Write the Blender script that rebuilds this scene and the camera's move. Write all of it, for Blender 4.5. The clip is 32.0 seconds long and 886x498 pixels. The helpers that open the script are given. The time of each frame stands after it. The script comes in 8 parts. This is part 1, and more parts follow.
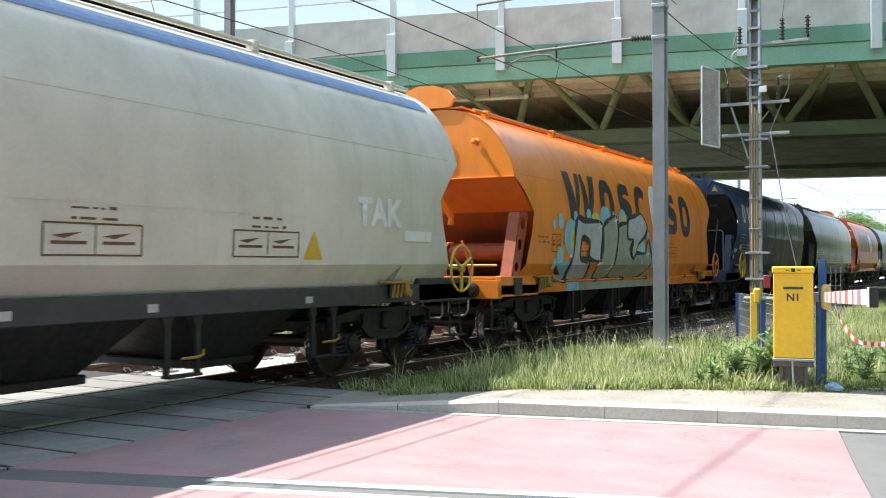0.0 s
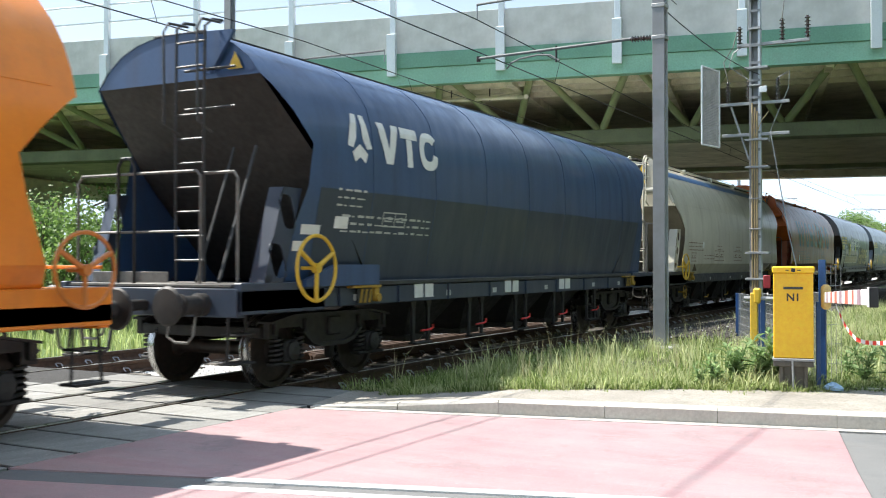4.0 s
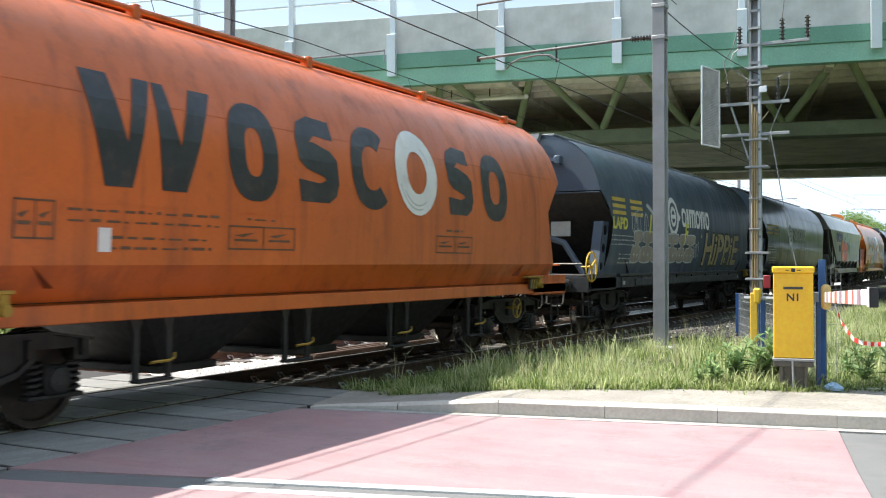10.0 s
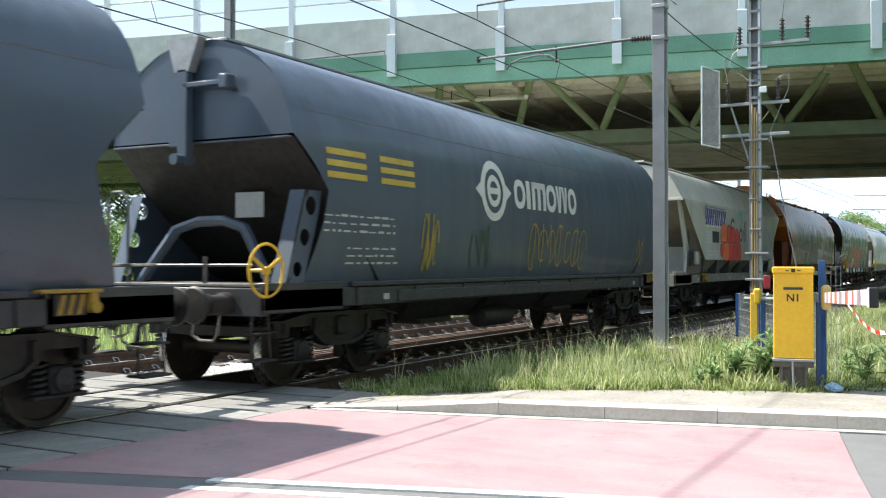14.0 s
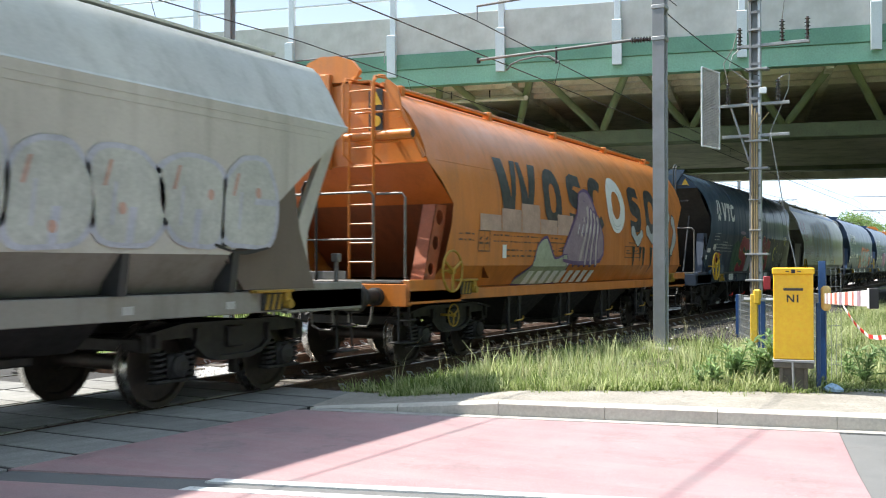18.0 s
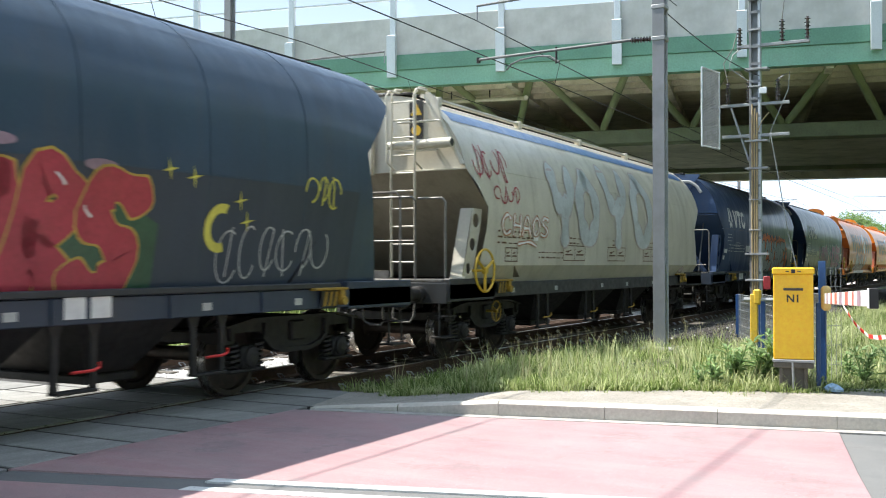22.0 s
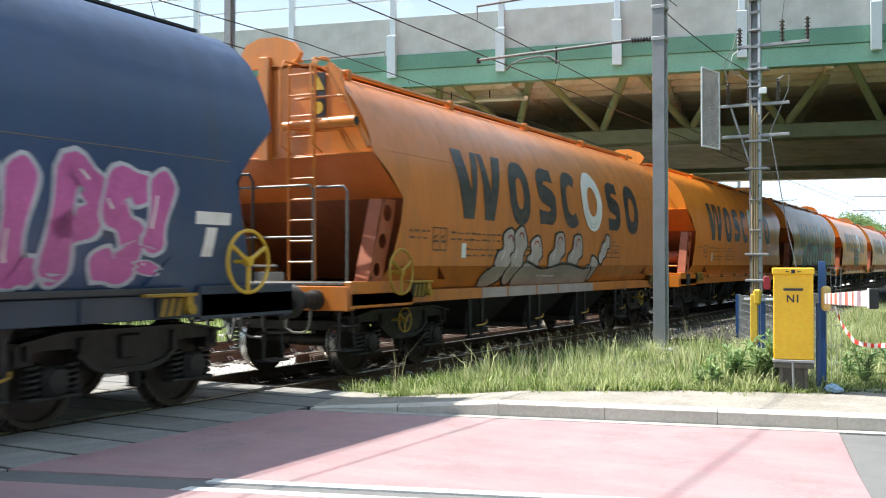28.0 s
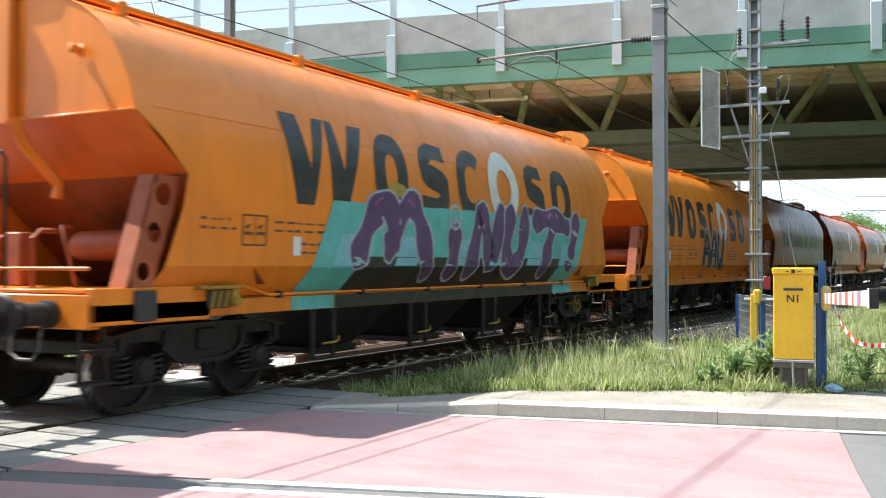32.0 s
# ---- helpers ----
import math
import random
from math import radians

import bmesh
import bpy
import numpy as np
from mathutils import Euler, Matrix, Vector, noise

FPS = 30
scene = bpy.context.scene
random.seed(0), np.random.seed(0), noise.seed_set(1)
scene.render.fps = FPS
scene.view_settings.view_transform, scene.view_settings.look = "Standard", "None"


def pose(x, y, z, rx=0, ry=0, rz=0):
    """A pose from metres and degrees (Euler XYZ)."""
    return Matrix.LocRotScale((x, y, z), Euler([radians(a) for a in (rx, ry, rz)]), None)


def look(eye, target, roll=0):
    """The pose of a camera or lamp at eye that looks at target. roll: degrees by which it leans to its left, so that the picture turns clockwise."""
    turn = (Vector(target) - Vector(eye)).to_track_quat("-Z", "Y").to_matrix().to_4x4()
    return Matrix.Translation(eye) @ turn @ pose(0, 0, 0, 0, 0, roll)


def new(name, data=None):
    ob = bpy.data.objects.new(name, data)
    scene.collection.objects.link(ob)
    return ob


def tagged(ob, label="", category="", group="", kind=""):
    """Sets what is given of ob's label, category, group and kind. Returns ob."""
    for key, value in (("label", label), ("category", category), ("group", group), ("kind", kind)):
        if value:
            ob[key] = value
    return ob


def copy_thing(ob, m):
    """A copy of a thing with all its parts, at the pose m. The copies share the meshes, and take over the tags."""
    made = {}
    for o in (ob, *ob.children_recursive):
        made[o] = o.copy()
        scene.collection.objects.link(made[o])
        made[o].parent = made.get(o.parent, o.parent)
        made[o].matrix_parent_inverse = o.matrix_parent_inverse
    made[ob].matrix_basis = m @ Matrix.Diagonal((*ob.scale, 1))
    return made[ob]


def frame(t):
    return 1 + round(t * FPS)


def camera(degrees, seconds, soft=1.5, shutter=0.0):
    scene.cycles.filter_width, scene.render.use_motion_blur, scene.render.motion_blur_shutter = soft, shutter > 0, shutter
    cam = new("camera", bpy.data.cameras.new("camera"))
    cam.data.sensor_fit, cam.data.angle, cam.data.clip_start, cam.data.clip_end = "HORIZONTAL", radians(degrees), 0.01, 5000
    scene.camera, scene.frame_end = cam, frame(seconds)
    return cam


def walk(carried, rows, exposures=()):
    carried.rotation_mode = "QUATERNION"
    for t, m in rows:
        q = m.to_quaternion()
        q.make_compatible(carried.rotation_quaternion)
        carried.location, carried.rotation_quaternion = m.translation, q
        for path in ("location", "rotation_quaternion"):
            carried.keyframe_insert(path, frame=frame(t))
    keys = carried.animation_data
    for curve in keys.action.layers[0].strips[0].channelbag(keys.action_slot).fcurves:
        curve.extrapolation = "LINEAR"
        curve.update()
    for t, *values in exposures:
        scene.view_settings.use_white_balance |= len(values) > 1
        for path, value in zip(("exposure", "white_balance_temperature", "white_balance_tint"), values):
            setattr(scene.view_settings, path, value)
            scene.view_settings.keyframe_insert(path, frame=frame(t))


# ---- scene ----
# ---- the camera: on a tripod on the pavement, all but still ----
cam = camera(47.64, 32.0, soft=1.05, shutter=0.22)
EYE = (0.0, -8.536, 1.521)


def aim(pitch):
    return pose(*EYE, 90 + pitch, 0, 28.631 - 90)


walk(cam, [(0, aim(0.794)), (13.2, aim(0.794)), (15.5, aim(0.874)), (20.0, aim(0.858)), (27.0, aim(0.874)), (32, aim(0.866))])

# ---- daylight: high sun behind the train, thin bright haze ----
SUN = Vector((-0.13, 0.71, 1.0)).normalized()
world = bpy.data.worlds.new("sky")
scene.world = world
world.use_nodes = True
wn, wl = world.node_tree.nodes, world.node_tree.links
wn.clear()
sky = wn.new("ShaderNodeTexSky")
sky.sky_type = "NISHITA"
sky.sun_disc = False
sky.sun_elevation = math.asin(SUN.z)
sky.sun_rotation = math.atan2(SUN.x, SUN.y)
sky.air_density, sky.dust_density, sky.ozone_density = 1.0, 2.0, 1.0
bg = wn.new("ShaderNodeBackground")
bg.inputs["Strength"].default_value = 0.068
wout = wn.new("ShaderNodeOutputWorld")
# soft white clouds over the blue
wco = wn.new("ShaderNodeTexCoord")
wmap = wn.new("ShaderNodeMapping")
wmap.inputs["Scale"].default_value = (1.0, 1.0, 2.6)
wno = wn.new("ShaderNodeTexNoise")
wno.inputs["Scale"].default_value = 2.3
wno.inputs["Detail"].default_value = 7.0
wno.inputs["Roughness"].default_value = 0.55
wra = wn.new("ShaderNodeValToRGB")
wra.color_ramp.elements[0].position, wra.color_ramp.elements[1].position = 0.38, 0.64
wmx = wn.new("ShaderNodeMix")
wmx.data_type = "RGBA"
wmx.inputs[7].default_value = (9.0, 11.3, 14.0, 1)
wl.new(wco.outputs["Generated"], wmap.inputs["Vector"])
wl.new(wmap.outputs["Vector"], wno.inputs["Vector"])
wl.new(wno.outputs["Fac"], wra.inputs["Fac"])
# the haze thickens towards the horizon
wsp = wn.new("ShaderNodeSeparateXYZ")
whz = wn.new("ShaderNodeMapRange")
whz.inputs[1].default_value, whz.inputs[2].default_value, whz.inputs[3].default_value, whz.inputs[4].default_value = 0.0, 0.42, 0.85, 0.0
wl.new(wco.outputs["Generated"], wsp.inputs[0])
wl.new(wsp.outputs["Z"], whz.inputs[0])
wad = wn.new("ShaderNodeMath")
wad.operation, wad.use_clamp = "MAXIMUM", True
wl.new(whz.outputs[0], wad.inputs[0])
wl.new(wra.outputs["Color"], wad.inputs[1])
wl.new(wad.outputs[0], wmx.inputs[0])
wl.new(sky.outputs["Color"], wmx.inputs[6])
wl.new(wmx.outputs[2], bg.inputs["Color"])
wl.new(bg.outputs["Background"], wout.inputs["Surface"])

sun = new("sun", bpy.data.lights.new("sun", "SUN"))
sun.data.energy = 5.0
sun.data.angle = radians(0.53)
sun.data.color = (1.0, 0.965, 0.89)
sun.matrix_world = look(SUN * 60, (0, 0, 0))
scene.view_settings.exposure = 1.15

# ---- materials ----


def ramp(nt, fac, stops):
    r = nt.nodes.new("ShaderNodeValToRGB")
    e = r.color_ramp.elements
    while len(e) < len(stops):
        e.new(0.5)
    for k, (p, c) in zip(e, stops):
        k.position, k.color = p, (*c, 1) if len(c) == 3 else c
    nt.links.new(fac, r.inputs["Fac"])
    return r.outputs["Color"]


def noise_of(nt, scale, detail=4.0, rough=0.55, stretch=None, island=False):
    co = nt.nodes.new("ShaderNodeTexCoord")
    src = co.outputs["Object"]
    if stretch:
        mp = nt.nodes.new("ShaderNodeMapping")
        mp.inputs["Scale"].default_value = stretch
        nt.links.new(src, mp.inputs["Vector"])
        src = mp.outputs["Vector"]
    n = nt.nodes.new("ShaderNodeTexNoise")
    n.inputs["Scale"].default_value, n.inputs["Detail"].default_value, n.inputs["Roughness"].default_value = scale, detail, rough
    nt.links.new(src, n.inputs["Vector"])
    return n.outputs["Fac"]


def mixed(nt, fac, a, b, mode="MIX"):
    m = nt.nodes.new("ShaderNodeMix")
    m.data_type, m.blend_type = "RGBA", mode
    for sock, v in ((0, fac), (6, a), (7, b)):
        if isinstance(v, (int, float)):
            m.inputs[sock].default_value = v
        elif isinstance(v, tuple):
            m.inputs[sock].default_value = (*v, 1)
        else:
            nt.links.new(v, m.inputs[sock])
    return m.outputs[2]


def surface(name, rough=0.6, metal=0.0, coat=0.0):
    m = bpy.data.materials.new(name)
    m.use_nodes = True
    p = m.node_tree.nodes["Principled BSDF"]
    p.inputs["Roughness"].default_value, p.inputs["Metallic"].default_value = rough, metal
    p.inputs["Coat Weight"].default_value, p.inputs["Coat Roughness"].default_value = coat, 0.20
    return m, m.node_tree, p


def bump(nt, p, fac, strength, dist):
    b = nt.nodes.new("ShaderNodeBump")
    b.inputs["Strength"].default_value, b.inputs["Distance"].default_value = strength, dist
    nt.links.new(fac, b.inputs["Height"])
    nt.links.new(b.outputs["Normal"], p.inputs["Normal"])


def plain(name, color, rough=0.55, metal=0.0, vary=0.18, scale=3.0, fine=40.0, relief=0.0, coat=0.0, dirt=None, dirty=0.0, stretch=None):
    """A surface with slow and fine changes of tone, and dirt where asked."""
    m, nt, p = surface(name, rough, metal, coat)
    lo = tuple(c * (1 - vary) for c in color)
    hi = tuple(min(1, c * (1 + vary)) for c in color)
    col = ramp(nt, noise_of(nt, scale, 5, 0.6, stretch), [(0.3, lo), (0.7, hi)])
    f = noise_of(nt, fine, 3, 0.6)
    col = mixed(nt, 0.35, col, ramp(nt, f, [(0.3, (0.35,) * 3), (0.7, (0.68,) * 3)]), "OVERLAY")
    if dirt:
        d = noise_of(nt, scale * 2.1, 6, 0.7, stretch)
        col = mixed(nt, ramp(nt, d, [(0.52, (0, 0, 0)), (0.75, (dirty,) * 3)]), col, dirt)
    nt.links.new(col, p.inputs["Base Color"])
    r = ramp(nt, noise_of(nt, scale * 3, 4), [(0.3, (max(0.03, rough - 0.1),) * 3), (0.7, (min(1, rough + 0.12),) * 3)])
    nt.links.new(r, p.inputs["Roughness"])
    if relief:
        bump(nt, p, f, 0.6, relief)
    return m


def paint(name, color, dirt=(0.10, 0.085, 0.07), dirty=0.45, rough=0.42, fade=0.15, gloss=0.37, sheen=0.12):
    """Wagon paint under a clear coat: faded in large clouds, streaked downwards by rain and dust, faint dents."""
    m, nt, p = surface(name, rough, 0.0, gloss)
    p.inputs["Specular IOR Level"].default_value = 0.38
    p.inputs["Coat Roughness"].default_value = sheen
    lo, hi = tuple(c * (1 - fade) for c in color), tuple(min(1, c * (1 + fade)) for c in color)
    col = ramp(nt, noise_of(nt, 0.55, 5, 0.6), [(0.3, lo), (0.7, hi)])
    streak = noise_of(nt, 1.0, 6, 0.62, (3.2, 3.2, 0.28))
    col = mixed(nt, ramp(nt, streak, [(0.50, (0, 0, 0)), (0.80, (dirty,) * 3)]), col, dirt)
    blot = noise_of(nt, 2.6, 8, 0.7)
    col = mixed(nt, ramp(nt, blot, [(0.56, (0, 0, 0)), (0.74, (dirty * 0.6,) * 3)]), col, dirt)
    col = mixed(nt, 0.22, col, ramp(nt, noise_of(nt, 28, 3), [(0.3, (0.38,) * 3), (0.7, (0.62,) * 3)]), "OVERLAY")
    nt.links.new(col, p.inputs["Base Color"])
    r = ramp(nt, streak, [(0.3, (rough - 0.08,) * 3), (0.75, (rough + 0.25,) * 3)])
    nt.links.new(r, p.inputs["Roughness"])
    bump(nt, p, noise_of(nt, 0.9, 2, 0.4, (1, 1, 0.5)), 0.25, 0.03)
    nt.links.new(p.inputs["Normal"].links[0].from_socket, p.inputs["Coat Normal"])
    return m


ORANGE = paint("orange paint", (0.80, 0.235, 0.015), dirty=0.22)
ORANGE_OLD = paint("weathered orange paint", (0.57, 0.125, 0.020), dirty=0.6, dirt=(0.06, 0.04, 0.035), sheen=0.2)
ORANGE_DIRTY = paint("dusty orange paint", (0.56, 0.175, 0.024), dirty=0.5, dirt=(0.20, 0.13, 0.085), sheen=0.18)
CREAM = paint("cream grey paint", (0.54, 0.505, 0.415), dirty=0.35, dirt=(0.20, 0.17, 0.13))
CREAM_CLEAN = paint("clean cream paint", (0.60, 0.575, 0.49), dirty=0.25, dirt=(0.26, 0.23, 0.18))
BLUE_GREY = paint("greyish blue paint", (0.030, 0.060, 0.098), dirty=0.35, dirt=(0.09, 0.09, 0.088))
BLUE = paint("dark blue paint", (0.031, 0.063, 0.142), dirty=0.35, dirt=(0.10, 0.10, 0.10))
BLUE_OLD = paint("faded blue paint", (0.030, 0.068, 0.155), dirty=0.4, dirt=(0.055, 0.05, 0.05))
SLATE = paint("slate blue paint", (0.056, 0.081, 0.116), dirty=0.4, dirt=(0.09, 0.09, 0.085))
# about half as bright as the pale body paint, for sill and apron
PALE_DARKER = paint("darker pale grey paint", (0.25, 0.245, 0.215), dirty=0.5, dirt=(0.12, 0.10, 0.08), gloss=0.1)
PALE = paint("pale green grey paint", (0.49, 0.49, 0.435), dirty=0.4, dirt=(0.16, 0.14, 0.10))
# end recess paints: the shade inside the recess is mixed into these colours
CREAM_RECESS = paint("streaked cream paint with recess shade", (0.26, 0.225, 0.17), dirty=0.6, dirt=(0.11, 0.085, 0.06), gloss=0.1, sheen=0.3)
ORANGE_RECESS = paint("streaked orange paint with recess shade", (0.58, 0.135, 0.014), dirty=0.4, dirt=(0.22, 0.08, 0.03), gloss=0.1, sheen=0.3)
ORANGE_DEEP = paint("streaked brownish orange paint with recess shade", (0.24, 0.06, 0.018), dirty=0.6, dirt=(0.07, 0.04, 0.03), gloss=0.1, sheen=0.3)
BROWN = paint("dark brown grey paint", (0.13, 0.105, 0.085), dirty=0.5)
STEEL_GREY = paint("mid grey paint", (0.24, 0.245, 0.24), dirty=0.5)
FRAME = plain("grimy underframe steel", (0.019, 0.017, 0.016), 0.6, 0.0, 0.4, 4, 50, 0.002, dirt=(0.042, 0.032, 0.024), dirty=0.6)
GREYFRAME = plain("dark grey sill paint", (0.034, 0.037, 0.040), 0.5, 0.0, 0.25, 3, 40, 0.001, dirt=(0.05, 0.042, 0.035), dirty=0.6)
WHEEL = plain("dusty wheel steel", (0.055, 0.042, 0.034), 0.55, 0.3, 0.3, 6, 60, 0.001, dirt=(0.11, 0.07, 0.045), dirty=0.5)
TREAD = plain("polished tread steel", (0.55, 0.54, 0.52), 0.25, 1.0, 0.1, 5, 60)
YELLOW = plain("yellow paint", (0.60, 0.38, 0.03), 0.45, 0, 0.12, 3, 40, dirt=(0.25, 0.17, 0.05), dirty=0.5)
GRIMYELLOW = plain("grimy yellow paint", (0.36, 0.22, 0.025), 0.55, 0, 0.2, 5, 40, dirt=(0.08, 0.055, 0.03), dirty=0.7)
# grime and the shade of the down-turned lower side, both in one colour
FILM = paint("grimy shaded lower side", (0.034, 0.048, 0.074), dirty=0.4, dirt=(0.050, 0.055, 0.066), gloss=0.15)
BLACK = plain("black paint", (0.018, 0.018, 0.018), 0.5, 0, 0.3, 4, 40)
GALV = plain("galvanised steel", (0.30, 0.31, 0.32), 0.55, 0.3, 0.2, 5, 50, dirt=(0.2, 0.19, 0.17), dirty=0.4)
TUBE = plain("worn grey tube", (0.15, 0.145, 0.135), 0.55, 0.2, 0.25, 8, 60, dirt=(0.08, 0.06, 0.05), dirty=0.5)
ARMGREY = plain("dull grey tube", (0.13, 0.135, 0.14), 0.7, 0.0, 0.2, 5, 20)
DECAL_DARK = plain("charcoal lettering paint", (0.022, 0.024, 0.028), 0.42, 0, 0.3, 2, 30, dirt=(0.16, 0.11, 0.08), dirty=0.35, coat=0.3)
DECAL_BROWN = plain("dark brown stencil paint", (0.13, 0.065, 0.035), 0.5, 0, 0.2, 2, 30)
DECAL_WHITE = plain("white lettering paint", (0.74, 0.74, 0.72), 0.45, 0, 0.08, 2, 30, dirt=(0.35, 0.33, 0.3), dirty=0.5, coat=0.3)
DECAL_GREY = plain("grey stencil paint", (0.46, 0.47, 0.45), 0.5, 0, 0.1, 2, 30)
DECAL_BLUE = plain("mid blue stripe paint", (0.05, 0.125, 0.275), 0.4, 0, 0.15, 2, 30, dirt=(0.2, 0.2, 0.22), dirty=0.4, coat=0.3)
DECAL_YELLOW = plain("faded yellow stencil", (0.50, 0.36, 0.06), 0.5, 0, 0.15, 2, 30)
SEAM = plain("dusty pale seam", (0.20, 0.16, 0.12), 0.7, 0, 0.2, 3, 30)
RUSTRED = plain("reddish steel paint", (0.32, 0.085, 0.035), 0.5, 0, 0.2, 4, 40, dirt=(0.2, 0.1, 0.06), dirty=0.5)
SPRAY = {k: plain(k + " spray paint", c, 0.5, 0, 0.18, 1.6, 24, dirt=tuple(x * 0.55 for x in c), dirty=0.5, coat=0.2) for k, c in {
    "teal": (0.12, 0.48, 0.46), "sky blue": (0.22, 0.52, 0.62), "lilac": (0.44, 0.10, 0.30), "purple": (0.11, 0.055, 0.16), "silver": (0.44, 0.46, 0.47),
    "greenish grey": (0.32, 0.35, 0.25), "red": (0.70, 0.050, 0.022), "dark red": (0.30, 0.022, 0.028), "bright orange": (0.85, 0.175, 0.03), "mustard": (0.42, 0.30, 0.05), "tan": (0.30, 0.255, 0.13), "mud": (0.29, 0.255, 0.21), "dusty lilac": (0.27, 0.19, 0.235),
    "white": (0.70, 0.70, 0.69), "ink": (0.02, 0.02, 0.022), "dusty pink": (0.46, 0.30, 0.24), "dark green": (0.03, 0.09, 0.05), "crimson": (0.36, 0.032, 0.055), "mist": (0.46, 0.49, 0.49), "faint": (0.43, 0.46, 0.42),
    "faded red": (0.44, 0.11, 0.085), "rose": (0.43, 0.36, 0.335), "brick": (0.50, 0.22, 0.13), "lemon": (0.62, 0.58, 0.10), "pale lilac": (0.41, 0.44, 0.50)}.items()}


def ground_mat(name, a, b, scale, fine, relief, rough=0.9, speck=None):
    m, nt, p = surface(name, rough)
    col = ramp(nt, noise_of(nt, scale, 6, 0.65), [(0.3, a), (0.7, b)])
    f = noise_of(nt, fine, 4, 0.7)
    col = mixed(nt, 0.55, col, ramp(nt, f, [(0.3, (0.28,) * 3), (0.7, (0.72,) * 3)]), "OVERLAY")
    if speck:
        col = mixed(nt, ramp(nt, noise_of(nt, fine * 0.35, 3, 0.6), [(0.62, (0, 0, 0)), (0.68, (0.6,) * 3)]), col, speck)
    nt.links.new(col, p.inputs["Base Color"])
    bump(nt, p, f, 0.8, relief)
    return m


ASPHALT = ground_mat("grey asphalt", (0.120, 0.122, 0.122), (0.165, 0.166, 0.165), 1.2, 90, 0.004)
REDCOAT = ground_mat("worn red road coating", (0.288, 0.158, 0.168), (0.378, 0.234, 0.238), 1.4, 70, 0.003, 0.55, (0.42, 0.33, 0.32))
REDCOAT.node_tree.nodes["Principled BSDF"].inputs["Specular IOR Level"].default_value = 1.0
def streaked(m, stretch, color, much, scale=1.0):
    """Long worn streaks in one direction."""
    nt, p = m.node_tree, m.node_tree.nodes["Principled BSDF"]
    src = p.inputs["Base Color"].links[0].from_socket
    n = noise_of(nt, scale, 7, 0.7, stretch)
    col = mixed(nt, ramp(nt, n, [(0.46, (0, 0, 0)), (0.66, (much,) * 3)]), src, color)
    n2 = noise_of(nt, scale * 0.6, 8, 0.75)
    col = mixed(nt, ramp(nt, n2, [(0.56, (0, 0, 0)), (0.60, (much,) * 3), (0.64, (0, 0, 0))]), col, tuple(c * 0.6 for c in color))
    nt.links.new(col, p.inputs["Base Color"])
    return m


streaked(REDCOAT, (5.0, 0.5, 1), (0.42, 0.32, 0.315), 0.3)
streaked(REDCOAT, (0.9, 0.25, 1), (0.26, 0.22, 0.22), 0.5, 2.2)
streaked(ASPHALT, (4.0, 0.5, 1), (0.17, 0.165, 0.16), 0.5)
CONCRETE = ground_mat("light concrete", (0.30, 0.295, 0.28), (0.42, 0.41, 0.39), 2.0, 45, 0.003)
def piecewise(m, lo, hi):
    """Each piece a little lighter or darker than the next."""
    nt, p = m.node_tree, m.node_tree.nodes["Principled BSDF"]
    src = p.inputs["Base Color"].links[0].from_socket
    oi = nt.nodes.new("ShaderNodeObjectInfo")
    col = mixed(nt, 1.0, src, ramp(nt, oi.outputs["Random"], [(0, (lo,) * 3), (1, (hi,) * 3)]), "MULTIPLY")
    nt.links.new(col, p.inputs["Base Color"])
    return m


PANELMAT = piecewise(ground_mat("crossing panel concrete", (0.20, 0.198, 0.185), (0.31, 0.303, 0.285), 2.2, 55, 0.003, 0.85, (0.42, 0.41, 0.39)), 0.72, 1.05)
streaked(PANELMAT, (0.6, 4.0, 1), (0.13, 0.125, 0.115), 0.5, 1.3)
SAND = ground_mat("trodden sandy soil", (0.23, 0.212, 0.182), (0.335, 0.308, 0.27), 2.2, 34, 0.02, 0.9, (0.19, 0.165, 0.13))
SOIL = ground_mat("dark soil with grass", (0.05, 0.065, 0.022), (0.10, 0.11, 0.04), 1.5, 30, 0.03)
LAWN = ground_mat("far meadow", (0.06, 0.11, 0.02), (0.12, 0.17, 0.04), 0.4, 14, 0.05)
ROADWHITE = ground_mat("worn white road paint", (0.55, 0.55, 0.53), (0.70, 0.70, 0.68), 3.0, 80, 0.002, 0.8, (0.25, 0.24, 0.23))
# dirty ballast, darkened further for the shade under the train
DARKBED = ground_mat("dirty ballast darkened for train shade", (0.035, 0.03, 0.026), (0.075, 0.063, 0.053), 5.0, 26, 0.05)
# bank earth and bank stone are darkened to hold the train's shadow
EARTH = ground_mat("bare earth darkened for train shadow", (0.042, 0.037, 0.03), (0.08, 0.07, 0.055), 3.0, 30, 0.03)
BALLASTBED = ground_mat("ballast bed", (0.36, 0.35, 0.335), (0.58, 0.57, 0.55), 9.0, 26, 0.05)
BANKSTONE = plain("bank stone darkened for train shadow", (0.045, 0.041, 0.035), 0.9, 0, 0.4, 7, 60, 0.004)
DARKSTONE = plain("dirty ballast stone darkened for train shade", (0.075, 0.066, 0.056), 0.85, 0, 0.4, 7, 60, 0.004)
STONE = plain("ballast stone", (0.55, 0.54, 0.52), 0.9, 0, 0.35, 7, 60, 0.004)
RAILSIDE = plain("rusty rail steel", (0.075, 0.044, 0.028), 0.75, 0.0, 0.3, 6, 60, 0.001)
RAILHEAD = plain("worn rail head", (0.30, 0.27, 0.24), 0.32, 0.9, 0.15, 3, 40)
SLEEPER = plain("sleeper concrete", (0.11, 0.098, 0.082), 0.85, 0, 0.25, 4, 40, 0.003)
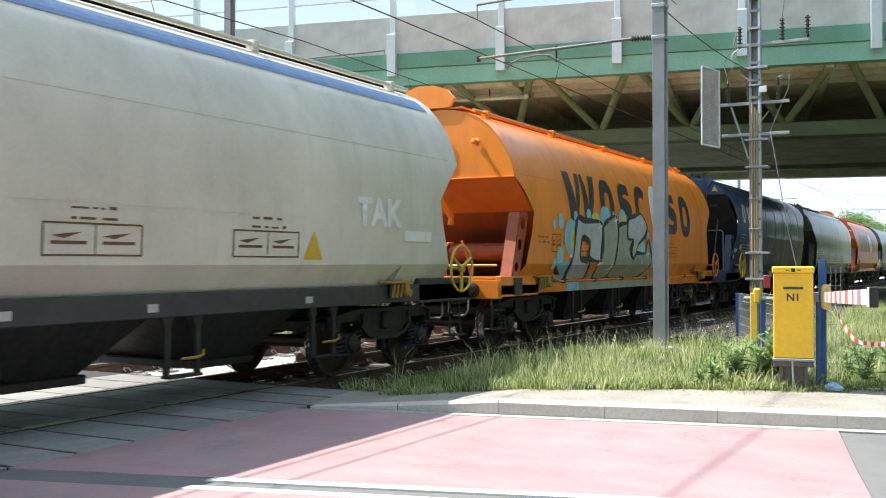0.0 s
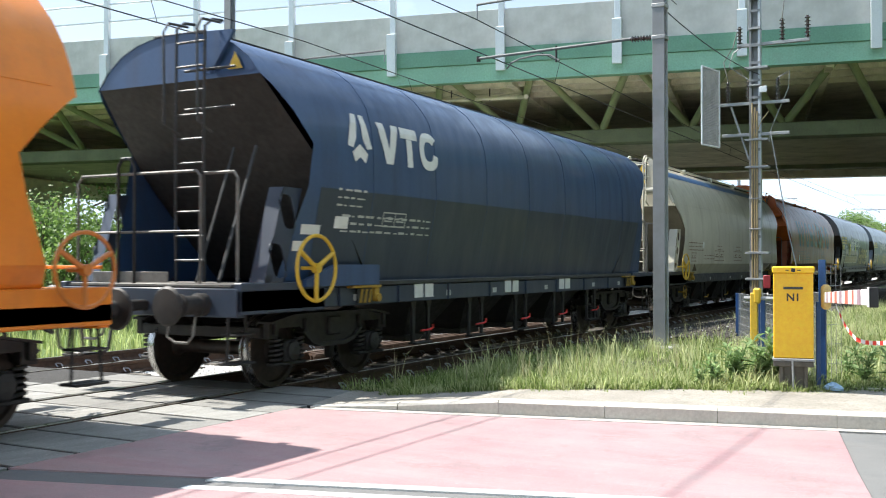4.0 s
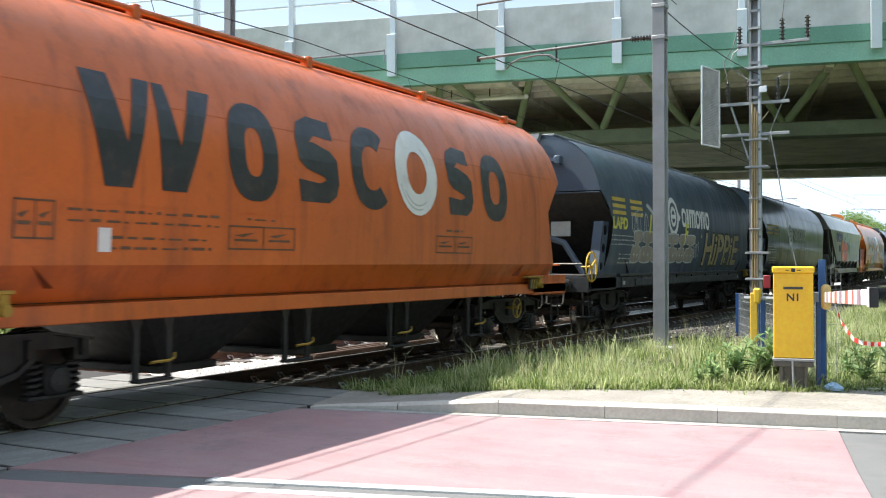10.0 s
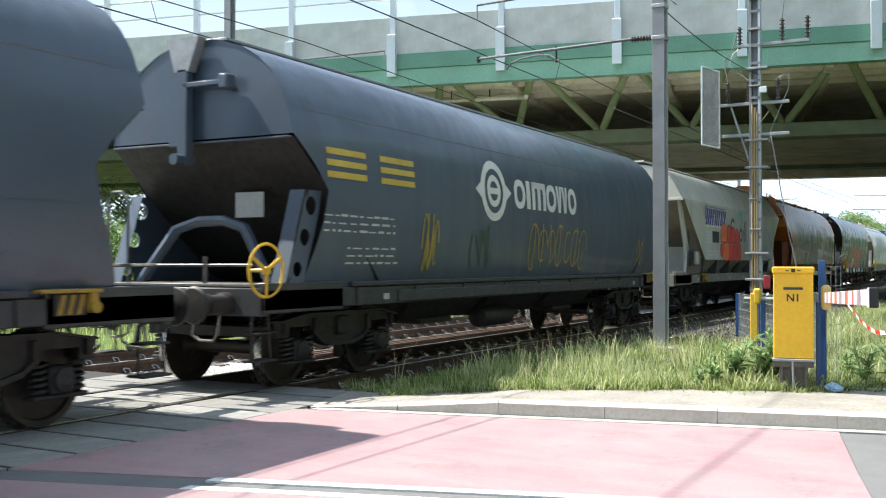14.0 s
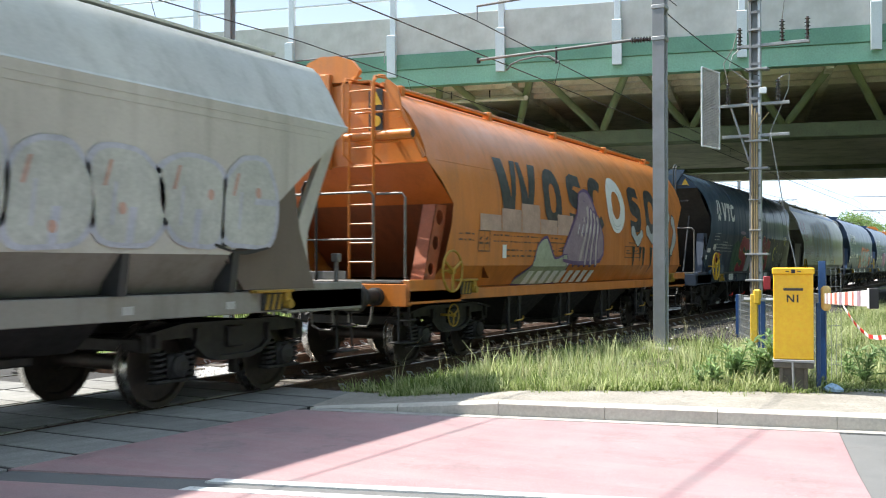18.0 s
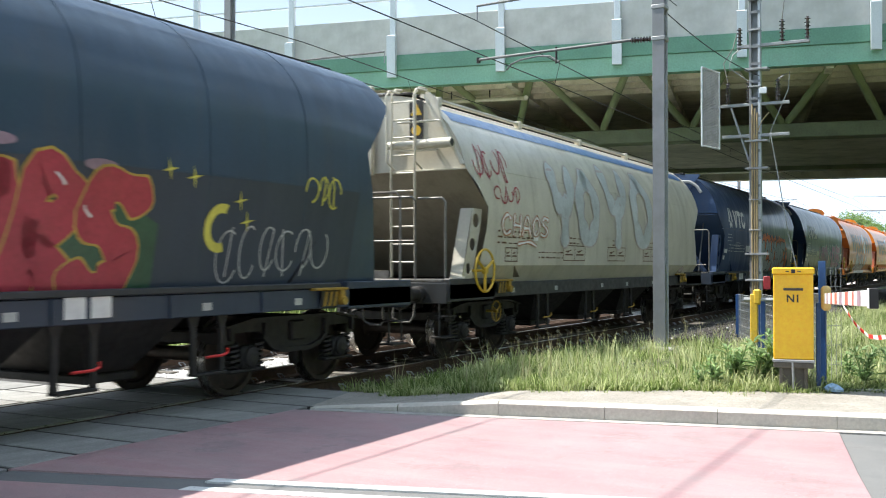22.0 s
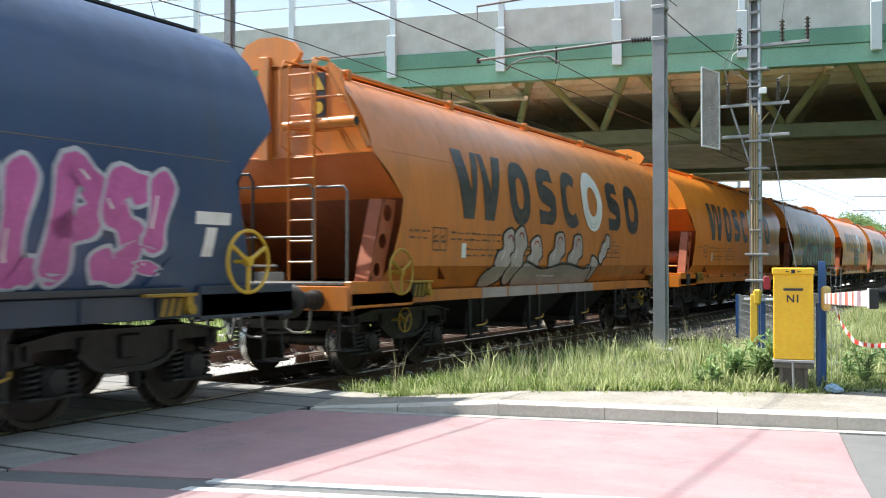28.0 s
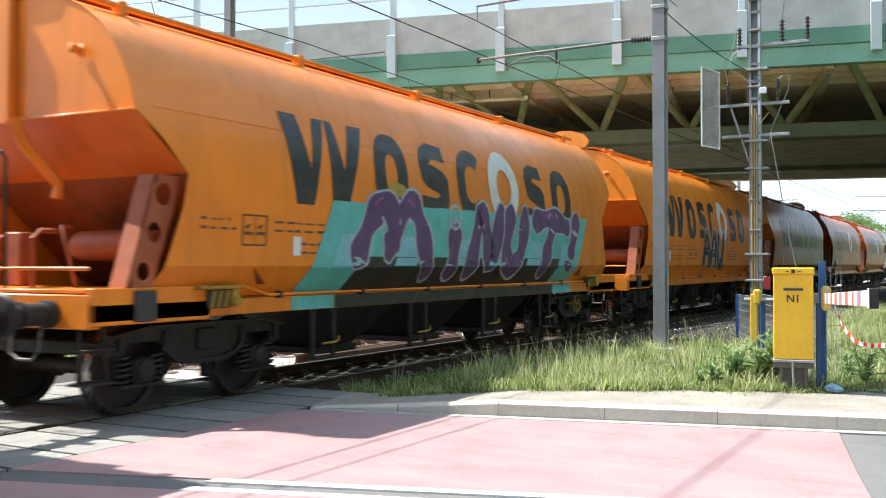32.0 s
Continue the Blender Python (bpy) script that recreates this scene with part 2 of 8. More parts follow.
BRIDGEGREEN = plain("bridge green steel paint", (0.122, 0.275, 0.195), 0.5, 0, 0.10, 0.7, 18, dirt=(0.09, 0.20, 0.13), dirty=0.35)
BRIDGELIT = plain("lit green steel paint", (0.21, 0.405, 0.295), 0.5, 0, 0.10, 0.7, 18, dirt=(0.2, 0.24, 0.2), dirty=0.4)
CHORDGREEN = plain("dark olive chord paint", (0.15, 0.175, 0.105), 0.6, 0, 0.2, 1, 20, dirt=(0.09, 0.08, 0.06), dirty=0.5)
STRUTGREEN = plain("olive green strut paint", (0.25, 0.29, 0.165), 0.5, 0, 0.15, 1, 20)
DECKCONC = plain("deck concrete", (0.64, 0.60, 0.50), 0.85, 0, 0.22, 0.8, 22, 0.004, dirt=(0.14, 0.13, 0.11), dirty=0.5)
BARRIER = plain("noise barrier concrete", (0.53, 0.53, 0.51), 0.8, 0, 0.07, 0.5, 2.2, 0.0, dirt=(0.40, 0.395, 0.38), dirty=0.4, stretch=(1, 1, 0.35))
POSTGREY = plain("light grey post paint", (0.62, 0.66, 0.69), 0.4, 0.2, 0.06, 1, 25)
MASTGREY = plain("grey mast paint", (0.19, 0.20, 0.212), 0.5, 0.1, 0.10, 1.2, 3, dirt=(0.12, 0.11, 0.1), dirty=0.4)
MASTLIT = plain("lit tone of the mast steel", (0.44, 0.47, 0.50), 0.45, 0.4, 0.10, 1.2, 30)
CABINET = plain("yellow cabinet enamel", (0.80, 0.47, 0.015), 0.42, 0, 0.06, 1.5, 25, dirt=(0.45, 0.26, 0.03), dirty=0.35, coat=0.1)
FENCEBLUE = plain("blue fence paint", (0.012, 0.055, 0.17), 0.4, 0, 0.12, 2, 30)
WIRE = plain("dark copper wire", (0.035, 0.033, 0.032), 0.5, 0.5, 0.1, 2, 20)
INSUL = plain("brown glazed insulator", (0.05, 0.035, 0.03), 0.25, 0, 0.15, 4, 30, coat=0.5)
SIGNRED = plain("red sign paint", (0.62, 0.03, 0.025), 0.45, 0, 0.1, 2, 30)
BAGBLUE = plain("pale blue plastic", (0.30, 0.45, 0.62), 0.35, 0, 0.1, 8, 40)
WOODCABLE = plain("tan cable duct", (0.36, 0.27, 0.15), 0.6, 0, 0.15, 3, 30)


def leafy(name, a, b):
    m, nt, p = surface(name, 0.55)
    g = nt.nodes.new("ShaderNodeNewGeometry")
    col = ramp(nt, g.outputs["Random Per Island"], [(0.0, a), (0.8, b), (1.0, tuple(min(1, x * 1.35) for x in b))])
    nt.links.new(col, p.inputs["Base Color"])
    t = nt.nodes.new("ShaderNodeBsdfTranslucent")
    nt.links.new(col, t.inputs["Color"])
    mx = nt.nodes.new("ShaderNodeMixShader")
    mx.inputs[0].default_value = 0.5
    nt.links.new(p.outputs[0], mx.inputs[1])
    nt.links.new(t.outputs[0], mx.inputs[2])
    nt.links.new(mx.outputs[0], nt.nodes["Material Output"].inputs["Surface"])
    return m


GRASS = leafy("grass blades", (0.18, 0.25, 0.065), (0.39, 0.45, 0.19))
GRASS_PALE = leafy("pale grass blades", (0.38, 0.42, 0.19), (0.58, 0.61, 0.34))
GRASS_DEEP = leafy("deep green grass blades", (0.07, 0.125, 0.022), (0.15, 0.22, 0.05))
DUST = ground_mat("dusty gutter strip", (0.29, 0.275, 0.25), (0.40, 0.385, 0.36), 6, 45, 0.004, 0.9, (0.18, 0.165, 0.15))
KERBCONC = plain("grey kerb concrete", (0.50, 0.47, 0.415), 0.9, 0, 0.10, 2.5, 30, 0.0015, dirt=(0.42, 0.38, 0.32), dirty=0.4)
JOINT = ground_mat("dark joint filler", (0.018, 0.017, 0.016), (0.04, 0.037, 0.034), 6, 60, 0.01)
STRAW = leafy("dry grass stalks", (0.34, 0.33, 0.17), (0.48, 0.44, 0.27))
WEED = leafy("weed leaves", (0.10, 0.19, 0.055), (0.30, 0.42, 0.19))
LEAF = leafy("tree leaves", (0.08, 0.15, 0.03), (0.18, 0.28, 0.08))
BARK = plain("tree bark", (0.09, 0.07, 0.05), 0.9, 0, 0.3, 4, 40, 0.01)

# ---- mesh helpers ----


class Solid:
    """Collects vertices and faces of one mesh."""

    def __init__(self):
        self.v, self.f = [], []

    def add(self, verts, faces):
        n = len(self.v)
        self.v += [tuple(p) for p in verts]
        self.f += [tuple(i + n for i in f) for f in faces]
        return self

    def box(self, x0, x1, y0, y1, z0, z1, b=0.008):
        """A box with bevelled edges."""
        b = min(b, (x1 - x0) * 0.45, (y1 - y0) * 0.45, (z1 - z0) * 0.45)
        lo, hi = (x0, y0, z0), (x1, y1, z1)
        vs, idx = [], {}
        for s in ((i, j, k) for i in (0, 1) for j in (0, 1) for k in (0, 1)):
            for a in range(3):
                p = [(hi[c] if s[c] else lo[c]) if c == a else (hi[c] - b if s[c] else lo[c] + b) for c in range(3)]
                idx[s, a] = len(vs)
                vs.append(p)
        fs = []
        for a in range(3):
            o = [c for c in range(3) if c != a]
            for e in (0, 1):
                q = []
                for m, n in ((0, 0), (1, 0), (1, 1), (0, 1)):
                    s = [0, 0, 0]
                    s[a], s[o[0]], s[o[1]] = e, m, n
                    q.append(idx[tuple(s), a])
                fs.append(q)
            for m in (0, 1):
                for n in (0, 1):
                    s0, s1 = [0, 0, 0], [0, 0, 0]
                    s0[a], s1[a] = 0, 1
                    s0[o[0]] = s1[o[0]] = m
                    s0[o[1]] = s1[o[1]] = n
                    fs.append((idx[tuple(s0), o[0]], idx[tuple(s1), o[0]], idx[tuple(s1), o[1]], idx[tuple(s0), o[1]]))
        for s in ((i, j, k) for i in (0, 1) for j in (0, 1) for k in (0, 1)):
            fs.append((idx[s, 0], idx[s, 1], idx[s, 2]))
        return self.add(vs, fs)

    def rod(self, p, q, r, n=8, r2=None):
        """A capped cylinder or cone from p to q."""
        p, q = Vector(p), Vector(q)
        r2 = r if r2 is None else r2
        d = (q - p).normalized()
        u = d.orthogonal().normalized()
        w = d.cross(u)
        ring = [(math.cos(2 * math.pi * i / n), math.sin(2 * math.pi * i / n)) for i in range(n)]
        vs = [p + (u * c + w * s) * r for c, s in ring] + [q + (u * c + w * s) * r2 for c, s in ring]
        fs = [(i, (i + 1) % n, n + (i + 1) % n, n + i) for i in range(n)]
        fs += [tuple(range(n))[::-1], tuple(range(n, 2 * n))]
        return self.add(vs, fs)

    def tube(self, pts, r, n=6, closed=False):
        """A round bar bent through points."""
        pts = [Vector(p) for p in pts]
        m = len(pts)
        vs, up = [], None
        for i, p in enumerate(pts):
            a = pts[i - 1] if i or closed else p
            b = pts[(i + 1) % m] if i < m - 1 or closed else p
            d = (b - a).normalized()
            u = (up - d * up.dot(d)) if up else d.orthogonal()
            u = u.normalized() if u.length > 1e-6 else d.orthogonal().normalized()
            up = u
            w = d.cross(u)
            vs += [p + (u * math.cos(2 * math.pi * k / n) + w * math.sin(2 * math.pi * k / n)) * r for k in range(n)]
        fs = []
        for i in range(m if closed else m - 1):
            j = (i + 1) % m
            fs += [(i * n + k, i * n + (k + 1) % n, j * n + (k + 1) % n, j * n + k) for k in range(n)]
        if not closed:
            fs += [tuple(range(n))[::-1], tuple(range((m - 1) * n, m * n))]
        return self.add(vs, fs)

    def prism(self, poly, axis, a, b):
        """A flat outline pushed from a to b along an axis; the outline's pairs are the two other coordinates in order."""
        n = len(poly)
        put = {"x": lambda p, t: (t, p[0], p[1]), "y": lambda p, t: (p[0], t, p[1]), "z": lambda p, t: (p[0], p[1], t)}[axis]
        vs = [put(p, a) for p in poly] + [put(p, b) for p in poly]
        fs = [(i, (i + 1) % n, n + (i + 1) % n, n + i) for i in range(n)] + [tuple(range(n))[::-1], tuple(range(n, 2 * n))]
        return self.add(vs, fs)

    def wheelring(self, c, axis, radius, r, n=24, k=6):
        """A ring of round bar."""
        pts = []
        for i in range(n):
            a = 2 * math.pi * i / n
            u, w = radius * math.cos(a), radius * math.sin(a)
            pts.append({"y": (c[0] + u, c[1], c[2] + w), "x": (c[0], c[1] + u, c[2] + w), "z": (c[0] + u, c[1] + w, c[2])}[axis])
        return self.tube(pts, r, k, True)

    def turned(self, prof, n=24, axis="y", c=(0, 0, 0)):
        """A turned body from (radius, along) pairs."""
        vs = []
        for r, t in prof:
            for i in range(n):
                a = 2 * math.pi * i / n
                u, w = r * math.cos(a), r * math.sin(a)
                p = {"y": (u, t, w), "x": (t, u, w), "z": (u, w, t)}[axis]
                vs.append((p[0] + c[0], p[1] + c[1], p[2] + c[2]))
        fs = []
        for j in range(len(prof) - 1):
            fs += [(j * n + i, j * n + (i + 1) % n, (j + 1) * n + (i + 1) % n, (j + 1) * n + i) for i in range(n)]
        fs += [tuple(range(n))[::-1], tuple(range((len(prof) - 1) * n, len(prof) * n))]
        return self.add(vs, fs)

    def mesh(self, name, material, smooth=40):
        me = bpy.data.meshes.new(name)
        me.from_pydata(self.v, [], self.f)
        me.validate()
        bm = bmesh.new()
        bm.from_mesh(me)
        bmesh.ops.recalc_face_normals(bm, faces=bm.faces)
        bm.to_mesh(me)
        bm.free()
        if smooth:
            me.polygons.foreach_set("use_smooth", [True] * len(me.polygons))
            me.set_sharp_from_angle(angle=radians(smooth))
        me.materials.append(material)
        return me


MESHES = {}


def part(name, solid, material, parent=None, label="", at=None, key=None, smooth=40):
    """Links one mesh as one object under a thing or a part. Alike pieces share their mesh by a key."""
    if isinstance(solid, bpy.types.Mesh):
        me = solid
    elif key and (key, material.name) in MESHES:
        me = MESHES[key, material.name]
    else:
        me = (solid() if callable(solid) else solid).mesh(name, material, smooth)
        if key:
            MESHES[key, material.name] = me
    ob = new(name, me)
    if parent:
        ob.parent = parent
    if at is not None:
        ob.matrix_basis = at if isinstance(at, Matrix) else Matrix.Translation(at)
    if label:
        tagged(ob, label)
    return ob


def thing(name, at=(0, 0, 0), label="", category="", group="", kind="", turn=0):
    ob = new(name)
    ob.matrix_basis = Matrix.Translation(at) @ Matrix.Rotation(radians(turn), 4, "Z")
    ob.empty_display_size = 0.2
    return tagged(ob, label, category, group, kind)

# ---- the ground, the road and the two tracks ----
# x runs along the rails away from the crossing, y across them, z = 0 at the rail heads and the road.
KERB = Vector((-0.227, 0.974, 0))          # the way of the kerb, towards the rails
KOUT = Vector((0.974, 0.227, 0))           # from the road towards the verge
KBASE = Vector((9.45, -5.62, 0))           # a point on the kerb's foot


def kerb_at(along, out, z):
    p = KBASE + KERB * along + KOUT * out
    return (p.x, p.y, z)


def slab(name, poly, z0, z1, material, label, kind="structure", category=""):
    ob = part(name, Solid().prism(poly, "z", z0, z1), material, smooth=0)
    return tagged(ob, label, category, "", kind)


tagged(part("ground", Solid().add([(-2500, -2500, -0.34), (2500, -2500, -0.34), (2500, 2500, -0.34), (-2500, 2500, -0.34)], [(0, 1, 2, 3)]), LAWN),
       "flat green meadow ground reaching the horizon", "", "", "structure")

# the road: grey asphalt, with the red coating laid over it before the crossing
road_poly = [kerb_at(-60, -0.02, 0)[:2], kerb_at(3.55, -0.02, 0)[:2], (-0.6, -2.12), kerb_at(-60, -9.5, 0)[:2]]
slab("road", road_poly, -0.3, -0.012, ASPHALT, "grey asphalt road leading to the level crossing")
far_road = [(8.6, 5.9), (1.3, 5.9), (-8, 46), (-0.7, 46)]
slab("road", far_road, -0.3, -0.012, ASPHALT, "grey asphalt road beyond the rails")
slab("pavement", [kerb_at(-60, -9.52, 0)[:2], kerb_at(0.6, -9.1, 0)[:2], kerb_at(0.6, -14, 0)[:2], kerb_at(-60, -14, 0)[:2]], -0.3, 0.10, CONCRETE, "plain light pavement beside the road")

def line_a(y):
    return 5.45 - 0.305 * (y + 3.73)


def line_b(y):
    return 5.17 - 0.295 * (y + 3.76)


def kerb_x(y, out=0.0):
    return KBASE.x + out + (y - KBASE.y) * -0.233


lane = part("red_lane", Solid().prism([(kerb_x(-2.125, -0.14), -2.125), (line_a(-2.125) + 0.05, -2.125), (line_a(-7.91) + 0.05, -7.91), (7.9, -7.67), (kerb_x(-7.32, -0.16), -7.32)], "z", -0.05, 0.0), REDCOAT, smooth=0)
tagged(lane, "worn pinkish red coating on the lane before the crossing", "", "", "structure")
lane = part("red_lane", Solid().prism([(line_b(-2.125) - 0.05, -2.125), (-0.4, -2.125), (0.8, -8.9), (line_b(-8.1) - 0.05, -8.1)], "z", -0.05, 0.0), REDCOAT, smooth=0)
tagged(lane, "worn pinkish red coating on the second lane", "", "", "structure")
for f, y0 in ((line_a, -3.70), (line_b, -3.72)):
    ln = part("centre_line", Solid().prism([(f(y0) + 0.058, y0), (f(y0) - 0.058, y0), (f(-40) - 0.058, -40), (f(-40) + 0.058, -40)], "z", -0.02, 0.003), ROADWHITE, smooth=0)
    tagged(ln, "double white centre line on the road", "", "", "structure")
edge = part("edge_line", Solid().prism([(kerb_x(-2.3, -0.01), -2.3), (kerb_x(-2.3, -0.16), -2.3), (kerb_x(-40, -0.20), -40), (kerb_x(-40, -0.01), -40)], "z", -0.02, 0.004), DUST, smooth=0)
tagged(edge, "pale dusty strip along the kerb", "", "", "structure")

# kerb stones, a metre each, sinking to the road near the rails
kerb = thing("kerb", label="grey concrete kerb stones along the road edge", kind="structure")
rnd = random.Random(4)


def top(a):
    """The kerb's height: full along the verge, sinking towards the crossing."""
    y = KBASE.y + KERB.y * a
    return 0.148 if y < -4.189 else 0.004 + 0.144 * max(0.0, 1 - (y + 4.189) / 1.98)


for i in range(26):
    a1 = 1.469 - i * 1.06 + 1.06
    a0 = a1 - 1.0585
    s = Solid()
    w, dz = 0.15, rnd.uniform(-0.004, 0.004)
    sec = lambda a, h: [kerb_at(a, 0.0, -0.2), kerb_at(a, 0.0, max(h - 0.025, 0.003)), kerb_at(a, 0.03, h), kerb_at(a, w, h), kerb_at(a, w, -0.2)]
    vs = sec(a0, top(a0) + dz) + sec(a1 - 0.003, top(a1) + dz)
    s.add(vs, [(k, (k + 1) % 5, 5 + (k + 1) % 5, 5 + k) for k in range(5)] + [(4, 3, 2, 1, 0), (5, 6, 7, 8, 9)])
    part("kerb_stone", s, KERBCONC, kerb, smooth=0)
sec = lambda a, h: [kerb_at(a, 0.0, -0.2), kerb_at(a, 0.0, max(h - 0.025, 0.003)), kerb_at(a, 0.03, h), kerb_at(a, 0.15, h), kerb_at(a, 0.15, -0.2)]
s = Solid().add(sec(2.535, top(2.535)) + sec(3.5, top(3.5)), [(k, (k + 1) % 5, 5 + (k + 1) % 5, 5 + k) for k in range(5)] + [(4, 3, 2, 1, 0), (5, 6, 7, 8, 9)])
part("kerb_stone", s, KERBCONC, kerb, smooth=0)


def verge_height(x, y):
    """The verge: level with the kerb's top, sinking to the crossing and the ballast near the rails."""
    base = 0.135 + 0.014 * math.sin(x * 0.9) * math.cos(y * 1.3) + 0.010 * math.sin(x * 3.1 + y * 2.3)
    if y > -4.15:
        base = base * max(0.0, 1 - (y + 4.15) / 2.0) + 0.004
    if x > 10.1:
        t = min(1.0, max(0.0, (y + 2.35) / 0.7)) * min(1.0, (x - 10.1) / 0.4)
        base = base * (1 - t) - 0.22 * t
    return base


def sheet(name, fx, n, m, material, label, kind="structure"):
    vs = [fx(i / n, j / m) for j in range(m + 1) for i in range(n + 1)]
    fs = [(j * (n + 1) + i, j * (n + 1) + i + 1, (j + 1) * (n + 1) + i + 1, (j + 1) * (n + 1) + i) for j in range(m) for i in range(n)]
    return tagged(part(name, Solid().add(vs, fs), material, smooth=180), label, "", "", kind)


def sand_at(u, v):
    a = -30 + u * 33.55
    p = KBASE + KERB * a + KOUT * (0.145 + v * 2.4)
    z = verge_height(p.x, p.y)
    return (p.x, p.y, min(z, top(a) - 0.004) if v == 0 else z)


sheet("pavement", sand_at, 170, 14, SAND, "trodden sandy strip behind the kerb")


def grass_left(y):
    """Where the grass begins behind the sandy strip."""
    w = 0.07 * math.sin(y * 3.1) + 0.05 * math.sin(y * 7.7)
    if y > -2.4:
        return 10.05 + w * 0.3
    if y > -3.84:
        return 10.13 + (-3.84 - y) * 0.30 + w if y < -2.9 else 9.85 + w
    return 10.11 - (y + 3.84) * 0.44 + w


def verge_at(u, v):
    x = 8.6 + u * u * 190
    y = -45 + 43.2 * (1 - (1 - v) ** 2)
    left = grass_left(y)
    x = left + u * u * 190
    return (x, y, verge_height(x, y) + 0.012)


sheet("verge", verge_at, 90, 60, SOIL, "grassy soil verge between the pavement and the rails")

# ballast bed under both tracks
near_bed = [(-2.6, -0.33), (-1.75, -0.21), (-0.6, -0.20), (0.6, -0.20), (1.0, -0.205), (1.25, -0.21), (1.3, -0.22)]
far_bed = [(1.3, -0.22), (1.75, -0.21), (2.3, -0.21), (3.2, -0.20), (4.8, -0.20), (5.9, -0.21), (6.8, -0.33)]
for bed, m, lb in ((near_bed, DARKBED, "dirty ballast bed under the near track, train shade in its tone"), (far_bed, BALLASTBED, "pale crushed stone bed under the far track")):
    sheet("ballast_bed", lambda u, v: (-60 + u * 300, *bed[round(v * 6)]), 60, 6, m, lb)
sheet("verge", lambda u, v: (17 + u * 40, -5.2 + v * 3.0 + 0.2 * math.sin(u * 30), verge_height(20, -5.2 + v * 3.0) + 0.03 + 0.12 * math.sin(v * 3.14) ** 2), 40, 8, EARTH, "bare earthy bank beside the rails")

# crossing panels: concrete slabs between and beside the rails
crossing = thing("crossing", label="grey concrete panels of the level crossing", kind="structure")
part("joint_bed", Solid().box(-5.2, 10.1, -2.10, 5.9, -0.12, -0.009, 0.002), JOINT, crossing, "dark filler between the panels", smooth=0)
rows = [(-2.11, -0.835), (-0.665, 0.665), (0.835, 1.95), (2.0, 3.16), (3.335, 4.665), (4.84, 5.95)]
for y0, y1 in rows:
    for i in range(-9, 15):
        x0 = 0.72 + i * 0.622
        if x0 + 0.6 > (10.2 if y0 < 1 else 9.4):
            continue
        dz = rnd.uniform(-0.003, 0.003)
        part("panel", lambda: Solid().box(0, 0.560, 0, y1 - y0, -0.15, 0, 0.004), PANELMAT, crossing, at=(x0, y0, dz), key=("panel", round(y1 - y0, 2)), smooth=0)


def rail_section():
    return [(-0.0755, -0.172), (0.0755, -0.172), (0.0755, -0.16), (0.012, -0.135), (0.010, -0.05), (0.036, -0.036), (0.036, -0.008), (0.024, 0), (-0.024, 0), (-0.036, -0.008),
            (-0.036, -0.036), (-0.010, -0.05), (-0.012, -0.135), (-0.0755, -0.16)]


for cy, name in ((0.0, "near track"), (4.0, "far track")):
    track = thing("track", (0, cy, 0), "rusty rails on concrete sleepers in pale ballast", "", "", "structure")
    for ry in (-0.7525, 0.7525):
        r = part("rail", lambda: Solid().prism(rail_section(), "x", -60, 240), RAILSIDE, track, at=(0, ry, 0), key="rail", smooth=0)
        part("rail_head", lambda: Solid().box(-60, 240, -0.031, 0.031, -0.001, 0.0025, 0.001), RAILHEAD, r, "worn shiny rail head", key="rail_head", smooth=0)
    for i in range(110):
        x = 10.65 + i * 0.6
        sl = part("sleeper", lambda: Solid().prism([(-0.14, -0.36), (0.14, -0.36), (0.11, -0.178), (-0.11, -0.178)], "y", -1.25, 1.25), SLEEPER, track, at=(x, 0, 0), key="sleeper", smooth=0)
        if i < 46:
            for ry in (-0.7525, 0.7525):
                for sd in (-1, 1):
                    part("rail_clip", lambda: Solid().tube([(-0.05, -0.03, -0.15), (-0.055, 0.02, -0.105), (-0.02, 0.05, -0.10), (0.02, 0.05, -0.10), (0.055, 0.02, -0.105), (0.05, -0.03, -0.15)], 0.011, 5),
                         GALV, sl, at=(0, ry + sd * 0.10, 0), key="clip")

# two spare rails left lying between the tracks, a drain box at their end
for i, (yy, x0, x1) in enumerate(((1.62, 14.0, 31.0), (1.80, 14.15, 31.2), (2.0, 14.0, 30.5))):
    tagged(part("spare_rail", Solid().prism([(p[0] + yy, p[1] - 0.035) for p in rail_section()], "x", x0, x1), RAILSIDE, smooth=0), "rusty spare rail lying on the ballast between the tracks", "rail", "spare rails")


def scatter(name, n, size, spots, material, label, rng, flat=0.7):
    """Small stones: low faceted lumps."""
    s = Solid()
    base = [Vector(v) for v in ((1, 0, 0), (-1, 0, 0), (0, 1, 0), (0, -1, 0), (0, 0, 1), (0, 0, -1))]
    tri = [(0, 2, 4), (2, 1, 4), (1, 3, 4), (3, 0, 4), (2, 0, 5), (1, 2, 5), (3, 1, 5), (0, 3, 5)]
    vs, fs = [], []
    for i in range(n):
        x, y, z = spots(rng)
        r = size * rng.uniform(0.6, 1.3)
        a, k = rng.uniform(0, 6.28), len(vs)
        for b in base:
            j = [rng.uniform(0.65, 1.2) for _ in range(3)]
            px, py, pz = b.x * j[0] * r, b.y * j[1] * r, b.z * j[2] * r * flat
            vs.append((x + px * math.cos(a) - py * math.sin(a), y + px * math.sin(a) + py * math.cos(a), z + pz))
        fs += [tuple(k + q for q in t) for t in tri]
    me = bpy.data.meshes.new(name)
    me.from_pydata(vs, [], fs)
    me.materials.append(material)
    return tagged(new(name, me), label, "", "", "stuff")


def dark_spot(rng):
    x = 10.1 + 24 * rng.random() ** 1.6
    y = rng.uniform(-1.9, 1.35)
    return x, y, -0.205


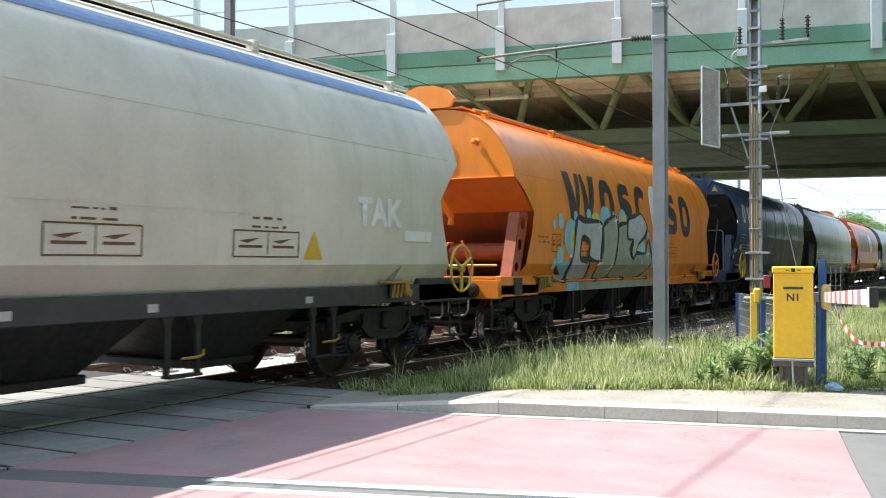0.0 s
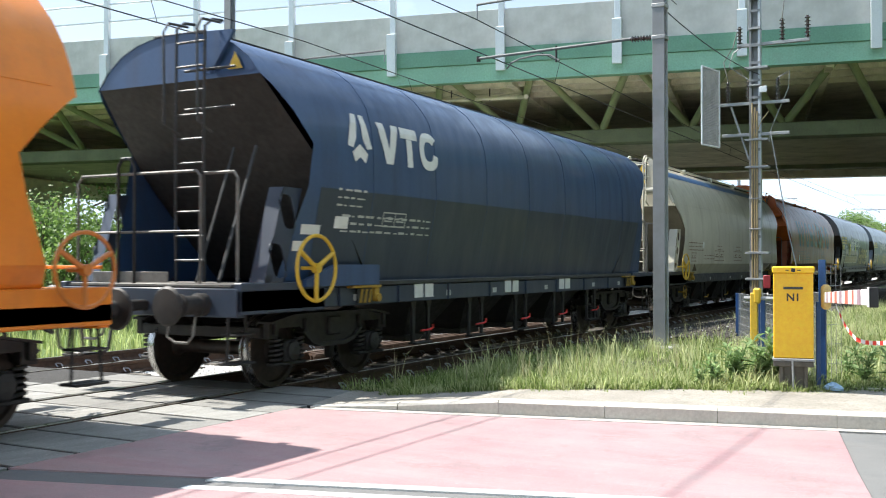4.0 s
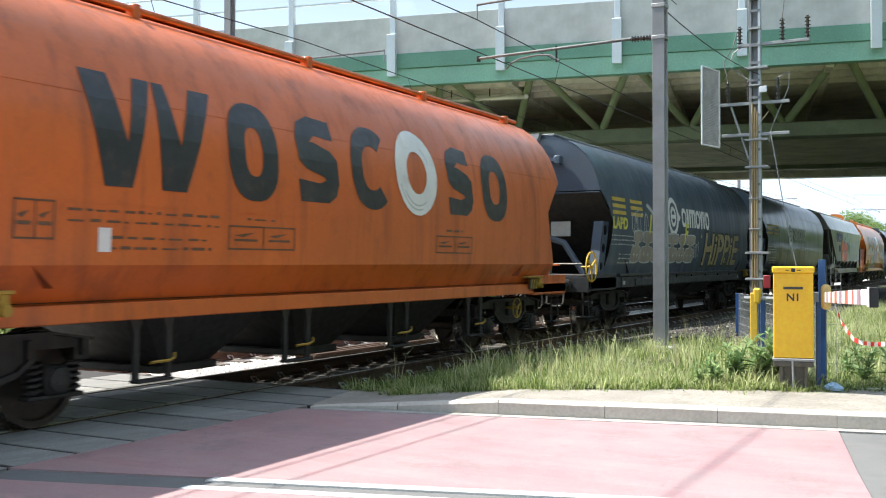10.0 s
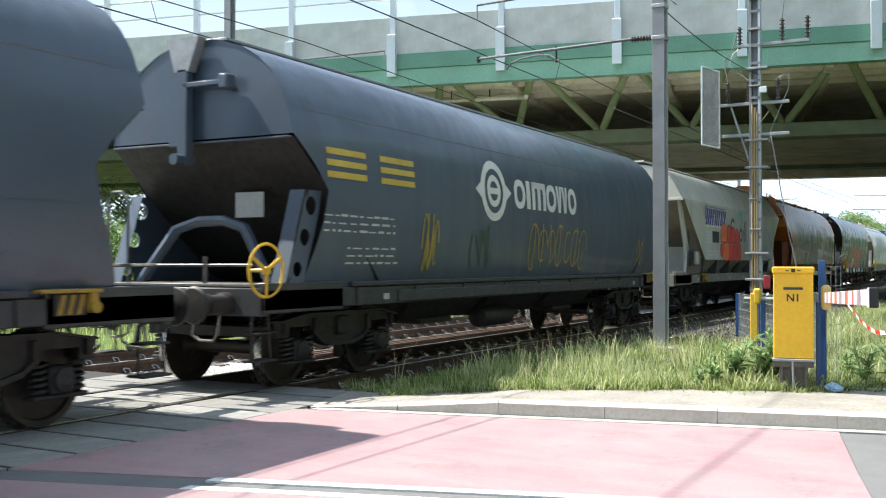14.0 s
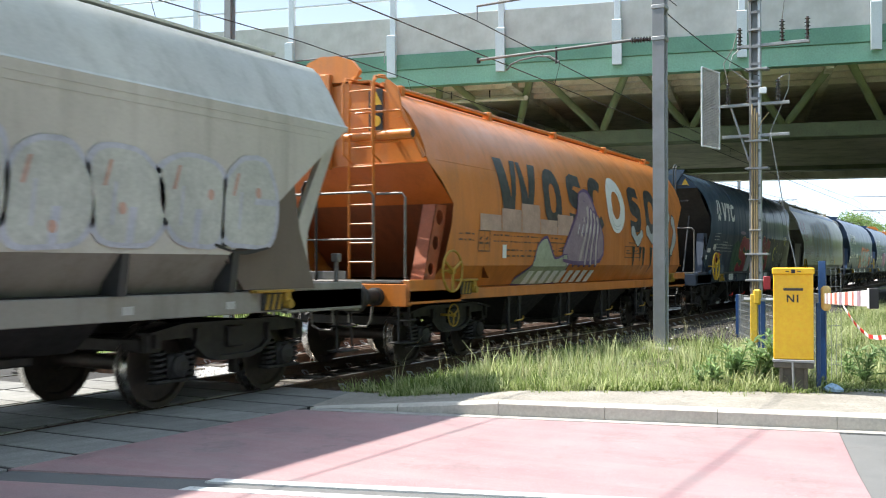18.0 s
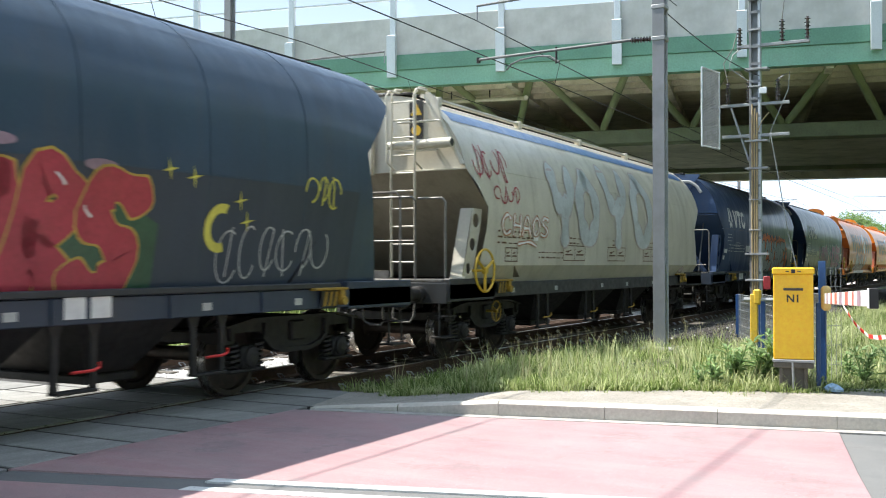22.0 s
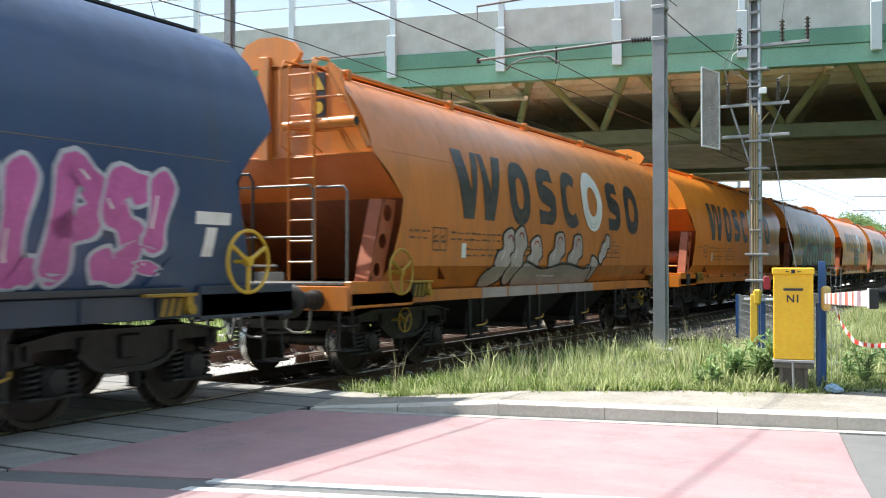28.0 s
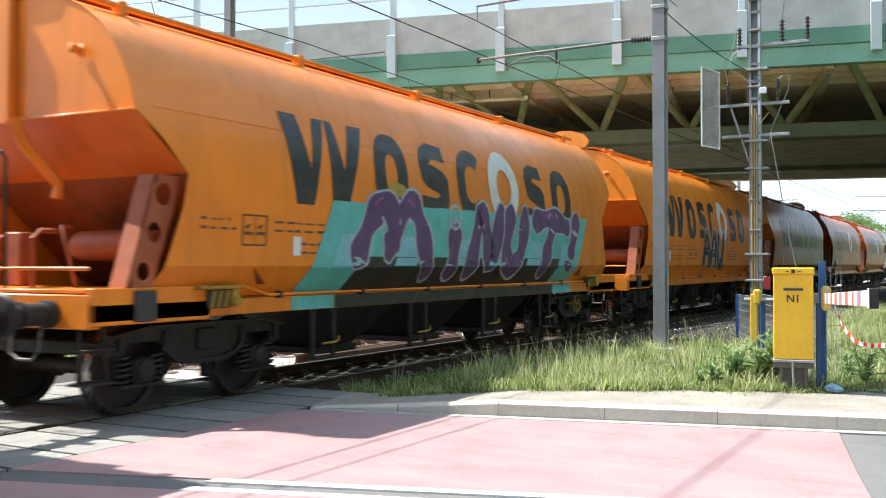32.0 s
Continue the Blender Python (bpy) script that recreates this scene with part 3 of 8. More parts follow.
# these stones carry the shade under the train in their tone too
scatter("ballast_stones", 6000, 0.032, dark_spot, DARKSTONE, "dirty ballast stones with the train's shade in their tone", random.Random(9))


def bed_spot(rng):
    x = 9.3 + 26 * rng.random() ** 1.6
    y = rng.choice((rng.uniform(1.3, 5.9), rng.uniform(1.3, 3.4)))
    return x, y, -0.205 if abs(abs(y % 4 - 2) - 2) > 1.3 or rng.random() < 0.6 else -0.215


scatter("ballast_stones", 16000, 0.032, bed_spot, STONE, "pale grey crushed ballast stones", random.Random(8))

# ---- grass and weeds ----


def blades(name, n, spot, height, material, label, seed, width=0.006):
    rg = np.random.default_rng(seed)
    vs = np.zeros((n, 5, 3))
    for i in range(n):
        x, y, z = spot(rg)
        h = height(rg, x, y)
        a, lean = rg.uniform(0, 6.283), rg.uniform(0.05, 0.5) * h
        ca, sa = math.cos(a), math.sin(a)
        b = rg.uniform(0, 6.283)
        w = width * rg.uniform(0.6, 1.4)
        wx, wy = math.cos(b) * w, math.sin(b) * w
        m = (x + ca * lean * 0.25, y + sa * lean * 0.25, z + h * 0.55)
        vs[i] = ((x - wx, y - wy, z - 0.02), (x + wx, y + wy, z - 0.02), (m[0] - wx * 0.8, m[1] - wy * 0.8, m[2]), (m[0] + wx * 0.8, m[1] + wy * 0.8, m[2]), (x + ca * lean, y + sa * lean, z + h * 0.97))
    k = np.arange(n)[:, None] * 5
    quads = (k + np.array([[0, 1, 3, 2]])).tolist()
    tris = (k + np.array([[2, 3, 4]])).tolist()
    me = bpy.data.meshes.new(name)
    me.from_pydata(vs.reshape(-1, 3).tolist(), [], quads + tris)
    me.materials.append(material)
    return tagged(new(name, me), label, "", "", "stuff")


def tussocks(name, clumps, per, spot, height, material, label, seed, width=0.006):
    """Grass in clumps: blades fan out of each root, tall and short clumps side by side."""
    rg = np.random.default_rng(seed)
    out, count = [], 0
    for c in range(clumps):
        cx, cy, size = spot(rg)
        top = height(rg, cx, cy)
        n = max(4, int(per * size * rg.uniform(0.5, 1.5)))
        r = 0.055 * size * rg.uniform(0.6, 1.6)
        bx, by = rg.normal(0, r, n), rg.normal(0, r, n)
        h = top * rg.uniform(0.35, 1.1, n)
        a, b = rg.uniform(0, 6.283, n), rg.uniform(0, 6.283, n)
        lean = h * rg.uniform(0.08, 0.65, n) ** 1.3
        dx, dy = np.cos(a) * lean + bx * 0.9, np.sin(a) * lean + by * 0.9
        w = width * rg.uniform(0.6, 1.4, n)
        wx, wy = np.cos(b) * w, np.sin(b) * w
        x, y, z = cx + bx, cy + by, np.full(n, verge_height(cx, cy))
        drop = 1 - 0.25 * (lean / np.maximum(h, 0.01)) ** 2
        vs = np.stack([np.stack([x - wx, y - wy, z - 0.03], 1), np.stack([x + wx, y + wy, z - 0.03], 1),
                       np.stack([x + dx * 0.3 - wx * 0.85, y + dy * 0.3 - wy * 0.85, z + h * 0.55], 1), np.stack([x + dx * 0.3 + wx * 0.85, y + dy * 0.3 + wy * 0.85, z + h * 0.55], 1),
                       np.stack([x + dx, y + dy, z + h * drop], 1)], 1)
        out.append(vs)
        count += n
    vs = np.concatenate(out)
    k = np.arange(count)[:, None] * 5
    me = bpy.data.meshes.new(name)
    me.from_pydata(vs.reshape(-1, 3).tolist(), [], (k + np.array([[0, 1, 3, 2]])).tolist() + (k + np.array([[2, 3, 4]])).tolist())
    me.materials.append(material)
    return tagged(new(name, me), label, "", "", "stuff")


def bare(x, y):
    """Where the bank shows stones and earth in place of grass."""
    return x > 16.6 + 0.5 * math.sin(y * 4) and y > -5.0 + 0.25 * math.sin(x * 1.9)


def verge_spot(rg):
    while True:
        y = rg.uniform(-11.0, -1.95)
        x = grass_left(y) + 0.05 + 26 * rg.random() ** 2.0
        if not bare(x, y) or rg.random() < 0.06:
            return x, y, 1.0 + min(1.0, max(0.0, (x - 14) / 10))


def verge_tall(rg, x, y):
    d = x - grass_left(y)
    patch = 0.5 + 0.5 * math.sin(x * 1.7 + 1.2 * math.sin(y * 1.9)) * math.cos(y * 2.1 + x * 0.6)
    h = (0.085 + 0.185 * min(1, d / 0.9)) * (0.45 + 0.75 * patch) * rg.uniform(0.4, 1.6)
    if y > -3.0:
        h *= 0.5
    if x > 14 and y > -6:
        h *= 0.8
    return max(0.05, h)


tussocks("grass", 1700, 13, verge_spot, verge_tall, GRASS, "tall green grass on the verge", 3, 0.0065)
tussocks("grass", 1700, 12, verge_spot, lambda rg, x, y: verge_tall(rg, x, y) * 1.2, GRASS_PALE, "pale grass tips on the verge", 4, 0.0055)
tussocks("grass", 1300, 12, verge_spot, lambda rg, x, y: verge_tall(rg, x, y) * 0.75, GRASS_DEEP, "deep green grass on the verge", 6, 0.0075)


def edge_spot(rg):
    y = rg.uniform(-7.6, -2.6)
    x = grass_left(y) + abs(rg.normal(0, 0.32)) - 0.03
    return x, y, 0.8


for mat, n, seed in ((GRASS, 420, 5), (GRASS_PALE, 330, 7), (GRASS_DEEP, 230, 8)):
    tussocks("grass", n, 12, edge_spot, lambda rg, x, y: rg.uniform(0.05, 0.2) * (0.7 + 0.5 * math.sin(x * 5 + y * 3)), mat, "short ragged grass along the sandy strip", seed, 0.005)


def rail_spot(rg):
    x = 10.0 + 7.0 * rg.random() ** 1.3
    return x, rg.uniform(-3.3, -1.70), 0.9


for mat, n, seed in ((GRASS_DEEP, 420, 25), (GRASS, 300, 26), (GRASS_PALE, 90, 27)):
    tussocks("grass", n, 12, rail_spot, lambda rg, x, y: rg.uniform(0.08, 0.24), mat, "short green grass beside the near rail", seed, 0.0055)


def stray_spot(rg):
    y = rg.uniform(-7.2, -2.6)
    return grass_left(y) - 0.05 - abs(rg.normal(0, 0.16)), y, 0.35


tussocks("grass", 60, 9, stray_spot, lambda rg, x, y: rg.uniform(0.02, 0.07), GRASS, "stray tufts on the sand", 15, 0.004)


def stalk_spot(rg):
    y = rg.uniform(-9.0, -2.4)
    x = grass_left(y) + 0.2 + 9 * rg.random() ** 1.8
    return x, y, 0.25


tussocks("grass_stalks", 230, 14, stalk_spot, lambda rg, x, y: rg.uniform(0.3, 0.72), STRAW, "dry seeding grass stalks", 9, 0.0024)


def bank_spot(rng):
    x = 16.6 + 22 * rng.random() ** 1.2
    y = rng.uniform(-5.1, -2.3)
    return x, y, verge_height(20, y) + 0.04 + 0.12 * math.sin(min(1, max(0, (y + 5.2) / 3.0)) * 3.14) ** 2


scatter("bank_stones", 3600, 0.03, bank_spot, BANKSTONE, "loose stones on the earthy bank, train shadow in their tone", random.Random(19))
scatter("bank_stones", 120, 0.024, bank_spot, STONE, "pale loose stones on the earthy bank", random.Random(29))


def far_spot(rg):
    x = -12 + 75 * rg.random() ** 1.3
    y = 6.6 + 10 * rg.random() ** 1.5
    return x, y, -0.34


blades("grass", 16000, far_spot, lambda rg, x, y: rg.uniform(0.2, 0.6), GRASS, "bright grass beyond the far track", 11, 0.016)


def weed(name, at, n, size, seed, label):
    """A leafy weed: stems with broad pointed leaves."""
    rg = random.Random(seed)
    root = thing(name, at, label, "weed", "weeds on the verge")
    st, lf = Solid(), Solid()
    for i in range(n):
        a, h = rg.uniform(0, 6.28), size * rg.uniform(0.5, 1.1)
        tip = Vector((math.cos(a) * h * 0.28, math.sin(a) * h * 0.28, h))
        st.tube([(0, 0, -0.02), tip * 0.5 + Vector((0, 0, h * 0.1)), tip], 0.006, 5)
        for j in range(13):
            t = rg.uniform(0.1, 1)
            c = tip * t
            b, l = rg.uniform(0, 6.28), size * rg.uniform(0.18, 0.42)
            d = Vector((math.cos(b), math.sin(b), rg.uniform(0.25, 1.4))).normalized()
            sd = d.cross(Vector((0, 0, 1))).normalized() * l * 0.15
            m1, m2, dip = c + d * l * 0.35, c + d * l * 0.72, Vector((0, 0, -l * 0.12))
            lf.add([c, m1 + sd - dip * 0.3, m1 - sd - dip * 0.3, m2 + sd * 0.8 + dip * 0.5, m2 - sd * 0.8 + dip * 0.5, c + d * l + dip * 2.2, m1 + dip * 0.4, m2 + dip], [(0, 6, 1), (0, 2, 6), (1, 6, 7, 3), (6, 2, 4, 7), (3, 7, 5), (7, 4, 5)])
    part("stems", st, WEED, root)
    part("leaves", lf, WEED, root, smooth=0)


for i, (x, y, n, sz) in enumerate(((11.5, -6.0, 14, 0.46), (11.62, -6.28, 12, 0.54), (11.2, -5.85, 9, 0.34), (11.85, -6.45, 10, 0.5), (11.95, -7.3, 9, 0.42), (12.05, -7.6, 10, 0.44), (12.2, -7.75, 9, 0.36), (12.0, -8.2, 8, 0.3), (13.0, -6.2, 7, 0.5), (11.15, -5.7, 6, 0.26), (12.3, -7.1, 8, 0.34))):
    weed("weed", (x, y, verge_height(x, y)), n, sz, 20 + i, "leafy green weed on the verge")


def tree(at, height, spread, seed, label, leaves=5000):
    rg = random.Random(seed)
    root = thing("tree", at, label, "tree", "trees beyond the railway")
    wood, clumps = Solid(), []
    wood.tube([(0, 0, -0.3), (0.1, 0.05, height * 0.25), (0.0, 0.2, height * 0.5), (0.1, 0.1, height * 0.8)], height * 0.022, 8)
    for i in range(16):
        z = height * rg.uniform(0.25, 0.85)
        a = rg.uniform(0, 6.28)
        l = spread * rg.uniform(0.5, 1.0) * (1.15 - 0.6 * z / height)
        e = Vector((math.cos(a) * l, math.sin(a) * l, z + l * 0.45))
        wood.tube([(0, 0, z), e * 0.5 + Vector((0, 0, z * 0.5)), e], height * 0.007, 6)
        clumps += [(e, spread * 0.38), (e * 0.6 + Vector((0, 0, z * 0.4)), spread * 0.34)]
    part("trunk", wood, BARK, root)
    n = leaves
    vs, fs = [], []
    for i in range(n):
        c, r = clumps[rg.randrange(len(clumps))]
        d = Vector((rg.gauss(0, 1), rg.gauss(0, 1), rg.gauss(0, 0.8))).normalized() * r * rg.uniform(0.5, 1.05)
        p = c + d
        u = Vector((rg.gauss(0, 1), rg.gauss(0, 1), rg.gauss(0, 1))).normalized()
        w = u.orthogonal().normalized()
        q = height * rg.uniform(0.012, 0.022)
        k = len(vs)
        vs += [p - u * q, p + w * q * 0.6, p + u * q, p - w * q * 0.6]
        fs.append((k, k + 1, k + 2, k + 3))
    me = bpy.data.meshes.new("crown")
    me.from_pydata([tuple(v) for v in vs], [], fs)
    me.materials.append(LEAF)
    cr = new("crown", me)
    cr.parent = root


rt = random.Random(77)
for i in range(7):
    tree((168 + i * 11 + rt.uniform(-3, 3), 9.5 + rt.uniform(-1.5, 2.5) + i * 0.3, -0.34), rt.uniform(9.5, 11), rt.uniform(3.2, 4.2), 300 + i, "green broadleaf tree far along the line", 2600)
for i in range(15):
    x = -4 + i * 5.0 + rt.uniform(-1.5, 1.5)
    tree((x, 24 + rt.uniform(-3, 6), -0.34), rt.uniform(4.0, 5.2) if x > 5 else rt.uniform(4, 5), rt.uniform(2.4, 3.4), 400 + i, "green bushy tree behind the far track", 2600)
# bushes in full leaf along the far side of the line


def bush(seed, height, spread, leaves):
    rg = random.Random(seed)
    root = thing("bush", (0, 60, -0.34), "dense light green bush beyond the far track", "bush", "bushes beyond the railway")
    wood, lumps = Solid(), []
    for i in range(18):
        a, l, z = rg.uniform(0, 6.28), spread * rg.random() ** 0.6, height * rg.uniform(0.12, 0.85)
        e = Vector((math.cos(a) * l, math.sin(a) * l, z * (1.1 - 0.35 * l / spread)))
        wood.tube([(0, 0, -0.1), e * 0.5 + Vector((0, 0, z * 0.2)), e], 0.03, 5)
        lumps.append((e, spread * rg.uniform(0.26, 0.42)))
    part("stems", wood, BARK, root)
    g = np.random.default_rng(seed)
    pick = g.integers(0, len(lumps), leaves)
    c = np.array([tuple(l[0]) for l in lumps])[pick]
    r = np.array([l[1] for l in lumps])[pick][:, None]
    d = g.normal(size=(leaves, 3))
    d /= np.linalg.norm(d, axis=1)[:, None]
    p = c + d * r * g.uniform(0.35, 1.05, (leaves, 1))
    p[:, 2] = np.maximum(p[:, 2], 0.02)
    u = g.normal(size=(leaves, 3))
    u /= np.linalg.norm(u, axis=1)[:, None]
    w = np.cross(u, g.normal(size=(leaves, 3)))
    w /= np.linalg.norm(w, axis=1)[:, None]
    q = g.uniform(0.045, 0.095, (leaves, 1))
    vs = np.stack([p - u * q, p + w * q * 0.55, p + u * q, p - w * q * 0.55], 1).reshape(-1, 3)
    me = bpy.data.meshes.new("crown")
    me.from_pydata(vs.tolist(), [], (np.arange(leaves)[:, None] * 4 + np.arange(4)).tolist())
    me.materials.append(LEAF)
    cr = new("crown", me)
    cr.parent = root
    return root


hedge = [bush(610 + k, hh, sp, 7000) for k, (hh, sp) in enumerate(((3.4, 2.2), (2.8, 2.0), (4.0, 2.4)))]
for i in range(26):
    m = Matrix.Translation((-14 + i * 3.0 + rt.uniform(-0.8, 0.8), 16.0 + rt.uniform(-1.5, 1.5), -0.34)) @ Matrix.Rotation(rt.uniform(0, 6.28), 4, "Z")
    if i < 3:
        hedge[i].matrix_basis = m
    else:
        copy_thing(hedge[i % 3], m)
# an added, unseen belt of trees behind the camera; it dims low sky light
belt = [o for o in scene.objects if o.name.startswith("tree") and not o.parent][:4]
for i in range(52):
    row = i % 2
    x = -46 + i * 3.1 + rt.uniform(-1.5, 1.5)
    y = -26 - row * 7 + rt.uniform(-2, 2) + max(0, x - 40) * 0.06
    if -2 < x - 8 + (y + 6) * 0.233 - 4 < 8 and row == 0:
        continue
    k = rt.uniform(1.7, 2.2)
    m = Matrix.Translation((x, y, -0.34)) @ Matrix.Rotation(rt.uniform(0, 6.28), 4, "Z") @ Matrix.Scale(k, 4)
    tagged(copy_thing(belt[i % 4], m), "added unseen tall tree that blocks low sky", "tree", "trees beside the road")
# an added, unseen lower row along the line, camera side, darkening wagon reflections
for i in range(30):
    m = Matrix.Translation((60 + i * 8.5 + rt.uniform(-3, 3), -19 + rt.uniform(-2, 2), -0.34)) @ Matrix.Rotation(rt.uniform(0, 6.28), 4, "Z") @ Matrix.Scale(rt.uniform(0.9, 1.25), 4)
    tagged(copy_thing(belt[i % 4], m), "added unseen tree that darkens wagon reflections", "tree", "trees beside the railway")

# ---- the road bridge over the line ----
BO = Vector((31.05, 0.0, 0))
BU = Vector((-0.199, 0.980, 0)).normalized()     # along the bridge
BN = Vector((0.980, 0.199, 0)).normalized()      # across it, away from the crossing
BTURN = math.degrees(math.atan2(BN.y, BN.x))     # local x across, y along

bridge = thing("road_bridge", (BO.x, BO.y, 0), "wide road bridge with green steel edge girder and concrete deck", "bridge", turn=BTURN)
X0, X1 = -60.0, 120.0
part("deck", Solid().box(0.25, 24.5, X0, X1, 7.72, 8.5, 0.03), DECKCONC, bridge, "stained concrete deck slab")
# one steel in two greens: light and shade are put into the paint
part("edge_girder", Solid().box(0.0, 0.16, X0, X1, 7.58, 8.12, 0.01), BRIDGELIT, bridge, "green edge girder, lit tone in its paint")
part("edge_girder", Solid().box(-0.06, 0.14, X0, X1, 8.123, 8.63, 0.01), BRIDGEGREEN, bridge, "upper girder band, shaded tone in its paint")
part("flange", Solid().box(-0.08, 0.3, X0, X1, 7.53, 7.577, 0.006), BRIDGELIT, bridge)
part("edge_girder", Solid().box(24.5, 24.7, X0, X1, 7.55, 8.75, 0.01), BRIDGEGREEN, bridge)
for n, nm in ((4.6, "chord"), (17.3, "chord")):
    part("chord", Solid().box(n - 0.45, n + 0.45, X0, X1, 5.85, 6.35, 0.03), CHORDGREEN, bridge, "dull green lower chord beam")
part("chord", Solid().box(22.4, 23.2, X0, X1, 5.9, 6.5, 0.03), DECKCONC, bridge, "concrete edge beam")
part("far_girder", Solid().box(22.7, 22.9, X0, X1, 6.5, 7.72, 0.02), BRIDGEGREEN, bridge, "far side plate girder")
part("soffit", Solid().box(5.06, 16.8, X0, X1, 6.05, 6.2, 0.02), DECKCONC, bridge, "stained concrete soffit slab")
for k in range(-16, 30):
    y = -0.08 + k * 3.17
    for n0, n1 in ((4.6, 0.75), (17.3, 21.5)):
        if n0 > 10 and not -6 < k < 12:
            continue
        for sd in (-1, 1):
            part("strut", lambda: Solid().rod((n0, 0, 6.3), (n1, sd * 1.365, 7.75), 0.13, 10), STRUTGREEN, bridge, "olive green tubular strut" if n0 < 10 else "", at=(0, y, 0), key=("strut", n0, n1, sd))
for k in range(-12, 22):
    part("cross_beam", lambda: Solid().box(0.3, 24.4, -0.12, 0.12, 7.45, 7.73, 0.01), DECKCONC, bridge, at=(0, 0.55 + k * 5.0, 0), key="cross_beam", smooth=0)
for k in range(6):
    part("stringer", lambda: Solid().box(-0.09, 0.09, X0, X1, 7.55, 7.73, 0.01), DECKCONC, bridge, at=(1.35 + k * 0.62 if k < 5 else 21.0, 0, 0), key="stringer", smooth=0) if k % 2 == 0 else None
part("drain_pipe", Solid().tube([(1.9, 12, 7.3), (1.9, 5.6, 7.28), (1.5, 5.2, 7.2), (1.2, 5.15, 7.18)], 0.075, 12), DECKCONC, bridge, "grey drain pipe under the deck")
for k in range(4):
    part("pipe_hanger", lambda: Solid().box(-0.02, 0.02, -0.02, 0.02, 7.2, 7.75, 0.004), FRAME, bridge, at=(1.9, 6.6 + k * 1.4, 0), key="hanger", smooth=0)
# noise barrier of slabs between posts; clear panes above on part of it
for k in range(-13, 24):
    y = 1.90 + k * 3.8
    part("barrier_panel", lambda: Solid().box(0.02, 0.16, 0.09, 3.71, 8.64, 9.92, 0.01), BARRIER, bridge, "stained grey concrete barrier panel", at=(0, y, 0), key="barrier_panel", smooth=0)
    po = part("barrier_post", lambda: Solid().box(-0.10, 0.10, -0.10, 0.10, 8.4, 11.8 , 0.012), POSTGREY, bridge, "light grey barrier post", at=(0, y, 0), key="barrier_post", smooth=0)
    part("bracket", lambda: Solid().prism([(-0.30, 9.25), (-0.10, 9.32), (-0.10, 7.85), (-0.24, 7.85)], "y", -0.15, 0.15), POSTGREY, po, "light grey bracket at the post's foot", key="bracket", smooth=0)
    for z in (10.55, 11.2):
        part("rail", lambda: Solid().box(-0.03, 0.03, 0.1, 3.7, -0.03, 0.03, 0.006), POSTGREY, bridge, at=(0, y, z), key="barrier_rail", smooth=0)
# out-of-view wall added to keep light off the wagons under the bridge
part("abutment", Solid().box(0.6, 24.2, X0, -10.0, -0.4, 7.44, 0.05), DECKCONC, bridge, "added unseen wall blocking light under the bridge")
for y in (34.0, 75.0):
    part("pier", Solid().box(9, 13.5, y - 0.8, y + 0.8, -0.4, 5.9, 0.08), DECKCONC, bridge, "concrete pier")
    part("cap_beam", Solid().box(3.9, 18.2, y - 0.9, y + 0.9, 5.2, 5.86, 0.05), DECKCONC, bridge)

# ---- catenary masts ----


def mast(at, label):
    """A steel H-section catenary mast on a concrete foot."""
    root = thing("catenary_mast", (at[0], at[1], 0), label, "mast", "catenary masts")
    z0 = verge_height(at[0], at[1]) if at[1] < 0 else -0.3
    part("foot", Solid().box(-0.3, 0.3, -0.3, 0.3, z0 - 0.5, z0 + 0.06, 0.03), CONCRETE, root)
    part("web", Solid().box(-0.086, 0.086, -0.005, 0.005, z0, 9.4, 0.002), MASTGREY, root, smooth=0)
    for s in (-1, 1):
        # like flanges in two greys: the light on one is in its colour
        part("flange", Solid().box(s * 0.094 - 0.008, s * 0.094 + 0.008, -0.10, 0.10, z0, 9.4, 0.003), MASTGREY if s < 0 else MASTLIT, root, smooth=0)
    return root


def insulator(root, p, q, n=7, r=0.055):
    p, q = Vector(p), Vector(q)
    s = Solid().rod(p, q, r * 0.45, 8)
    d = (q - p).normalized()
    for i in range(n):
        c = p + (q - p) * ((i + 0.5) / n)
        s.rod(c - d * 0.008, c + d * 0.012, r, 12, r * 0.6)
    return part("insulator", s, INSUL, root, "brown ribbed insulator")


def cantilever(root, y0, y1, z, brace=True):
    """Tubes that hold the wires over a track; y0 at the mast, y1 at the wire, in the mast's space."""
    sg = 1 if y1 > y0 else -1
    insulator(root, (0, y0 + sg * 0.15, z), (0, y0 + sg * 0.5, z + 0.01))
    reach = abs(y1 - y0) + 0.05
    at = lambda u, dz=0.0: (0.9 * u, y0 + sg * (0.45 + (reach - 0.45) * u), z + 0.02 + 0.15 * u + dz)
    part("arm", Solid().rod(at(0), at(1), 0.027, 8), ARMGREY, root, "dull grey cantilever tube")
    part("arm_clip", Solid().rod(at(0.46, 0.05), at(0.46, -0.24), 0.02, 6), FRAME, root)
    part("arm_clip", Solid().rod(at(0.99, 0.04), at(0.99, -0.06), 0.04, 6), FRAME, root)
    insulator(root, (0, y0 + sg * 0.15, z + 1.0), (0, y0 + sg * 0.5, z + 1.01))
    part("arm", Solid().rod((0, y0 + sg * 0.45, z + 1.01), (0.8, y1, z + 1.17), 0.024, 8), ARMGREY, root)
    part("hanger", Solid().rod((0.8, y1, z + 1.17), (0.8, y1, z + 0.9), 0.014, 6), GALV, root)
    part("steady_arm", Solid().tube([at(0.44, -0.22), at(0.50, -0.10), at(0.58, -0.07), at(0.70, -0.10), at(0.76, -0.16), at(0.79, -0.26)], 0.016, 6), ARMGREY, root)


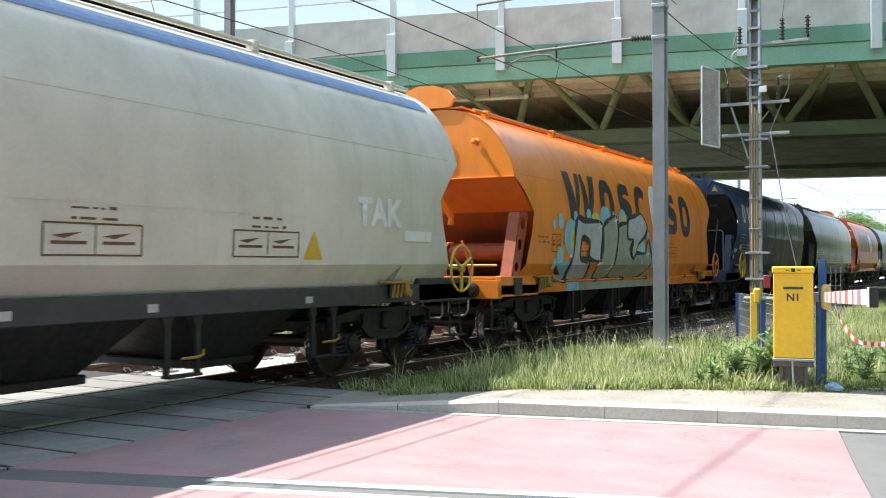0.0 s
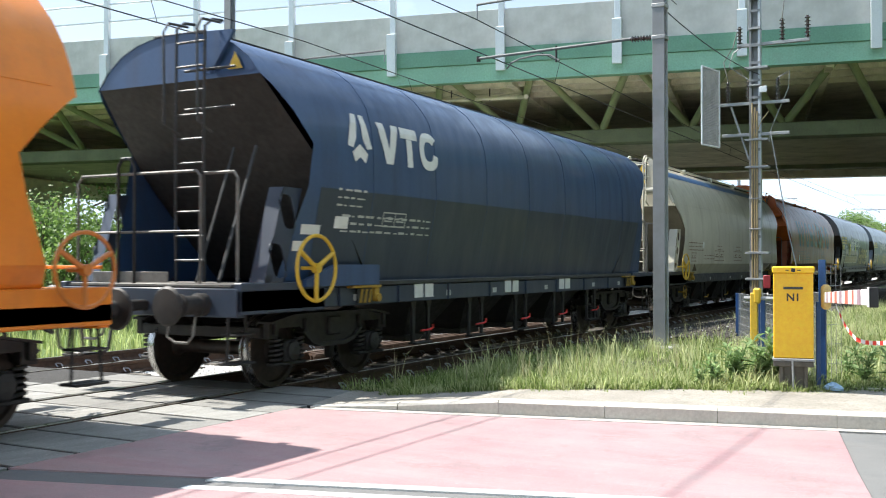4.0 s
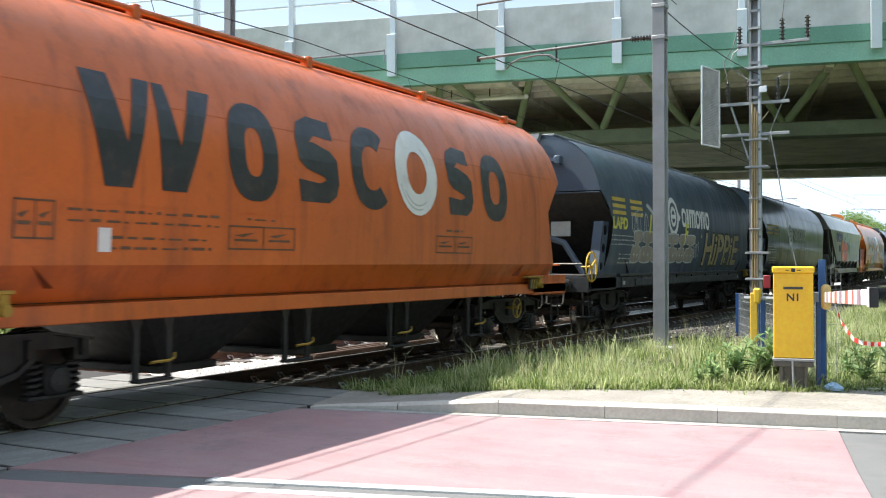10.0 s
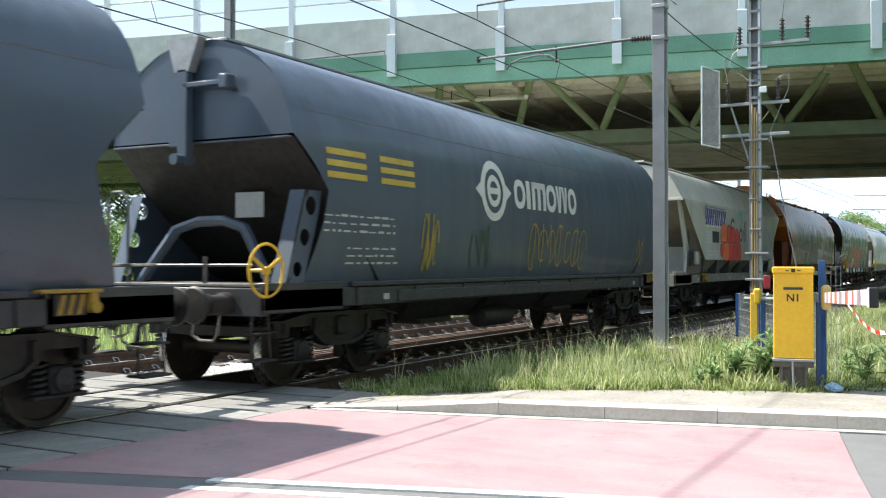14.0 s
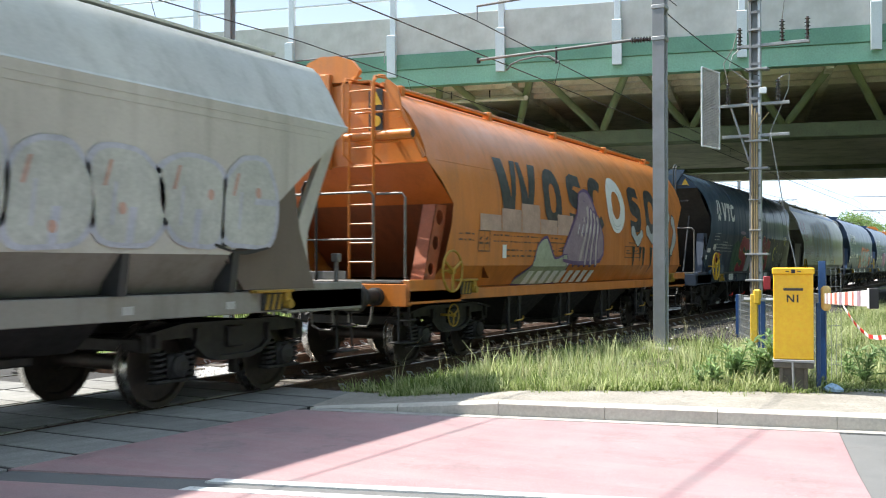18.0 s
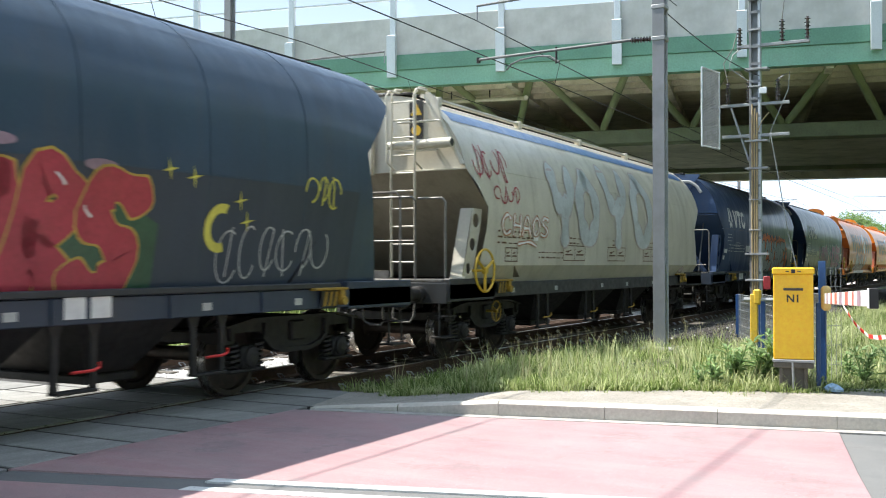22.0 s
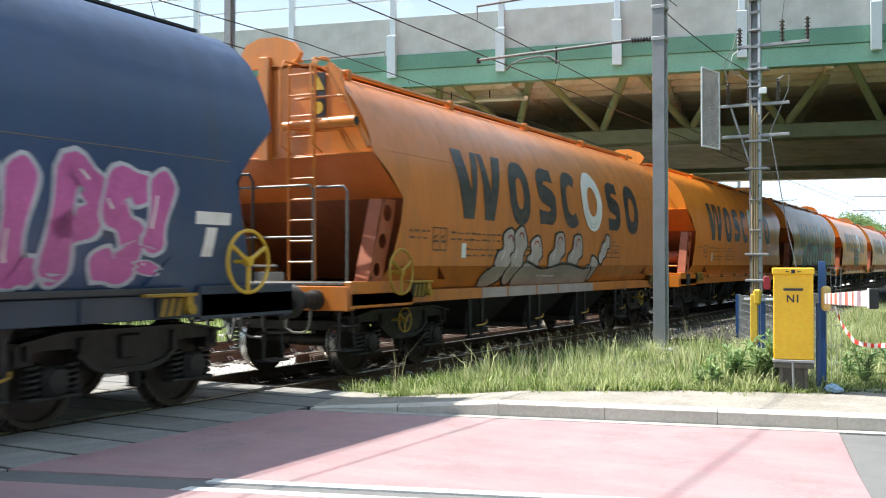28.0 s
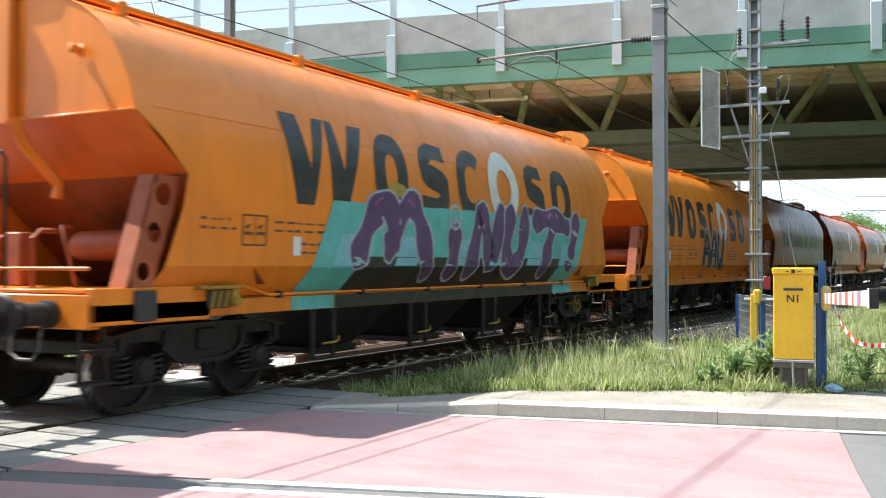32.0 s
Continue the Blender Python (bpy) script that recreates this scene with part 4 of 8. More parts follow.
m1 = mast((16.07, -3.81), "tall grey steel catenary mast on the verge")
cantilever(m1, 0.0, 3.75, 5.22)
for z in (5.2, 6.22, 5.72):
    part("clamp", Solid().box(-0.115, 0.115, -0.115, 0.115, z - 0.035, z + 0.035, 0.01), GALV, m1)
part("band", Solid().box(0.1022, 0.1040, -0.101, 0.101, 4.08, 4.22, 0.0006).box(0.084, 0.104, -0.1040, -0.1005, 4.08, 4.22, 0.0006), POSTGREY, m1, "pale painted band on the flange", smooth=0)
m2 = mast((19.6, 8.3), "grey catenary mast beyond the far track")
cantilever(m2, 0.0, -4.1, 5.45)
m3 = mast((76.0, -3.6), "distant catenary mast under the open sky")
cantilever(m3, 0, 3.6, 5.2)
m4 = mast((78.0, 8.3), "distant catenary mast beyond the far track")
cantilever(m4, 0, -4.1, 5.2)


def wire(name, pts, r, label):
    return tagged(part(name, Solid().tube(pts, r, 5), WIRE), label, "wire", "overhead wires")


def sag(p, q, drop, n=14):
    p, q = Vector(p), Vector(q)
    return [p.lerp(q, i / n) - Vector((0, 0, drop * 4 * (i / n) * (1 - i / n))) for i in range(n + 1)]


for cy, st in ((0.0, 0.15), (4.0, -0.2)):
    supports = [(-44, cy - st), (16.9, cy + st), (76.5, cy - st), (137, cy + st)]
    for a, b in zip(supports, supports[1:]):
        cw = sag((a[0], a[1], 5.60), (b[0], b[1], 5.60), 0.03)
        mw = sag((a[0], cy, 6.14), (b[0], cy, 6.14), 0.30)
        wire("contact_wire", cw, 0.012, "dark contact wire over the track")
        wire("messenger_wire", mw, 0.011, "sagging messenger wire over the track")
        for i in range(1, 14, 2):
            wire("dropper", [mw[i], cw[i]], 0.006, "thin dropper between the overhead wires")
wire("feeder_wire", sag((-44, -3.3, 8.2), (16.07, -3.7, 8.0), 0.9), 0.011, "dark feeder wire along the masts")
# out of view; placed so that its shadow crosses the road
wire("feeder_wire", sag((-60, 0.0, 9.40), (31.0, 0.05, 9.62), 0.12), 0.014, "unseen cable added to cast a shadow on the road")
wire("feeder_wire", sag((16.07, -3.7, 5.85), (23.7, -3.9, 5.85), 0.15), 0.010, "dark feeder wire between the masts")

# the second mast carries switch gear
x2, y2 = 23.7, -3.8
zb = verge_height(x2, y2)
sw = thing("switch_mast", (x2, y2, 0), "grey lattice mast with insulators, cables and a mesh screen", "mast")
part("foot", Solid().box(-0.35, 0.35, -0.35, 0.35, zb - 0.5, zb + 0.08, 0.03), CONCRETE, sw)
for sy in (-0.10, 0.10):
    # again one channel is paler, with its light put into the colour
    part("channel", Solid().box(-0.07, 0.07, sy - 0.03, sy + 0.03, zb, 9.6, 0.006), MASTLIT if sy < 0 else MASTGREY, sw, smooth=0)
for k in range(22):
    part("batten", lambda: Solid().box(-0.075, -0.067, -0.12, 0.12, -0.03, 0.03, 0.002), MASTGREY, sw, at=(0, 0, zb + 0.4 + k * 0.4), key="batten", smooth=0)
for z in (1.15, 1.75, 3.72, 4.35, 6.0):
    part("clamp_plate", Solid().box(-0.14, 0.14, -0.30, 0.22, z - 0.025, z + 0.025, 0.006), GALV, sw, smooth=0)
for k in range(3):
    part("cable_duct", Solid().tube([(-0.11, -0.05 + k * 0.055, zb), (-0.11, -0.05 + k * 0.055, 4.6), (-0.06, -0.05 + k * 0.055, 5.0 + k * 0.1)], 0.02, 6), WOODCABLE, sw, "tan cable duct")
for z, ya, yb in ((5.2, 1.0, -0.75), (4.48, 0.75, -0.75), (6.55, 0.4, -1.2)):
    part("crossarm", Solid().box(-0.05, 0.05, yb, ya, z - 0.035, z + 0.035, 0.006), GALV, sw, "galvanised crossarm", smooth=0)
for y, z in ((0.62, 5.25), (0.15, 5.25), (-0.5, 5.25), (0.35, 6.5), (-0.6, 6.6), (-1.15, 6.6)):
    insulator(sw, (0, y, z), (0, y, z + 0.5), 6, 0.07)
part("brace", Solid().rod((0, 0.15, 3.9), (0, 0.55, 5.15), 0.025, 6), GALV, sw)
part("jumper_cable", Solid().tube([(0, -0.5, 5.75), (0.05, -0.75, 5.9), (0.05, -0.72, 5.5), (0, -0.35, 4.6), (0, -0.3, 4.3)], 0.012, 5), GALV, sw)
part("jumper_cable", Solid().tube([(0, 0.15, 5.75), (0.0, 0.6, 6.1), (0, 0.5, 6.4), (0, 0.35, 6.5)], 0.012, 5), GALV, sw)
part("guy_cable", Solid().tube([(-0.1, -0.35, 4.5), (-0.2, -0.75, 2.2), (-0.2, -0.95, 1.3)], 0.012, 5), GALV, sw)
part("jumper_cable", Solid().tube([(0, 0.62, 5.75), (0.0, 0.72, 6.2), (0, 0.5, 6.55), (0, 0.4, 6.9)], 0.012, 5), TUBE, sw)
part("jumper_cable", Solid().tube([(0, -0.6, 7.1), (0.0, -0.72, 8.2), (0, -0.4, 9.4)], 0.010, 5), TUBE, sw)
part("jumper_cable", Solid().tube([(0, -0.3, 5.0), (-0.05, -0.15, 4.8), (-0.1, 0.0, 4.4), (-0.1, 0.02, 3.8)], 0.014, 5), WOODCABLE, sw, "tan cable bent to the duct")
for k, z in enumerate((2.3, 3.0, 5.6, 6.9, 7.6)):
    part("strap", Solid().box(-0.135, 0.08, -0.135, 0.135, z - 0.015, z + 0.015, 0.004), GALV, sw, smooth=0)
part("junction_box", Solid().box(-0.16, -0.08, -0.28, -0.12, 5.42, 5.56, 0.01), POSTGREY, sw, "pale junction box", smooth=0)
# perforated screen at the end of the crossarm
SA, SB = Vector((-1.0, 0.98, 0)), Vector((-0.1, 0.80, 0))
def on_screen(u, z):
    return SA.lerp(SB, u) + Vector((0, 0, z))
fr = Solid()
for p, q in ((on_screen(0, 4.2), on_screen(0, 5.98)), (on_screen(1, 4.2), on_screen(1, 5.98)), (on_screen(0, 4.2), on_screen(1, 4.2)), (on_screen(0, 5.98), on_screen(1, 5.98))):
    fr.rod(p, q, 0.022, 6)
scr = part("screen_frame", fr, POSTGREY, sw, "light grey mesh screen frame", smooth=0)
mesh_s = Solid()
for i in range(26):
    mesh_s.rod(on_screen((i + 0.5) / 26, 4.2), on_screen((i + 0.5) / 26, 5.98), 0.0065, 4)
for i in range(50):
    mesh_s.rod(on_screen(0, 4.2 + (i + 0.5) * 0.0356), on_screen(1, 4.2 + (i + 0.5) * 0.0356), 0.0065, 4)
part("screen_mesh", mesh_s, GALV, scr, smooth=0)
part("back_plate", Solid().box(0.03, 0.06, -0.09, 0.09, zb, 9.6, 0.004), MASTGREY, sw, smooth=0)
tagged(part("signal_plate", Solid().box(22.9, 22.95, -4.26, -4.11, 0.96, 1.25, 0.01), SPRAY["dark red"]), "dark red warning plate beside the switch mast", "sign")
# ---- cabinet, fence and barrier by the road ----
CT = math.degrees(math.atan2(KOUT.y, KOUT.x)) - 4
cz = verge_height(11.27, -6.68)
cab = thing("signal_cabinet", (11.30, -6.665, cz), "yellow enamel signal cabinet on a grey plinth", "cabinet", turn=CT)
part("plinth", Solid().box(0.02, 0.30, -0.145, 0.145, -0.1, 0.30, 0.012).box(-0.012, 0.02, -0.145, -0.105, -0.05, 0.30, 0.006).box(-0.012, 0.02, 0.105, 0.145, -0.05, 0.30, 0.006), SLEEPER, cab, "grey concrete plinth", smooth=0)
part("plinth_cap", Solid().box(-0.03, 0.34, -0.205, 0.205, 0.255, 0.315, 0.008), SLEEPER, cab, smooth=0)
part("base_frame", Solid().box(-0.035, 0.345, -0.215, 0.215, 0.315, 0.345, 0.006), GALV, cab, smooth=0)
part("cable", Solid().rod((-0.02, 0.0, 0.0), (-0.025, 0.01, 0.32), 0.014, 8), GALV, cab)
body = part("case", Solid().box(0.0, 0.33, -0.205, 0.205, 0.346, 1.27, 0.006), CABINET, cab, smooth=0)
part("door", Solid().box(-0.022, -0.001, -0.202, 0.202, 0.352, 1.262, 0.006), CABINET, cab, "flat yellow cabinet door", smooth=0)
part("lid", Solid().box(-0.045, 0.36, -0.217, 0.217, 1.262, 1.335, 0.012), CABINET, cab, smooth=0)
part("lock", Solid().box(-0.052, -0.045, -0.02, 0.02, 1.275, 1.315, 0.003), BLACK, cab, smooth=0)
for y in (-0.06, 0.06):
    part("vent_slot", Solid().box(-0.049, -0.045, y - 0.018, y + 0.018, 1.288, 1.298, 0.001), BLACK, cab, smooth=0)
part("handle", Solid().box(-0.03, -0.0225, -0.10, 0.10, 1.088, 1.115, 0.004), GREYFRAME, cab, "dark slot handle", smooth=0)


def lettering(text, size, offset=0.0):
    """Outline letters of the built-in font as a flat mesh in x and y."""
    cu = bpy.data.curves.new("lettering", "FONT")
    cu.body, cu.size, cu.offset, cu.align_x, cu.resolution_u = text, size, offset, "CENTER", 3
    ob = bpy.data.objects.new("lettering", cu)
    scene.collection.objects.link(ob)
    me = bpy.data.meshes.new_from_object(ob.evaluated_get(bpy.context.evaluated_depsgraph_get()))
    bpy.data.objects.remove(ob)
    bpy.data.curves.remove(cu)
    return me


me = lettering("N1", 0.112, 0.003)
me.transform(Matrix.Translation((-0.0235, 0, 0.965)) @ Matrix.Rotation(radians(-90), 4, "Z") @ Matrix.Rotation(radians(90), 4, "X"))
me.materials.append(BLACK)
part("lettering", me, BLACK, cab, "black characters N1")

slab("pavement", [(11.55, -6.35), (12.15, -6.6), (12.6, -9.5), (11.95, -9.5)], 0.02, 0.168, CONCRETE, "pale concrete slab behind the cabinet")
bag = thing("plastic_bag", (11.45, -7.05, verge_height(11.45, -7.05) + 0.01), "crumpled pale blue plastic bag by the post", "bag")
s = Solid()
rg = random.Random(5)
s.turned([(0.02, 0.075), (0.06, 0.06), (0.085, 0.03), (0.08, 0.0)], 9, "z")
s.v = [(x * rg.uniform(0.7, 1.35), y * rg.uniform(0.7, 1.5), z * rg.uniform(0.7, 1.2)) for x, y, z in s.v]
part("bag", s, BAGBLUE, bag, smooth=0)

fence = thing("mesh_fence", (0, 0, 0), "grey wire mesh fence on blue posts", "fence")
posts = [(11.75, -6.90, 1.40, 0.037), (14.0, -6.25, 0.95, 0.03), (16.2, -5.35, 0.9, 0.03), (18.6, -4.5, 0.85, 0.04)]
for x, y, h, w in posts:
    z = verge_height(x, y)
    part("post", Solid().box(x - w, x + w, y - w, y + w, z - 0.1, z + h, 0.004), FENCEBLUE, fence, "blue steel fence post", smooth=0)
for (xa, ya), (xb, yb), h in (((11.75, -6.9), (14.0, -6.25), 1.0), ((14.0, -6.25), (16.2, -5.35), 0.88), ((16.2, -5.35), (18.6, -4.5), 0.82), ((11.8, -6.93), (12.0, -7.06), 1.3)):
    pa, pb = Vector((xa, ya, verge_height(xa, ya) + 0.03)), Vector((xb, yb, verge_height(xb, yb) + 0.03))
    L = (pb - pa).length
    s = Solid()
    nv = max(3, int(L / 0.06))
    for i in range(nv + 1):
        p = pa.lerp(pb, i / nv)
        s.rod(p, p + Vector((0, 0, h)), 0.003, 4)
    for j in range(7):
        s.rod(pa + Vector((0, 0, h * j / 6)), pb + Vector((0, 0, h * j / 6)), 0.004, 4)
    part("mesh_panel", s, GALV, fence, smooth=0)

gate = thing("barrier_boom", (11.488, -6.973, 0), "lowered red and white striped barrier boom with a black tip", "barrier", turn=math.degrees(math.atan2(-0.883, -4.324)))
RISE = math.radians(1.9)
tilt = Matrix.Translation((0, 0, 1.148)) @ Matrix.Rotation(-RISE, 4, "Y")
part("boom", Solid().box(0.05, 4.36, -0.024, 0.024, -0.056, 0.056, 0.006), DECAL_WHITE, gate, "white barrier boom", at=tilt, smooth=0)
for k, (x0, w) in enumerate(((0.42, 0.20), (0.98, 0.22), (1.50, 0.24), (2.02, 0.25), (2.58, 0.27), (3.20, 0.13), (3.62, 0.22))):
    part("boom_stripe", Solid().box(x0, x0 + w, -0.0265, 0.0265, -0.0545, 0.0545, 0.001), SPRAY["faded red"] if k % 3 else SPRAY["dusty lilac"], gate, "faded red stripe", at=tilt, smooth=0)
part("tip", Solid().box(4.361, 4.45, -0.028, 0.028, -0.068, 0.068, 0.006), BLACK, gate, "black boom tip", at=tilt, smooth=0)
part("tip_edge", Solid().box(4.40, 4.46, -0.038, -0.029, -0.066, 0.066, 0.003), DECAL_WHITE, gate, at=tilt, smooth=0)
part("bracket", Solid().box(-0.10, 0.05, -0.05, 0.05, -0.13, 0.14, 0.03), plain("pale yellow enamel", (0.62, 0.44, 0.16)), gate, "pale yellow boom clamp", at=tilt)
part("drive_post", Solid().box(-0.10, -0.03, -0.10, -0.055, -0.1, 1.10, 0.006), FENCEBLUE, gate, smooth=0)

cw = thing("counterweight_arm", (14.5, -5.63, 0), "yellow barrier counterweight arm beside the fence", "barrier")
part("arm", Solid().box(-0.04, 0.04, -0.03, 0.07, 0.42, 1.1, 0.01), YELLOW, cw, smooth=0)
part("weight", Solid().box(-0.05, 0.05, -0.075, 0.03, 0.95, 1.17, 0.025), YELLOW, cw, smooth=0)
part("axle", Solid().rod((0, -0.5, 1.02), (0, 0.16, 1.02), 0.03, 8), GALV, cw)
part("stand", Solid().box(-0.03, 0.03, -0.13, -0.07, -0.1, 1.0, 0.006), FENCEBLUE, cw, smooth=0)

TAPE_AT = (11.10, -7.11, 1.088)
tape = thing("barrier_tape", TAPE_AT, "sagging red and white striped barrier tape", "tape")
pts = [Vector(p) for p in ((0, 0, 0), (-0.05, -0.04, -0.09), (-0.15, -0.09, -0.18), (-0.24, -0.15, -0.26), (-0.39, -0.23, -0.33), (-0.53, -0.33, -0.35), (-0.77, -0.45, -0.34), (-0.96, -0.56, -0.32), (-1.53, -0.93, -0.21), (-2.31, -1.44, 0.03))]
fine = []
for a, b in zip(pts, pts[1:]):
    m = max(1, round((b - a).length / 0.085))
    fine += [a.lerp(b, i / m) for i in range(m)]
fine.append(pts[-1])
for i, (a, b) in enumerate(zip(fine, fine[1:])):
    s = Solid().add([a + Vector((0, 0, 0.02)), b + Vector((0, 0, 0.02)), b - Vector((0.01, 0, 0.02)), a - Vector((0.01, 0, 0.02))], [(0, 1, 2, 3)])
    s.add([a + Vector((0.003, 0, 0.02)), b + Vector((0.003, 0, 0.02)), b - Vector((0.007, 0, 0.02)), a - Vector((0.007, 0, 0.02))], [(3, 2, 1, 0)])
    part("stripe", s, SIGNRED if i % 2 else DECAL_WHITE, tape, smooth=0)

# ---- the train ----
PROFILES = {
    "round": [(1.26, 1.14), (1.375, 1.33), (1.488, 1.50), (1.50, 1.75), (1.515, 2.10), (1.51, 2.43), (1.485, 2.75), (1.44, 3.0), (1.37, 3.25), (1.27, 3.48), (1.13, 3.70), (0.95, 3.90), (0.73, 4.06), (0.48, 4.17), (0.24, 4.22), (0, 4.24)],
    "drum": [(1.30, 1.14), (1.40, 1.40), (1.46, 1.70), (1.495, 2.05), (1.50, 2.40), (1.49, 2.70), (1.45, 3.04), (1.38, 3.32), (1.27, 3.58), (1.12, 3.80), (0.92, 3.99), (0.68, 4.13), (0.44, 4.21), (0.22, 4.25), (0, 4.26)],
    "tall": [(1.25, 1.16), (1.315, 1.50), (1.405, 2.0), (1.488, 2.43), (1.48, 2.95), (1.44, 3.30), (1.36, 3.55), (1.28, 3.68), (1.12, 3.88), (0.90, 4.05), (0.66, 4.16), (0.42, 4.22), (0.2, 4.245), (0, 4.25)],
    "flat": [(1.50, 1.62), (1.50, 2.2), (1.50, 2.8), (1.50, 3.22), (1.46, 3.25), (1.36, 3.42), (1.22, 3.68), (1.06, 3.92), (0.95, 4.02), (0.6, 4.12), (0.3, 4.17), (0, 4.19)],
}


def side_y(prof, z):
    for (ya, za), (yb, zb2) in zip(prof, prof[1:]):
        if z <= zb2:
            t = max(0.0, (z - za) / (zb2 - za))
            return ya + (yb - ya) * t
    return 0.0


def outline(kind, h, z):
    """Half the body's length at a height."""
    if kind == "flat":
        return h if z >= 3.22 else h - 2.22 * (3.22 - z) / 1.6
    if kind == "tall":
        pts = [(1.16, h - 0.25), (2.35, h - 0.62), (2.65, h - 0.76), (2.95, h - 0.76), (3.30, h - 0.42), (3.68, h)]
    else:
        pts = [(1.14, h - 0.22), (2.10, h - 0.58), (2.43, h - 0.65), (2.60, h - 0.52), (3.0, h)]
    if z >= pts[-1][0]:
        return h
    for (a, xa), (b, xb) in zip(pts, pts[1:]):
        if z <= b:
            return xa + (xb - xa) * max(0, (z - a) / (b - a))
    return h


def shell(kind, h):
    prof = PROFILES[kind]
    ring = [(-y, z) for y, z in prof] + [(y, z) for y, z in prof[-2::-1]]
    cols = 12
    vs, fs = [], []
    for y, z in ring:
        X = outline(kind, h, z)
        vs += [(-X + 2 * X * i / cols, y, z) for i in range(cols + 1)]
    n = cols + 1
    for j in range(len(ring) - 1):
        fs += [(j * n + i, j * n + i + 1, (j + 1) * n + i + 1, (j + 1) * n + i) for i in range(cols)]
    return Solid().add(vs, fs)


def end_panel(kind, h, sg, zc):
    prof = [p for p in PROFILES[kind] if p[1] >= zc - 1e-6]
    ring = [(-y, z) for y, z in prof] + [(y, z) for y, z in prof[-2::-1]]
    x = sg * (h - 0.012)
    return Solid().add([(x, y * 0.995, z - 0.004) for y, z in ring], [tuple(range(len(ring)))])


def slope(kind, h, sg, za, xa, zb2, xb):
    ya, yb = side_y(PROFILES[kind], max(za, 1.62)) - 0.012, side_y(PROFILES[kind], max(zb2, 1.62)) - 0.012
    return Solid().add([(sg * xa, -ya, za), (sg * xa, ya, za), (sg * xb, yb, zb2), (sg * xb, -yb, zb2)], [(0, 1, 2, 3)])


def wheelset_mesh():
    if "wheelset" in MESHES:
        return MESHES["wheelset"]
    prof = [(0.075, -1.02), (0.075, -0.86), (0.10, -0.84), (0.13, -0.83), (0.16, -0.80), (0.38, -0.775), (0.395, -0.82), (0.453, -0.822), (0.46, -0.76), (0.46, -0.72), (0.488, -0.705), (0.488, -0.69), (0.47, -0.685),
            (0.395, -0.69), (0.38, -0.73), (0.14, -0.72), (0.10, -0.67), (0.085, -0.6), (0.085, 0)]
    prof = prof + [(r, -t) for r, t in prof[-2::-1]]
    me = Solid().turned(prof, 32, "y").mesh("wheelset", WHEEL, 35)
    me.materials.append(TREAD)
    for p in me.polygons:
        c = p.center
        if abs(c.y) < 0.83 and math.hypot(c.x, c.z) > 0.44 and abs(p.normal.y) < 0.8:
            p.material_index = 1
    MESHES["wheelset"] = me
    return me


def bogie_bolster():
    s = Solid().box(-0.3, 0.3, -0.96, 0.96, 0.66, 0.9, 0.03)
    s.box(-1.3, 1.3, -0.10, 0.10, 0.68, 0.76, 0.02)
    for x in (-1.27, 1.27):
        s.box(x - 0.05, x + 0.05, -0.96, 0.96, 0.62, 0.76, 0.015)
    return s


def side_frame():
    pr = [(-1.30, 0.62), (-1.30, 0.80), (-0.85, 0.87), (0.85, 0.87), (1.30, 0.80), (1.30, 0.62), (1.12, 0.62), (1.12, 0.74), (0.68, 0.74), (0.60, 0.66), (0.44, 0.54), (0.25, 0.49), (-0.25, 0.49), (-0.44, 0.54), (-0.60, 0.66), (-0.68, 0.74), (-1.12, 0.74), (-1.12, 0.62)]
    s = Solid().prism(pr, "y", -0.04, 0.04)
    s.prism([(-1.31, 0.80), (-0.85, 0.875), (0.85, 0.875), (1.31, 0.80), (1.31, 0.825), (0.85, 0.90), (-0.85, 0.90), (-1.31, 0.825)], "y", -0.10, 0.10)
    s.prism([(-0.64, 0.70), (-0.46, 0.57), (-0.25, 0.52), (0.25, 0.52), (0.46, 0.57), (0.64, 0.70), (0.66, 0.66), (0.47, 0.52), (0.26, 0.465), (-0.26, 0.465), (-0.47, 0.52), (-0.66, 0.66)], "y", -0.085, 0.085)
    s.box(-0.13, 0.13, -0.10, 0.10, 0.60, 0.84, 0.02)
    for x in (-1.2, -0.6, 0.6, 1.2):
        s.box(x - 0.03, x + 0.03, -0.09, 0.09, 0.66, 0.84, 0.01)
    return s


def spring_coil():
    pts = [(0.070 * math.cos(i * 0.9), 0.070 * math.sin(i * 0.9), -0.14 + i * 0.0082) for i in range(36)]
    return Solid().tube(pts, 0.020, 5)


def axle_box():
    s = Solid().box(-0.135, 0.135, -0.09, 0.09, -0.14, 0.13, 0.03)
    s.box(-0.31, 0.31, -0.075, 0.075, -0.17, -0.13, 0.01)
    s.turned([(0.10, -0.13), (0.115, -0.12), (0.12, -0.085)], 14, "y")
    s.box(-0.05, 0.05, -0.135, -0.12, -0.05, 0.05, 0.006)
    return s


